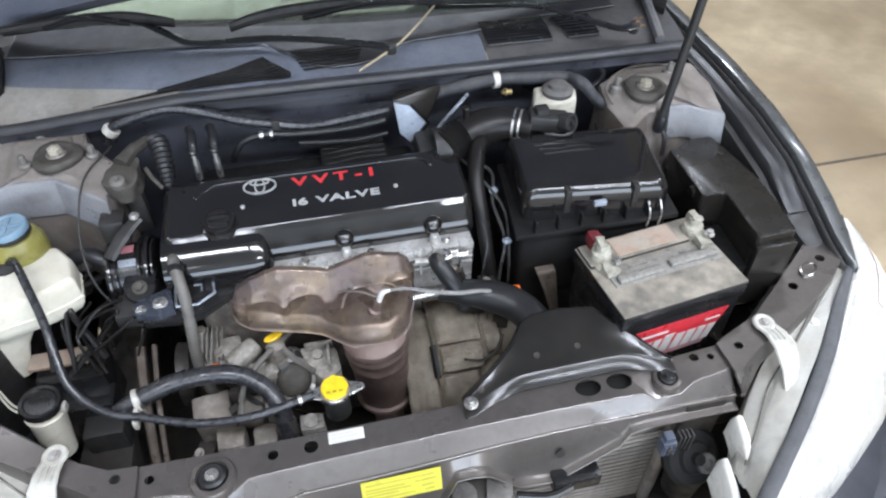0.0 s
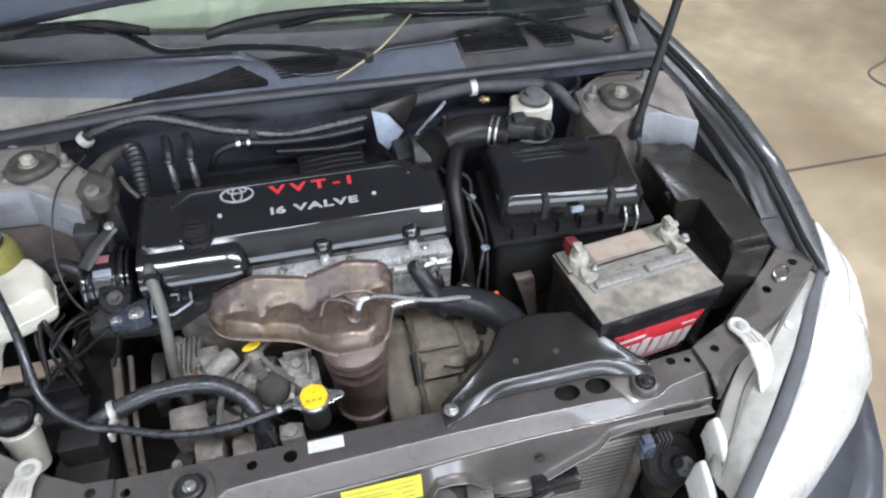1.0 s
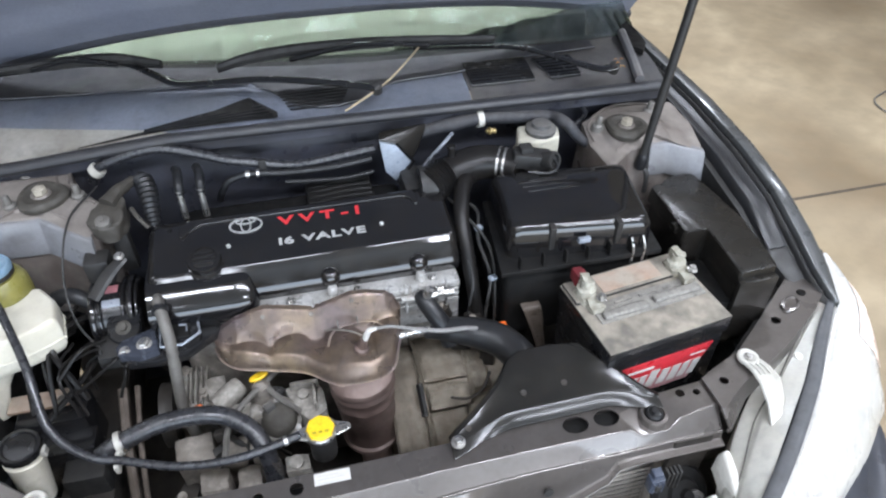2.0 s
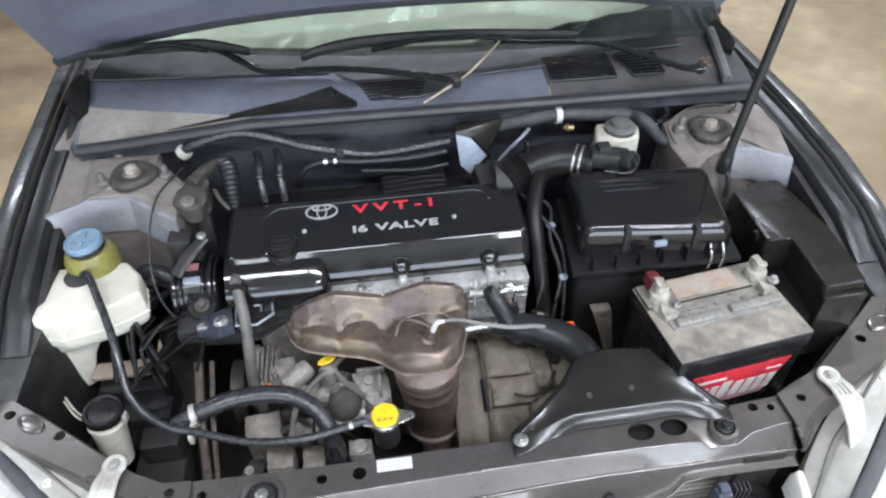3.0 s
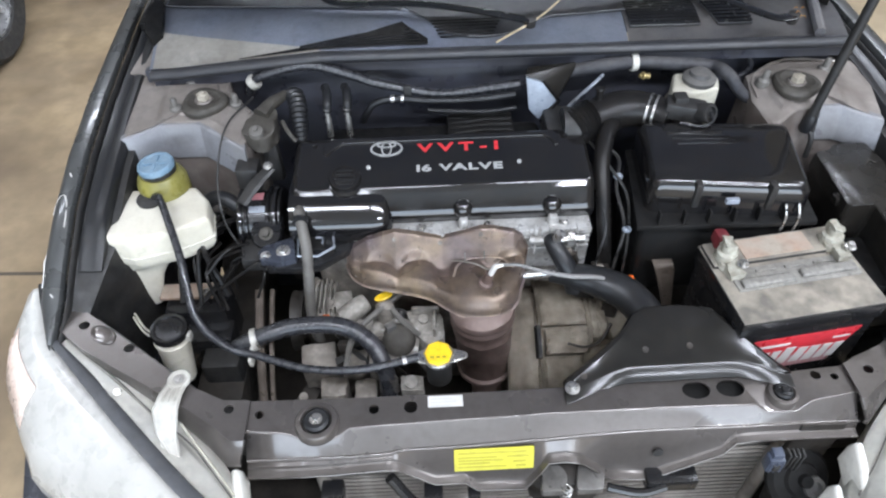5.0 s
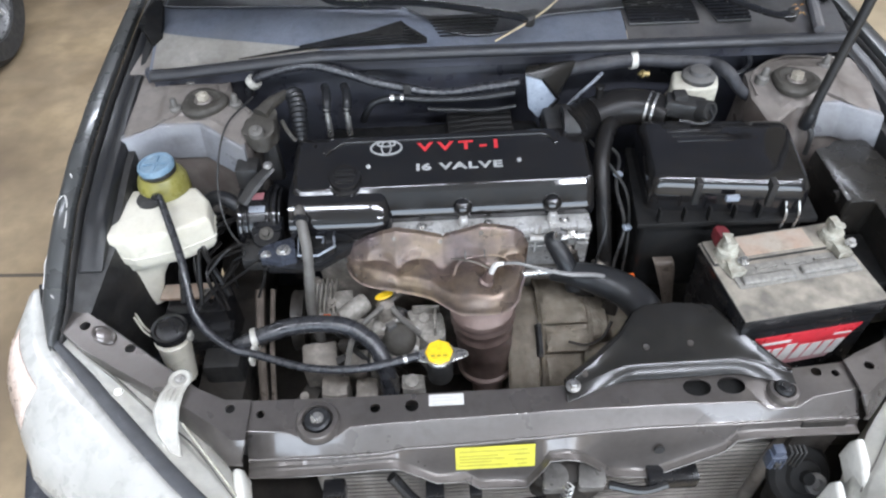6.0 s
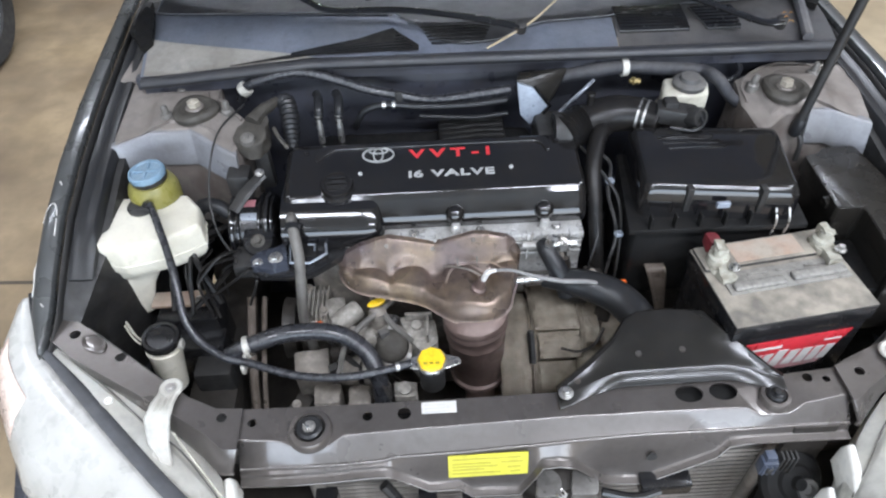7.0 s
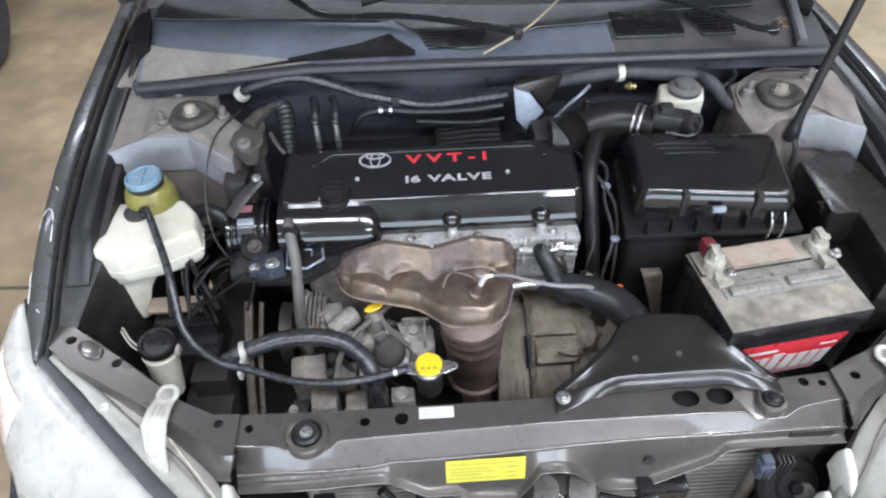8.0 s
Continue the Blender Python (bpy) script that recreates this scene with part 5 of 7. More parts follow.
for k, (x, y, z, q, h) in enumerate(FITTINGS):
    lump = thing("engine_fitting", "oily dark metal fitting bolted to the engine's front side", "engine part", (x, y, z))
    part("casting", lumpy(x - q, x + q * random.uniform(0.7, 1.3), y - q, y + q, z - h * 2.2, z, k * 2.0, (random.uniform(-0.35, 0.1), random.uniform(-0.2, 0.2), random.uniform(-0.5, 0.5))), "deep", lump)
    part("bolt", bolt((x - q * 0.5, y - q * 0.3, z + 0.002), 0.0055, 0.006, (0, -0.3, 1)), "alu_dark", lump)
sticker = thing("orange_tag", "small orange paint tag on the casting", "tag", (-0.335, 0.26, 0.69))
part("tag", box(-0.368, -0.355, 0.243, 0.249, 0.664, 0.679, 0.002), "orange", sticker)
spring = thing("drain_spring", "small coil spring fitting by the radiator neck", "spring", (-0.25, 0.09, 0.66))
part("coil", tube([(-0.235 + 0.0065 * math.cos(k * 0.9), 0.1 + 0.0065 * math.sin(k * 0.9), 0.65 + k * 0.001) for k in range(42)], 0.0014, 5, 2), "deep", spring)

harness = thing("engine_harness", "dark wires and thin pipes between the castings below the manifold", "wiring", (-0.28, 0.24, 0.6))
random.seed(31)
for k in range(9):
    a = Vector((random.uniform(-0.37, -0.2), random.uniform(0.24, 0.3), random.uniform(0.66, 0.7)))
    b = Vector((random.uniform(-0.36, -0.17), random.uniform(0.13, 0.2), random.uniform(0.58, 0.66)))
    m = a.lerp(b, 0.5) + Vector((random.uniform(-0.04, 0.04), random.uniform(-0.02, 0.02), random.uniform(0.0, 0.035)))
    part("wire", tube([a, m, b], random.choice((0.003, 0.004, 0.0055)), 7, 6), ("matt_black", "deep", "hose_tan")[k % 3], harness)
for k in range(6):
    p = Vector((random.uniform(-0.36, -0.19), random.uniform(0.16, 0.26), random.uniform(0.655, 0.69)))
    part("connector", box(p.x - 0.009, p.x + 0.009, p.y - 0.007, p.y + 0.007, p.z - 0.02, p.z, 0.002, 2, Euler((random.uniform(-0.5, 0.2), random.uniform(-0.4, 0.4), random.uniform(-1, 1))).to_matrix().to_4x4()), ("matt_black", "deep", "dust_cap")[k % 3], harness)

# transmission case beside the converter
gb_ = thing("transmission_case", "dirty ribbed cast aluminium transmission case", "transmission", (0.07, 0.24, 0.4))
part("bell_housing", wob(loft([[Vector((x, 0.26 + r * math.cos(a), 0.52 + r * math.sin(a) * 0.95)) for a in [2 * math.pi * k / 28 for k in range(28)]] for x, r in ((-0.03, 0.135), (0.0, 0.14), (0.012, 0.14), (0.014, 0.125), (0.07, 0.12), (0.13, 0.1), (0.16, 0.085), (0.2, 0.08))]), 0.003, 30), "trans", gb_)


def case_panel(x0, x1, a0, a1, lift, seed, thick=0.014):
    """A raised, lumpy field of the casting, bent round the case's axis."""
    def at(u, v):
        a = a0 + (a1 - a0) * v
        r = 0.138 + lift + 0.0025 * noise.noise(Vector((u * 9 + seed, v * 11, seed))) + 0.0012 * noise.noise(Vector((u * 31, v * 37, seed)))
        if min(u, 1 - u, v, 1 - v) < 0.001:
            r -= 0.004
        return Vector((x0 + (x1 - x0) * u + 0.002 * noise.noise(Vector((v * 7, seed, 1))), 0.26 - r * math.sin(a), 0.52 + r * math.cos(a)))
    return grid(at, 14, 26, -thick)


for k, (x0, x1, a0, a1, lift) in enumerate(((-0.035, 0.024, -0.5, 1.6, 0.002), (0.031, 0.112, -0.55, 0.3, 0.013), (0.036, 0.114, 0.33, 0.66, 0.016), (0.031, 0.1, 0.69, 1.5, 0.008), (0.119, 0.15, -0.3, 0.5, 0.006), (0.105, 0.172, 0.54, 1.4, -0.004), (0.154, 0.2, -0.4, 0.5, -0.012))):
    part("case_field", case_panel(x0, x1, a0, a1, lift, k * 3.7), "trans", gb_, "", 30)
for x0, a0, a1, lift in ((0.0265, -0.5, 1.5, 0.018), (0.116, -0.4, 0.6, 0.014)):
    part("rib", case_panel(x0 - 0.003, x0 + 0.003, a0, a1, lift, x0 * 50, 0.02), "trans", gb_)
part("vent_slot", join(tube([(0.0215, 0.26 - 0.152 * math.sin(a), 0.52 + 0.152 * math.cos(a)) for a in (0.32, 0.45, 0.58, 0.7)], 0.0065, 6, 2, 1.3)), "void_black", gb_, "black slot plate")
for a in (0.34, 0.68):
    part("slot_bolt", bolt((0.0215, 0.26 - 0.157 * math.sin(a), 0.52 + 0.157 * math.cos(a)), 0.0028, 0.002, (0, -math.sin(a), math.cos(a))), "grimy_cast", gb_)
part("ground_strap", tube([(0.07, 0.17, 0.667), (0.1, 0.165, 0.662), (0.13, 0.175, 0.667), (0.15, 0.2, 0.68)], 0.003, 6, 6, 0.6), "deep", gb_, "dark braided strap")
for k, (x, a) in enumerate(((0.092, 0.5), (0.085, 1.0))):
    r = 0.15 if x > 0.03 else 0.139
    part("casting_boss", lathe([(0.007, -0.004), (0.006, 0.004), (0.003, 0.005)], (x, 0.26 - r * math.sin(a), 0.52 + r * math.cos(a)), (0, -math.sin(a), math.cos(a)), 10), "trans", gb_)
pipe = thing("steel_pipe", "short bright steel pipe beside the manifold", "pipe", (0.0, 0.27, 0.72))
part("pipe", tube([(-0.03, 0.265, 0.742), (0.02, 0.268, 0.744), (0.07, 0.27, 0.745)], 0.0075, 10, 3), "steel", pipe)

# engine cover
cover = thing("engine_cover", "polished black plastic engine cover with red and silver lettering", "engine cover", (-0.14, 0.42, 0.8))
SEC = [(0.3505, 0.803), (0.3465, 0.815), (0.3465, 0.8215), (0.349, 0.8275), (0.3515, 0.8322), (0.353, 0.8345), (0.3675, 0.857), (0.369, 0.8592), (0.37, 0.8604), (0.3742, 0.8656), (0.3752, 0.8668), (0.3785, 0.8692), (0.384, 0.871), (0.48, 0.889), (0.494, 0.889), (0.503, 0.88), (0.51, 0.85), (0.508, 0.803)]
rows = []
for x, k in ((-0.408, 0.8), (-0.406, 0.9), (-0.4, 0.97), (-0.39, 1.0), (-0.2, 1.0), (0.0, 1.0), (0.11, 1.0), (0.121, 0.98), (0.127, 0.92), (0.13, 0.8)):
    rows.append([Vector((x, 0.43 + (y - 0.43) * (0.5 + 0.5 * k), 0.806 + (z - 0.806) * k)) for y, z in SEC])
part("shell", loft(rows), "gloss_black", cover, "", 50)


def cover_z(y):
    return 0.871 + (y - 0.384) * (0.018 / 0.096)


SL = math.atan2(0.018, 0.096)
# a raised rim behind the lettering
field = [(-0.353, 0.455), (-0.347, 0.449), (-0.338, 0.461), (-0.316, 0.4765), (0.045, 0.478), (0.062, 0.47), (0.068, 0.454), (0.075, 0.455), (0.077, 0.476), (0.07, 0.4875), (-0.335, 0.4875), (-0.351, 0.476)]
part("raised_rim", bev(prism(field, lambda x, y: cover_z(y) - 0.002, lambda x, y: cover_z(y) + 0.0034), 0.0022, 3), "gloss_black", cover)
for x, y in ((-0.37, 0.477), (0.09, 0.477), (-0.27, 0.42), (0.0, 0.42)):
    part("stud_cap", lathe([(0.004, 0), (0.004, 0.003), (0.002, 0.004)], (x, y, cover_z(y)), (0, -SL, 1), 12), "silver_text" if y < 0.45 else "gloss_black", cover)


def lettering(body, size, width, x, y, mat, lift, name, space, kern):
    bm = text_mesh(body, size, width, space, kern)
    m = Matrix.Translation((x, y, cover_z(y) + lift)) @ Euler((SL, 0, 0)).to_matrix().to_4x4()
    bmesh.ops.transform(bm, matrix=m, verts=bm.verts[:])
    part(name, bm, mat, cover, "", 20)


lettering("VVT-I", 0.027, 0.148, -0.183, 0.4515, "red_text", 0.0008, "red_lettering", 1.5, 0)
lettering("16 VALVE", 0.0205, 0.154, -0.184, 0.407, "silver_text", 0.0008, "silver_lettering", 1.12, 0.035)


def oval(rx, ry, c, w):
    m = Matrix.Translation((c[0], c[1], cover_z(c[1]) + 0.0014)) @ Euler((SL, 0, 0)).to_matrix().to_4x4()
    rows = []
    for k in range(33):
        a = 2 * math.pi * k / 32
        rows.append([m @ Vector((math.cos(a) * (rx + w * q), math.sin(a) * (ry + w * q), h)) for q, h in ((-1, -0.001), (-1, 0.001), (1, 0.001), (1, -0.001))])
    return loft(rows, False)


part("oval_emblem", join(oval(0.028, 0.0165, (-0.238, 0.4615), 0.0016), oval(0.0085, 0.0155, (-0.238, 0.4615), 0.0013), oval(0.0165, 0.006, (-0.238, 0.4705), 0.0013)), "silver_text", cover, "silver oval emblem")
bulge = []
for y0, x1, z in ((0.326, -0.232, 0.79), (0.323, -0.23, 0.818), (0.326, -0.231, 0.827), (0.334, -0.234, 0.837), (0.35, -0.238, 0.853), (0.36, -0.243, 0.859), (0.374, -0.252, 0.861)):
    bulge.append([Vector((x, y, z)) for x, y in ((-0.41, y0), (x1 - 0.034, y0 - 0.001), (x1 - 0.014, y0 + 0.003), (x1 - 0.004, y0 + 0.01), (x1, y0 + 0.022), (x1 + 0.002, 0.42), (-0.41, 0.42))])
part("side_bulge", loft(bulge), "gloss_black", cover, "", 60)
part("oil_filler_cap", join(lathe([(0.034, -0.012), (0.0335, -0.002), (0.0285, 0.0), (0.0285, 0.009), (0.027, 0.0115), (0.022, 0.012), (0.021, 0.0105), (0.004, 0.0105)], (-0.31, 0.394, 0.874), (0, -0.25, 1), 40, 14, 0.02), *[box(-0.329 + 0.003 * abs(k), -0.291 - 0.003 * abs(k), 0.387 + 0.0105 * k, 0.3925 + 0.0105 * k, 0.882 + 0.0027 * k, 0.889 + 0.0027 * k, 0.0016, 2) for k in (-1, 0, 1)]), "gloss_black", cover, "black screw cap for oil")
for x in (-0.105, 0.053):
    g = part("grommet", lathe([(0.017, -0.006), (0.017, 0.004), (0.0145, 0.011), (0.008, 0.0155), (0.002, 0.0165)], (x, 0.352, 0.833), (0, -0.8, 0.55), 22), "gloss_black", cover)
    part("grommet_stem", lathe([(0.009, 0.0), (0.0085, 0.03), (0.006, 0.034)], (x, 0.338, 0.792), (0, -0.1, 1), 14), "alu_bright", g)

# exhaust manifold shield and converter
man = thing("exhaust_manifold", "heat-stained brown steel exhaust manifold with its converter", "exhaust manifold", (-0.12, 0.24, 0.56))
RIMX = (-0.319, -0.312, -0.3, -0.2776, -0.2345, -0.193, -0.1647, -0.1364, -0.1132, -0.0773, -0.044, -0.0217, -0.012, -0.0015, 0.0098)
RIMY = (0.314, 0.293, 0.274, 0.2578, 0.2446, 0.2329, 0.2209, 0.198, 0.183, 0.176, 0.1846, 0.206, 0.235, 0.267, 0.312)
RIM = spline([(x, y, 0) for x, y in zip(RIMX, RIMY)], 6)
RIMX, RIMY = [p.x for p in RIM], [p.y for p in RIM]
TOPX = (-0.319, -0.302, -0.275, -0.245, -0.226, -0.19, -0.145, -0.11, -0.075, -0.05, -0.018, -0.002, 0.0098)
TOPZ = (0.756, 0.79, 0.807, 0.818, 0.824, 0.815, 0.802, 0.812, 0.824, 0.821, 0.812, 0.8, 0.77)
PORTS = (-0.2586, -0.1888, -0.0989, -0.019)


def shield_at(u, v):
    x = -0.319 + 0.3288 * u
    yf = float(np.interp(x, RIMX, RIMY)) - 0.003
    y = yf + (0.319 - yf) * v ** 1.15
    tz = float(np.interp(x, TOPX, TOPZ))
    arch = max(math.sqrt(max(0.0, 1 - ((x - p) / 0.031) ** 2)) for p in PORTS)
    gap = math.exp(-((x + 0.146) / 0.016) ** 2) + 0.4 * math.exp(-((x + 0.06) / 0.014) ** 2)
    yw = 0.264 + 0.0235 * arch
    back = tz - 1.45 * max(0.0, 0.309 - y) - 5.0 * max(0.0, yw - y) - 0.0075 * math.exp(-((y - yw) / 0.0045) ** 2) * arch
    run = min(1.0, max(0.0, (y - yf) / max(0.02, 0.287 - yf)))
    ramp = 0.772 + (0.008 * arch - 0.003) * math.sin(math.pi * min(1.0, run * 0.85)) - 0.012 * gap * min(1.0, 1.3 * run) ** 2
    d = math.hypot(x + 0.071, (y - 0.214) * 0.95)
    ramp += 0.011 * math.exp(-(d / 0.042) ** 4)
    body = math.log(sum(math.exp(700 * (z - 0.78)) for z in (back, ramp))) / 700 + 0.78
    edge = min(y - yf, (x + 0.319) * 0.8, (0.0098 - x) * 0.8)
    wide = 0.016 if x < -0.17 else 0.019
    if y < 0.3 and edge < wide:
        rise = max(0.0, edge) / wide
        body = 0.744 + (body - 0.744) * math.sqrt(1 - (1 - rise) ** 2)
    bumpy = noise.noise(Vector((x, y, body)) * 55) * 0.0007
    return Vector((x, y, body + bumpy))


part("shield", grid(shield_at, 150, 70, 0.003), "rust", man, "brown and gold heat-stained shield", 80)
part("shield_seam", tube([(x, y - 0.001, 0.7425) for x, y in zip(RIMX[:-4], RIMY[:-4])], 0.0034, 8, 1, 0.45), "rust", man)
part("crease", tube([(-0.128, 0.236, 0.783), (-0.117, 0.262, 0.787), (-0.09, 0.272, 0.79), (-0.045, 0.27, 0.79), (-0.024, 0.25, 0.786)], 0.0022, 8, 6, 0.7), "rust", man)
for x, y in ((-0.106, 0.2705), (-0.072, 0.2735)):
    part("spot_weld", tube([(x, y - 0.004, 0.789), (x + 0.0005, y + 0.008, 0.797)], 0.0013, 6, 1), "hose_tan", man)
part("converter", wob(lathe([(0.03, 0.156), (0.044, 0.15), (0.0565, 0.139), (0.0575, 0.131), (0.0565, 0.126), (0.055, 0.124), (0.055, 0.118), (0.0563, 0.115), (0.0563, 0.111), (0.054, 0.108), (0.0525, 0.09), (0.053, 0.0875), (0.053, 0.0835), (0.051, 0.081), (0.048, -0.012), (0.052, -0.016), (0.052, -0.024), (0.045, -0.03), (0.03, -0.036), (0.028, -0.12)], (-0.0735, 0.2, 0.594), (-0.05, 0.075, 1), 44), 0.0012, 45), "rust_cat", man, "rusty brown catalytic converter can")
for x, y, z in ((-0.228, 0.307, 0.808), (-0.076, 0.307, 0.812), (-0.296, 0.278, 0.752), (-0.148, 0.309, 0.793)):
    part("shield_bolt", bolt((x, y, z), 0.0045, 0.007, (0, -0.7, 0.6)), "alu_dark", man)
o2 = thing("oxygen_sensor", "oxygen sensor with a white connector and grey lead", "sensor", (-0.058, 0.225, 0.79))
part("sensor_body", lathe([(0.013, -0.012), (0.013, 0.0), (0.009, 0.003), (0.007, 0.024)], (-0.073, 0.216, 0.79), (0.25, -0.1, 1), 12), "rust_cat", o2)
part("ceramic", tube([(-0.066, 0.213, 0.812), (-0.062, 0.212, 0.826), (-0.057, 0.211, 0.834), (-0.046, 0.21, 0.837)], [0.0048, 0.005, 0.0045, 0.003], 10), "white_label", o2, "white ceramic sensor top")
part("lead", tube([(-0.046, 0.21, 0.837), (-0.02, 0.221, 0.823), (0.0246, 0.2244, 0.8), (0.07, 0.222, 0.788), (0.115, 0.228, 0.776), (0.15, 0.235, 0.755)], [0.0026, 0.003, 0.0036, 0.004, 0.004, 0.004], 8), "wire_grey", o2, "grey sleeved lead")
part("lead_wire", tube([(-0.066, 0.213, 0.82), (-0.09, 0.235, 0.815), (-0.118, 0.262, 0.795), (-0.13, 0.275, 0.782)], 0.0016, 6), "alu_dark", o2)

dip = thing("oil_dipstick", "oil dipstick with a yellow loop handle", "dipstick", (-0.255, 0.26, 0.64))
part("handle", loft([[Vector((-0.254 + g * (math.cos(a) * 0.0165), 0.26 + g * (math.sin(a) * 0.0085) + math.cos(a) * 0.003 * g, 0.71 + h + math.cos(a) * 0.003 * g)) for a in [k * math.pi / 10 for k in range(20)]] for g, h in ((0.7, -0.003), (1.0, -0.0015), (1.0, 0.0015), (0.75, 0.003), (0.4, 0.0022))]), "yellow", dip, "yellow plastic handle")
part("dipstick_tube", join(tube([(-0.254, 0.255, 0.703), (-0.253, 0.248, 0.69), (-0.251, 0.25, 0.6)], [0.008, 0.0165, 0.0175, 0.018], 16, 4)), "alu_dark", dip)

# mount bracket, belt-side housing and hoses at the engine's end
mt = thing("engine_mount", "blue-grey steel engine mount bracket with bolts", "engine mount", (-0.4, 0.32, 0.76))
part("bracket_plate", bev(prism([(-0.462, 0.29), (-0.405, 0.34), (-0.335, 0.343), (-0.28, 0.362), (-0.268, 0.348), (-0.29, 0.322), (-0.328, 0.294), (-0.357, 0.272), (-0.4, 0.268), (-0.45, 0.272)], 0.77, 0.787), 0.004), "satin_black", mt)
part("end_plate", bev(prism([(-0.468, 0.298), (-0.459, 0.315), (-0.408, 0.334), (-0.398, 0.28), (-0.428, 0.272), (-0.461, 0.281)], 0.783, 0.799), 0.003), "bracket_dark", mt, "blue-black steel end plate")
part("bracket_web", bev(prism([(-0.397, 0.336), (-0.338, 0.338), (-0.332, 0.3), (-0.359, 0.28), (-0.392, 0.28)], 0.78, 0.803), 0.005, 3), "satin_black", mt)
part("web_edge", tube([(-0.399, 0.334, 0.803), (-0.394, 0.282, 0.802), (-0.36, 0.28, 0.802), (-0.333, 0.301, 0.802), (-0.338, 0.337, 0.803)], 0.0025, 6, 1), "mount", mt)
part("web_slot", bev(prism([(-0.382, 0.326), (-0.35, 0.326), (-0.348, 0.294), (-0.379, 0.292)], 0.79, 0.8065), 0.003), "void_black", mt)
part("slot_rib", tube([(-0.366, 0.318, 0.809), (-0.354, 0.317, 0.809), (-0.353, 0.304, 0.808)], 0.0018, 6, 2), "mount", mt)
for x, y, z, r in ((-0.422, 0.298, 0.798, 0.0085), (-0.295, 0.339, 0.788, 0.0095), (-0.452, 0.29, 0.798, 0.006)):
    part("bolt", bolt((x, y, z), r, r, (0, -0.2, 1)), "steel", mt)
ins = thing("mount_insulator", "black ribbed engine mount drum with a faded label", "engine mount", (-0.475, 0.41, 0.7))
MC = Vector((-0.476, 0.412, 0.772))
for x, r, w in ((-0.509, 0.063, 0.0045), (-0.497, 0.06, 0.003), (-0.4585, 0.062, 0.0035), (-0.447, 0.064, 0.0045), (-0.438, 0.058, 0.003)):
    part("rib", lathe([(0.02, -w), (r - 0.002, -w), (r, -w * 0.4), (r, w * 0.4), (r - 0.002, w), (0.02, w)], (x, MC.y, MC.z), (1, 0, 0), 44), "gloss_black", ins)
part("core", lathe([(0.02, -0.03), (0.054, -0.03), (0.054, 0.03), (0.02, 0.03)], MC, (1, 0, 0), 40), "satin_black", ins)
rows = []
for a in (-0.12, 0.05, 0.22):
    rows.append([Vector((x, MC.y + math.sin(a) * r, MC.z + math.cos(a) * r)) for x, r in ((-0.488, 0.0542), (-0.488, 0.0555), (-0.468, 0.0555), (-0.468, 0.0542))])
part("label_patch", loft(rows), "pink", ins, "faded pink label")
rows = []
for a in (-0.62, -0.5, -0.38):
    rows.append([Vector((x, MC.y + math.sin(a) * r, MC.z + math.cos(a) * r)) for x, r in ((-0.4925, 0.0542), (-0.4925, 0.0556), (-0.4625, 0.0556), (-0.4625, 0.0542))])
part("band", loft(rows), "mount", ins, "bright metal band")
ear = Vector((-0.459, 0.345, 0.795))
part("ear", join(lathe([(0.026, -0.016), (0.027, 0.0), (0.0245, 0.004), (0.012, 0.0045)], ear, (0, -0.45, 0.9), 28), box(-0.487, -0.432, 0.345, 0.385, 0.765, 0.805, 0.006)), "satin_black", ins, "black bracket ear")
part("bolt", bolt(ear + Vector((0, -0.002, 0.004)), 0.0085, 0.009, (0, -0.45, 0.9)), "grimy_cast", ins)
part("foot", box(-0.505, -0.44, 0.3, 0.36, 0.745, 0.778, 0.01), "matt_black", ins)
part("strap", tube([(-0.497, 0.375, 0.845), (-0.475, 0.405, 0.862), (-0.447, 0.435, 0.876)], [0.012, 0.014, 0.012], 8, 4, 0.5), "matt_black", ins, "flat black strap over the mount")
part("strap_bolt", bolt((-0.45, 0.43, 0.884), 0.0055, 0.006, (0, -0.3, 1)), "steel", ins)
hb = thing("bypass_hose", "black hose between the reservoir and the engine mount", "hose", (-0.57, 0.4, 0.78))
part("pipe", tube([(-0.585, 0.43, 0.8), (-0.565, 0.428, 0.815), (-0.54, 0.42, 0.818), (-0.515, 0.41, 0.805)], 0.0135, 12), "rubber", hb)


def hose(name, label, pts, r, mat="rubber", clamps=(), n=14):
    h = thing(name, label, "hose", pts[0])
    part("pipe", tube(pts, r, n), mat, h)
    for k, w in clamps:
        C = spline(pts, 8)
        i = min(len(C) - 2, max(1, int(k * (len(C) - 1))))
        rr = (r if not isinstance(r, (list, tuple)) else r[0])
        part("clamp", lathe([(rr * 1.02, -w), (rr * 1.18, -w), (rr * 1.18, w), (rr * 1.02, w)], C[i], C[i + 1] - C[i - 1], 20), "steel", h, "spring steel clamp")
    return h


hose("breather_hose", "worn grey breather hose down the engine's front", [(-0.392, 0.355, 0.845), (-0.388, 0.33, 0.85), (-0.378, 0.287, 0.815), (-0.381, 0.268, 0.76), (-0.386, 0.246, 0.68), (-0.37, 0.215, 0.6)], 0.0098, "hose_tan")
ring_ = thing("hose_collar", "black rubber collar round the breather hose", "clip", (-0.387, 0.322, 0.845))
part("collar", lathe([(0.0102, -0.004), (0.0135, -0.004), (0.0135, 0.004), (0.0102, 0.004)], (-0.3865, 0.322, 0.847), (0.03, -0.75, -0.1), 18), "rubber", ring_)
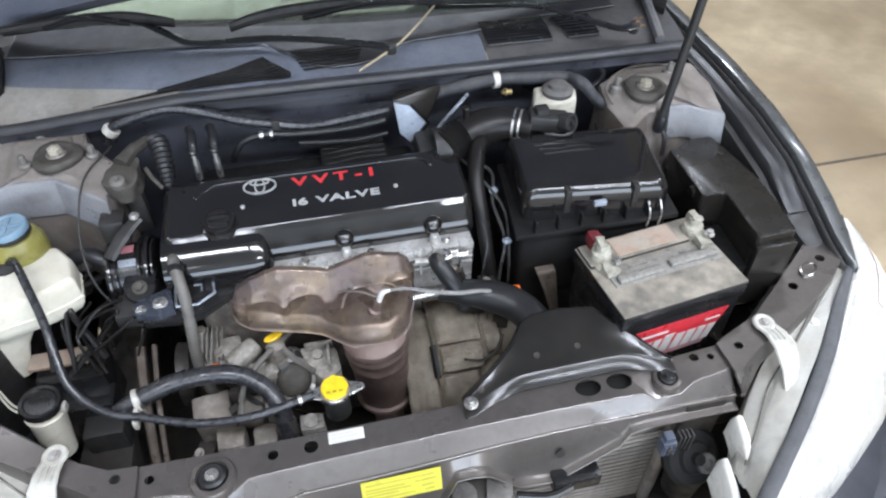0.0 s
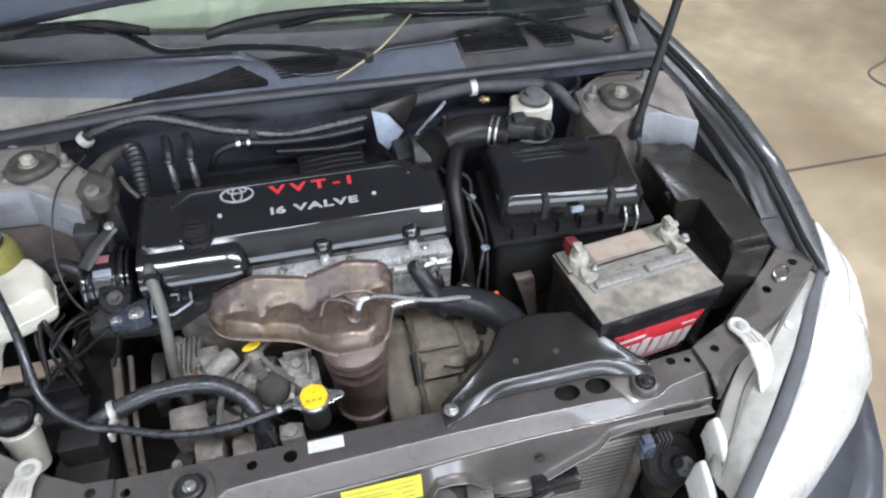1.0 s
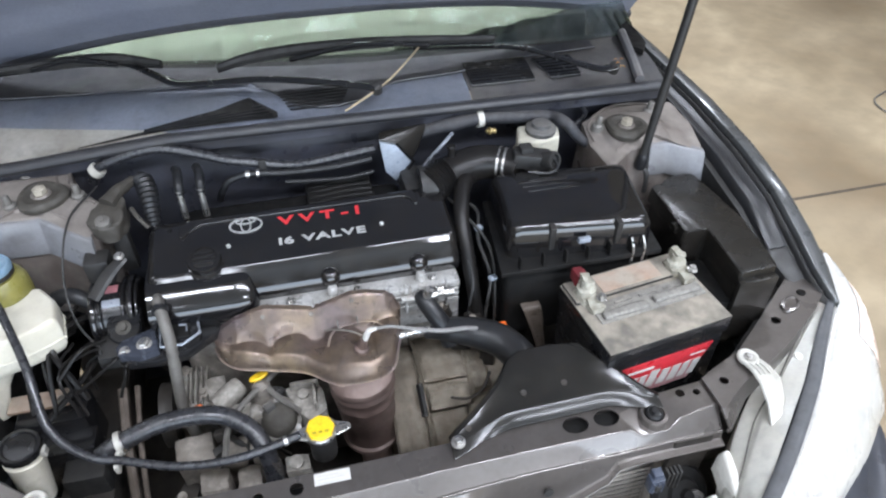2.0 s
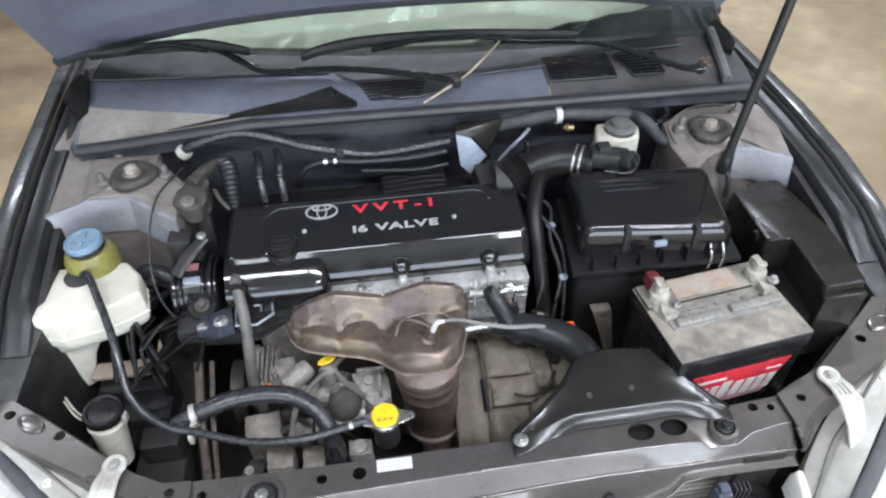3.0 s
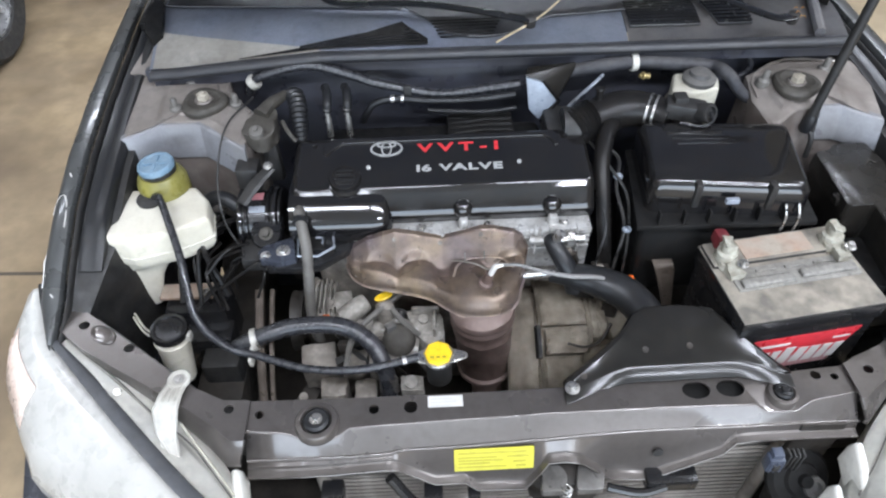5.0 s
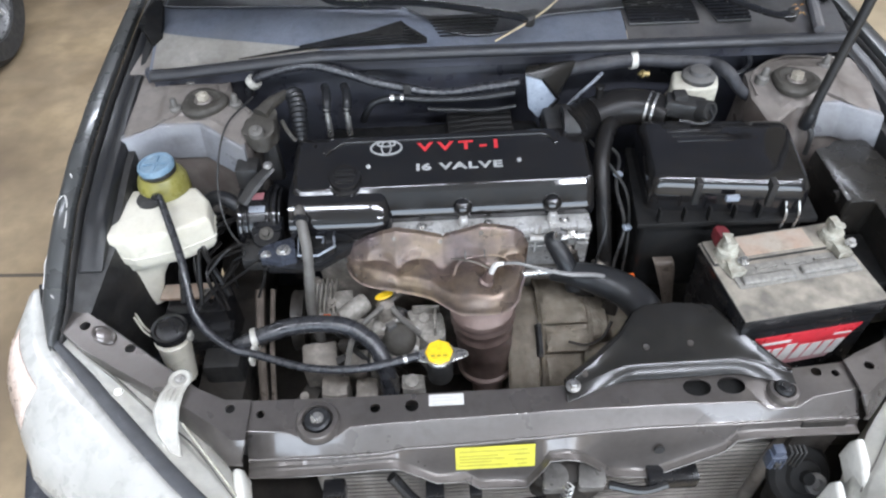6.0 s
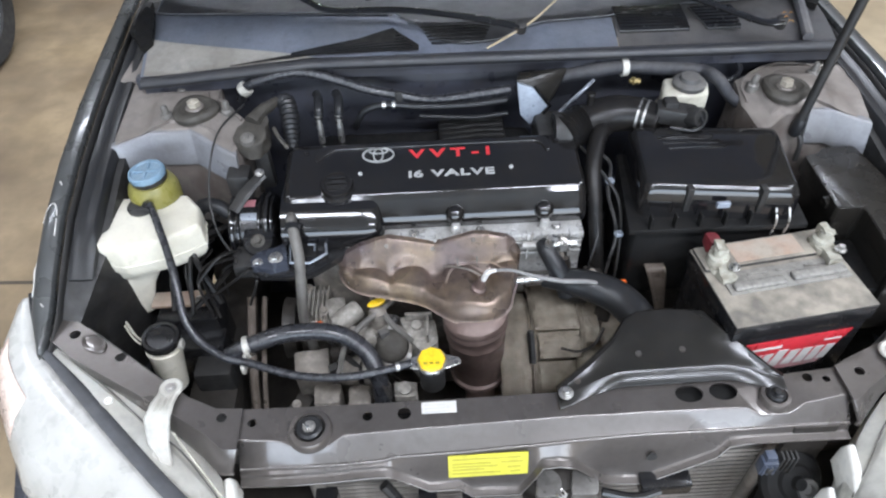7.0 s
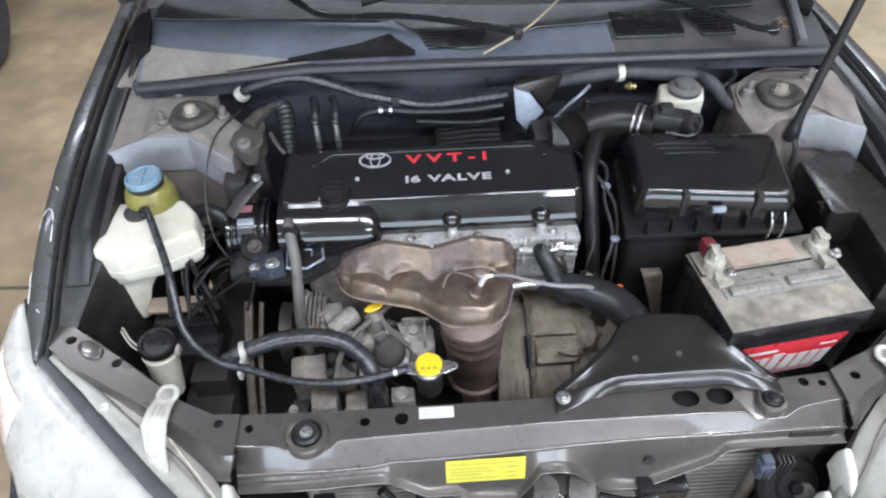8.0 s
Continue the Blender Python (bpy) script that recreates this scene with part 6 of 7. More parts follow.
hose("radiator_hose", "thick grey upper radiator hose with a clamp", [(-0.5, 0.155, 0.715), (-0.465, 0.165, 0.727), (-0.4, 0.18, 0.737), (-0.32, 0.176, 0.737), (-0.27, 0.15, 0.72), (-0.248, 0.115, 0.69), (-0.245, 0.1, 0.64)], 0.015, "hose_grey", ((0.17, 0.004),))
hose("overflow_hose", "thin black coolant overflow hose to the radiator cap", [(-0.655, 0.392, 0.856), (-0.634, 0.37, 0.872), (-0.61, 0.323, 0.868), (-0.58, 0.254, 0.84), (-0.562, 0.19, 0.79), (-0.549, 0.17, 0.77), (-0.533, 0.155, 0.757), (-0.496, 0.133, 0.744), (-0.458, 0.124, 0.738), (-0.37, 0.095, 0.735), (-0.28, 0.085, 0.742), (-0.19, 0.1, 0.747)], 0.0066, "hose_grey", ((0.98, 0.003),))
clip = thing("hose_clip", "pale plastic clip holding two hoses together", "clip", (-0.468, 0.13, 0.72))
part("band", join(lathe([(0.0164, -0.004), (0.019, -0.004), (0.019, 0.004), (0.0164, 0.004)], (-0.468, 0.164, 0.727), (1, 0.2, 0.1), 20), box(-0.472, -0.464, 0.118, 0.148, 0.712, 0.732, 0.003)), "white_part", clip)

rcap = thing("radiator_filler", "black radiator filler neck with a yellow pressure cap", "radiator filler", (-0.158, 0.1, 0.68))
part("neck", lathe([(0.021, -0.06), (0.021, -0.02), (0.018, -0.015), (0.018, 0.0)], (-0.158, 0.103, 0.745), (0, 0, 1), 24), "matt_black", rcap)
part("flange", join(lathe([(0.018, -0.008), (0.0235, -0.007), (0.0255, -0.002), (0.0255, 0.001), (0.024, 0.003), (0.0215, 0.0035)], (-0.158, 0.103, 0.745), (0, 0, 1), 32), bev(prism(rounded([(-0.206, 0.098), (-0.18, 0.088), (-0.136, 0.088), (-0.11, 0.098), (-0.112, 0.108), (-0.136, 0.116), (-0.18, 0.116), (-0.204, 0.108)], 0.006, 3), 0.742, 0.7455), 0.001, 1)), "steel", rcap, "bright steel cap flange with ears")
part("cap_top", lathe([(0.0225, 0.002), (0.0225, 0.008), (0.0212, 0.0098), (0.0095, 0.0102)], (-0.158, 0.103, 0.745), (0, 0, 1), 8), "yellow", rcap, "yellow cap top")
for k in range(3):
    part("print_line", box(-0.171 + k * 0.0095, -0.1645 + k * 0.0095, 0.091, 0.0955, 0.7535, 0.7552), "label_ink", rcap)

# radiator, condenser and parts in front
rad = thing("condenser", "dark finned condenser in front of the radiator", "condenser", (0.0, 0.0, 0.32))
# Near-black slab keeps the gaps between the fins dark.
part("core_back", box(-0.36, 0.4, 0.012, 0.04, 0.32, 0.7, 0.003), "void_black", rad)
part("side_tank", lathe([(0.012, 0), (0.012, 0.36)], (0.405, 0.0, 0.33)), "fin", rad)
part("side_tank", lathe([(0.012, 0), (0.012, 0.36)], (-0.365, 0.0, 0.33)), "fin", rad)
fin_me = None
for k in range(24):
    z = 0.335 + k * 0.0155
    if fin_me is None:
        f = part("fin", box(-0.36, 0.4, 0.0065, 0.012, z, z + 0.0035, 0.0008, 1), "fin", rad)
        fin_me, z_first = f.data, z
    else:
        f = new("fin", fin_me)
        f.parent = rad
        f.location = (0, 0, z - z_first)
latch = thing("bonnet_latch", "greasy steel bonnet latch behind the support's cut-out", "latch", (0.04, -0.05, 0.56))
part("plate", bev(prism([(-0.02, -0.03), (0.1, -0.03), (0.1, -0.055), (0.07, -0.075), (0.01, -0.075), (-0.02, -0.055)], 0.56, 0.64), 0.006), "deep", latch)
for x, w, turn in ((0.012, 0.022, 0.35), (0.068, 0.024, -0.3)):
    part("pawl", bev(prism(rounded([(x - w, -0.088), (x + w * 0.8, -0.088), (x + w, -0.06), (x + w * 0.5, -0.045), (x - w * 0.6, -0.045)], 0.008, 3), 0.632, lambda px_, py_, x=x, t=turn: 0.65 + 0.25 * t * (px_ - x)), 0.004, 2), "pawl_steel", latch, "worn grey latch pawl")
part("spring", tube([(0.03 + 0.008 * math.cos(k * 1.3), -0.085 + 0.008 * math.sin(k * 1.3), 0.6 + k * 0.003) for k in range(20)], 0.0015, 5, 2), "steel", latch)
horn = thing("horn", "dark disc horn with a blue-grey connector", "horn", (0.42, -0.03, 0.5))
part("disc", lathe([(0.04, -0.012), (0.052, -0.006), (0.053, 0.004), (0.046, 0.012), (0.03, 0.014), (0.026, 0.02), (0.012, 0.022), (0.01, 0.03)], (0.412, -0.055, 0.592), (0.1, -0.7, 0.7), 32), "void_black", horn)
part("hub", lathe([(0.018, 0), (0.017, 0.008), (0.01, 0.009), (0.008, 0.004)], (0.428, -0.075, 0.597), (0.1, -0.7, 0.7), 18), "dust_cap", horn)
for k in range(4):
    part("plug_fin", box(0.363 + 0.007 * k, 0.367 + 0.007 * k, -0.07, -0.055, 0.655 - 0.004 * k, 0.692, 0.001, 1), "matt_black", horn)
plugc = part("connector", join(box(0.333, 0.357, -0.075, -0.057, 0.655, 0.688, 0.003), box(0.337, 0.353, -0.071, -0.056, 0.686, 0.699, 0.002)), "plug", horn, "blue-grey wiring connector")
for x in (0.337, 0.345, 0.353):
    part("connector_rib", box(x - 0.0015, x + 0.0015, -0.0775, -0.0745, 0.658, 0.684, 0.0007, 1), "plug", plugc)
part("connector_latch", box(0.34, 0.35, -0.079, -0.074, 0.664, 0.678, 0.001, 1), "matt_black", plugc)
part("bracket", box(0.39, 0.46, -0.03, -0.02, 0.58, 0.71, 0.003), "deep", horn)
part("horn_trumpet", lathe([(0.03, 0.0), (0.034, -0.05), (0.03, -0.1)], (0.435, -0.04, 0.54)), "matt_black", horn)
for x0, x1, z in ((-0.35, -0.315, 0.62), (0.16, 0.24, 0.62), (-0.19, -0.16, 0.6), (-0.12, -0.1, 0.6)):
    c = thing("grille_clip", "dark plastic clip below the radiator support", "clip", (x0, -0.06, z))
    part("clip_body", box(x0, x1, -0.075, -0.045, z - 0.02, z + 0.012, 0.004), "satin_black", c)
sh = thing("grille_shroud", "black plastic shroud behind the grille", "shroud", (0.0, -0.1, 0.4))
part("shroud", join(tube([(0.1, -0.07, 0.615), (0.15, -0.08, 0.612), (0.19, -0.075, 0.62)], 0.007, 8), tube([(-0.24, -0.06, 0.66), (-0.19, -0.085, 0.6), (-0.1, -0.09, 0.595), (0.0, -0.085, 0.6)], 0.009, 8), box(-0.42, 0.44, -0.06, -0.045, 0.32, 0.4, 0.006)), "satin_black", sh)

# air inlet on the support and its duct
inlet = thing("air_inlet", "black plastic air inlet scoop bolted to the radiator support", "air inlet", (0.22, 0.08, 0.742))
rows = []
for x, yf, yr, zl, zr in ((0.034, 0.02, 0.042, 0.748, 0.75), (0.05, 0.025, 0.056, 0.75, 0.754), (0.085, 0.04, 0.079, 0.753, 0.762), (0.112, 0.047, 0.098, 0.761, 0.772), (0.13, 0.05, 0.112, 0.765, 0.778), (0.155, 0.051, 0.142, 0.766, 0.787), (0.178, 0.051, 0.154, 0.766, 0.79), (0.23, 0.052, 0.155, 0.766, 0.791), (0.282, 0.053, 0.148, 0.766, 0.79), (0.303, 0.053, 0.118, 0.765, 0.786), (0.335, 0.046, 0.086, 0.76, 0.775), (0.365, 0.036, 0.062, 0.752, 0.76), (0.385, 0.032, 0.05, 0.748, 0.752)):
    rows.append([Vector((x, y, z)) for y, z in ((yf - 0.013, 0.742), (yf - 0.0145, max(0.743, zl - 0.019)), (yf - 0.015, max(0.7442, zl - 0.0165)), (yf - 0.013, max(0.7452, zl - 0.014)), (yf + 0.001, zl - 0.001), (yf + 0.004, zl), (yf + 0.008, zl + 0.0005), (yf * 0.5 + yr * 0.5, zl * 0.45 + zr * 0.55), (yr - 0.014, zr), (yr - 0.006, zr - 0.0005), (yr, zr - 0.006), (yr + 0.004, 0.742))])
part("scoop", loft(rows), "scoop", inlet, "", 28)

for x, y in ((0.066, 0.046), (0.165, 0.078), (0.235, 0.082)):
    part("dimple", lathe([(0.005, 0), (0.005, 0.0015), (0.003, 0.0008)], (x, y, 0.755 if x < 0.1 else 0.773), (0, -0.4, 1), 12), "deep", inlet)
part("bolt", bolt((0.044, 0.024, 0.757), 0.0075, 0.01), "steel", inlet)
hose("inlet_duct", "thick black rubber duct behind the air inlet", [(0.045, 0.268, 0.735), (0.085, 0.258, 0.745), (0.13, 0.242, 0.745), (0.175, 0.212, 0.74), (0.2, 0.165, 0.73), (0.205, 0.14, 0.69)], [0.009, 0.022, 0.028, 0.03, 0.03, 0.03], "rubber", (), 18)
hose("coolant_stub", "black coolant hose stub with a spring clamp", [(0.046, 0.31, 0.792), (0.052, 0.294, 0.79), (0.066, 0.276, 0.772), (0.08, 0.262, 0.748), (0.09, 0.25, 0.72)], [0.0125, 0.0155, 0.017, 0.0175, 0.018], "rubber", ((0.4, 0.004), (0.5, 0.003)), 16)

# ---- battery ----
bat = thing("battery", "dusty black car battery with a red label and corroded terminals", "battery", (0.43, 0.17, 0.6))
BY = math.atan2(0.033, 0.241)
BM = Matrix.Translation((0.4175, 0.186, 0.0)) @ Matrix.Rotation(BY, 4, "Z")


def bput(name, bm, mat, label="", parent=None):
    bmesh.ops.transform(bm, matrix=BM, verts=bm.verts[:])
    return part(name, bm, mat, parent or bat, label)


bput("case", box(-0.117, 0.117, -0.083, 0.083, 0.6, 0.79, 0.006), "satin_black", "black plastic battery case")
lid = bput("lid", box(-0.12, 0.12, -0.086, 0.086, 0.779, 0.8135, 0.004), "satin_black", "black battery lid")
bput("dusty_top", box(-0.1195, 0.1195, -0.0855, 0.0855, 0.811, 0.8155, 0.002), "bat_top", "dust-covered grey lid top", lid)
bput("lid_step", box(-0.117, 0.117, 0.03, 0.083, 0.812, 0.822, 0.004), "bat_top")
bput("vent_strip", box(-0.098, 0.112, -0.024, 0.022, 0.813, 0.8185, 0.004), "bat_vent", "raised grey vent cover strip", lid)
for x0, x1, y0 in ((-0.09, -0.002, -0.021), (0.012, 0.106, -0.017)):
    bput("vent_cap", box(x0, x1, y0, y0 + 0.017, 0.817, 0.826, 0.005, 3), "bat_vent", "worn grey vent cap", lid)
for k in range(3):
    bput("strip_ridge", box(-0.055 + 0.05 * k, -0.02 + 0.05 * k, 0.008, 0.013, 0.818, 0.8215, 0.0015), "bat_vent", "", lid)
bput("top_label", box(-0.06, 0.06, 0.036, 0.078, 0.8215, 0.823), "bat_faded", "faded reddish top label", lid)
def crust(x0, x1, y0, y1, z0, z1):
    """A lumpy, corroded block."""
    bm = box(x0, x1, y0, y1, z0, z1)
    bmesh.ops.subdivide_edges(bm, edges=bm.edges[:], cuts=3, use_grid_fill=True)
    return wob(bm, 0.0055, 95, x0)


for x, y in ((-0.092, 0.045), (0.095, 0.048)):
    t = bput("terminal", join(lathe([(0.018, 0), (0.017, 0.018), (0.011, 0.02), (0.01, 0.032)], (x, y, 0.82), (0, 0, 1), 18), crust(x - 0.011, x + 0.011, y - 0.045, y - 0.004, 0.817, 0.831), crust(x - 0.007, x + 0.008, y - 0.01, y + 0.016, 0.828, 0.857), crust(x - 0.016, x - 0.002, y - 0.022, y + 0.012, 0.817, 0.827)), "corroded", "white corroded lead terminal clamp")
    bput("bolt", bolt((x + 0.012, y - 0.03, 0.836), 0.006, 0.008), "steel", "", t)
bput("terminal_cover", wob(box(-0.1, -0.075, 0.062, 0.09, 0.822, 0.848, 0.008), 0.003, 60), "red_cap", "dull red terminal cover")


def on_case(x, z, o):
    return Vector((x, -0.083 - o, z))


lab = bput("front_label", loft([[on_case(x, z, o) for x, o in ((xa, 0.0005), (xa, 0.002), (xb, 0.002), (xb, 0.0005))] for xa, xb, z in ((-0.1, 0.065, 0.675), (-0.085, 0.098, 0.76))]), "red_label", "red battery label with white print")
bput("label_foot", loft([[on_case(x, z, o) for x, o in ((xa, 0.0018), (xa, 0.0023), (xb, 0.0023), (xb, 0.0018))] for xa, xb, z in ((-0.1, 0.065, 0.675), (-0.0947, 0.0768, 0.705))]), "label_pale", "worn paler foot of the label", lab)
for xa, xb, z0, z1, sk in ((-0.08, -0.055, 0.686, 0.724, 0.008), (-0.05, -0.035, 0.686, 0.724, 0.008), (-0.03, -0.012, 0.686, 0.73, 0.009), (-0.005, 0.012, 0.686, 0.724, 0.008), (0.017, 0.034, 0.686, 0.724, 0.008), (0.039, 0.054, 0.686, 0.724, 0.008), (0.059, 0.074, 0.686, 0.724, 0.008), (-0.078, -0.02, 0.738, 0.744, 0.001), (0.055, 0.085, 0.738, 0.742, 0.001)):
    bput("print_bar", loft([[on_case(x, z, o) for x, o in ((xa + s, 0.0018), (xa + s, 0.0026), (xb + s, 0.0026), (xb + s, 0.0018))] for z, s in ((z0, 0), (z1, sk))]), "white_label", "white print bar", lab)
tray = thing("battery_tray", "black steel battery tray", "battery tray", (0.42, 0.18, 0.57))
part("tray", box(0.28, 0.57, 0.08, 0.29, 0.57, 0.598, 0.006), "matt_black", tray)
strap = thing("bracket_strap", "dusty taupe steel strap between duct and battery", "bracket", (0.3, 0.27, 0.45))
rows = []
for xa, xb, y, z in ((0.228, 0.264, 0.283, 0.754), (0.2295, 0.265, 0.274, 0.752), (0.232, 0.2665, 0.27, 0.745), (0.252, 0.276, 0.27, 0.685), (0.269, 0.2856, 0.27, 0.6286), (0.29, 0.305, 0.27, 0.45)):
    rows.append([Vector(p) for p in ((xa, y, z), (xa, y - 0.004, z), (xa + 0.004, y - 0.004, z), (xa + 0.006, y - 0.0015, z), (xb - 0.006, y - 0.0015, z), (xb - 0.004, y - 0.004, z), (xb, y - 0.004, z), (xb, y, z))])
part("strap", bev(loft(rows), 0.0008, 1), "brown_pipe", strap)
orange = thing("wiring_clip", "small orange plastic wiring clip", "clip", (0.19, 0.275, 0.7))
part("clip_body", box(0.18, 0.203, 0.266, 0.282, 0.703, 0.715, 0.003), "orange", orange)

# ---- air cleaner ----
air = thing("air_cleaner", "glossy black plastic air cleaner box with metal clips", "air cleaner", (0.34, 0.38, 0.65))
LID = [(0.2135, 0.318), (0.466, 0.293), (0.492, 0.47), (0.2255, 0.485)]
rows = []
for off, z, r in ((0.0065, 0.842, 0.02), (0.0055, 0.868, 0.02), (0.0035, 0.894, 0.018), (0.0, 0.9, 0.018), (-0.002, 0.9035, 0.018), (-0.0045, 0.9065, 0.016), (-0.0085, 0.909, 0.015), (-0.02, 0.9115, 0.012), (-0.06, 0.913, 0.008), (-0.08, 0.9132, 0.003)):
    lx, ly = 0.35, 0.392
    rows.append([Vector((x, y, z - 0.045 * max(0.0, x - 0.36) * (z - 0.842) / 0.07)) for x, y in rounded([(lx + (x - lx) * (1 + off / 0.135), ly + (y - ly) * (1 + off / 0.09)) for x, y in LID], r, 5)])
lid = part("lid", loft(rows), "gloss_black", air, "polished black lid", 60)
for k in range(3):
    part("ridge", box(0.262 + 0.006 * k, 0.362 + 0.006 * k, 0.4385 - k * 0.016, 0.4435 - k * 0.016, 0.9085, 0.9155 - 0.0004 * k, 0.0015, 2), "gloss_black", lid)
part("rim_flange", bev(prism([(0.186, 0.278), (0.49, 0.274), (0.508, 0.48), (0.21, 0.485)], 0.832, 0.843), 0.003), "void_black", air)
part("lower_box", bev(prism([(0.2, 0.292), (0.478, 0.288), (0.5, 0.47), (0.21, 0.475)], 0.66, 0.832), 0.014, 3), "void_black", air)
for x in (0.285, 0.405):
    part("notch_clip", box(x - 0.0055, x + 0.0055, 0.302 - 0.1 * (x - 0.285), 0.322 - 0.1 * (x - 0.285), 0.858, 0.9075, 0.002), "matt_black", air)
for x in (0.43, 0.452):
    part("clip_wire", tube([(x, 0.286, 0.873), (x + 0.003, 0.276, 0.85), (x + 0.003, 0.277, 0.82)], 0.002, 6), "steel", air, "bright wire clip")
for k in range(6):
    part("lid_rib", box(0.22 + k * 0.042, 0.224 + k * 0.042, 0.279, 0.292, 0.842, 0.868, 0.001, 1), "void_black", air)
part("rating_plate", box(0.327, 0.349, 0.2845, 0.2925, 0.879, 0.889, 0.0008, 1), "wedge", air, "small pale rating plate")

duct = thing("intake_hose", "black corrugated intake hose from the air cleaner", "hose", (0.2, 0.52, 0.88))
part("bellows", tube([(0.108, 0.497, 0.885), (0.122, 0.507, 0.888), (0.136, 0.515, 0.89), (0.15, 0.521, 0.892)], 0.0345, 22, 4, 1, 0.003), "gloss_hose", duct)
part("elbow", tube([(0.148, 0.52, 0.892), (0.175, 0.529, 0.896), (0.205, 0.534, 0.9), (0.235, 0.53, 0.902), (0.262, 0.518, 0.902), (0.285, 0.5, 0.9)], [0.0345, 0.0355, 0.035, 0.033, 0.031, 0.03], 24), "gloss_hose", duct)
for f, q in ((0.252, 0.523), (0.262, 0.517)):
    part("clamp_ring", lathe([(0.031, -0.002), (0.0335, -0.002), (0.0335, 0.002), (0.031, 0.002)], (f, q, 0.902), (0.85, -0.45, 0), 24), "steel", duct, "worn bright hose clamp")
part("nipple", lathe([(0.008, 0.0), (0.0075, 0.02), (0.009, 0.022), (0.008, 0.026)], (0.158, 0.53, 0.924), (0, 0.15, 1), 12), "gloss_hose", duct)
part("sensor_block", join(box(0.272, 0.345, 0.478, 0.515, 0.905, 0.937, 0.006, 2, Euler((0, 0.08, -0.25)).to_matrix().to_4x4()), lathe([(0.0175, -0.014), (0.0185, 0.012), (0.0165, 0.016), (0.012, 0.016), (0.011, 0.01)], (0.337, 0.478, 0.925), (0.45, -0.75, 0.4), 20), box(0.285, 0.31, 0.49, 0.515, 0.93, 0.948, 0.004)), "matt_black", duct, "black air flow sensor")
part("sensor_lead", tube([(0.345, 0.47, 0.93), (0.345, 0.452, 0.925), (0.325, 0.445, 0.92), (0.29, 0.46, 0.918)], 0.0028, 6), "rubber", duct)
hose("resonator_hose", "black hose running down between cover and air cleaner", [(0.19, 0.515, 0.885), (0.172, 0.487, 0.893), (0.158, 0.452, 0.882), (0.15, 0.415, 0.858), (0.15, 0.37, 0.815), (0.155, 0.33, 0.74), (0.16, 0.3, 0.65)], [0.016, 0.0165, 0.0155, 0.0145, 0.0135, 0.013, 0.013], "gloss_hose")
gw = thing("sensor_wires", "thin black wires with small clips between cover and air cleaner", "wiring", (0.16, 0.4, 0.8))
for k, pts in enumerate(([(0.15, 0.48, 0.87), (0.185, 0.44, 0.86), (0.172, 0.38, 0.84), (0.18, 0.32, 0.8), (0.165, 0.29, 0.74), (0.16, 0.28, 0.62)], [(0.135, 0.44, 0.85), (0.142, 0.38, 0.83), (0.15, 0.33, 0.79), (0.135, 0.3, 0.74), (0.13, 0.3, 0.64)], [(0.13, 0.5, 0.87), (0.16, 0.42, 0.865), (0.19, 0.36, 0.83), (0.185, 0.3, 0.75), (0.18, 0.29, 0.62)])):
    part("wire", tube(pts, (0.0032, 0.0024, 0.0028)[k], 6, 6), "matt_black", gw)
for x, y, z in ((0.178, 0.4, 0.85), (0.183, 0.315, 0.8)):
    part("clip", box(x - 0.008, x + 0.008, y - 0.006, y + 0.006, z - 0.004, z + 0.005, 0.002, 1, Euler((0.2, 0.3, 0.5)).to_matrix().to_4x4()), "wedge", gw, "small pale clip")
th_ = thing("throttle_body", "black throttle body and wiring behind the engine cover", "throttle body", (0.1, 0.55, 0.85))
part("body", join(box(0.06, 0.12, 0.5, 0.58, 0.82, 0.885, 0.01), lathe([(0.036, 0), (0.036, 0.03)], (0.09, 0.512, 0.882), (1, 0, 0), 20)), "matt_black", th_)
part("linkage", tube([(0.089, 0.56, 0.864), (0.106, 0.56, 0.888), (0.123, 0.56, 0.91), (0.15, 0.56, 0.94), (0.17, 0.575, 0.95)], 0.0035, 8), "mount", th_, "bent steel vacuum pipe")

bf = thing("brake_fluid_reservoir", "cream brake fluid reservoir with a dusty grey cap", "reservoir", (0.345, 0.565, 0.87))
part("tank", bev(prism([(0.295, 0.545), (0.33, 0.53), (0.382, 0.54), (0.392, 0.575), (0.37, 0.6), (0.31, 0.595)], 0.87, 0.935), 0.008, 3), "cream", bf)
part("cap", lathe([(0.03, 0.0), (0.031, 0.008), (0.027, 0.012), (0.02, 0.013), (0.018, 0.02), (0.01, 0.021)], (0.35, 0.565, 0.935), (0, 0, 1), 30), "dust_cap", bf, "dusty grey screw cap")
part("master_cylinder", lathe([(0.028, -0.06), (0.028, 0.08), (0.02, 0.09)], (0.345, 0.57, 0.85), (0, -1, 0), 18), "alu_dark", bf)

fz = thing("fuse_box", "long black fuse box with a stepped lid", "fuse box", (0.61, 0.31, 0.7))
LOOP = [(0.5456, 0.4393), (0.575, 0.444), (0.5875, 0.46), (0.6487, 0.4615), (0.668, 0.31), (0.6545, 0.1715), (0.58, 0.168), (0.5865, 0.2915), (0.5415, 0.2915)]


def fuse_ring(grow, z, r):
    mx, my = 0.608, 0.31
    return [Vector((x, y, z - 0.014 * (y - 0.3))) for x, y in rounded([(mx + (x - mx) * grow, my + (y - my) * (0.5 + 0.5 * grow)) for x, y in LOOP], r, 4)]


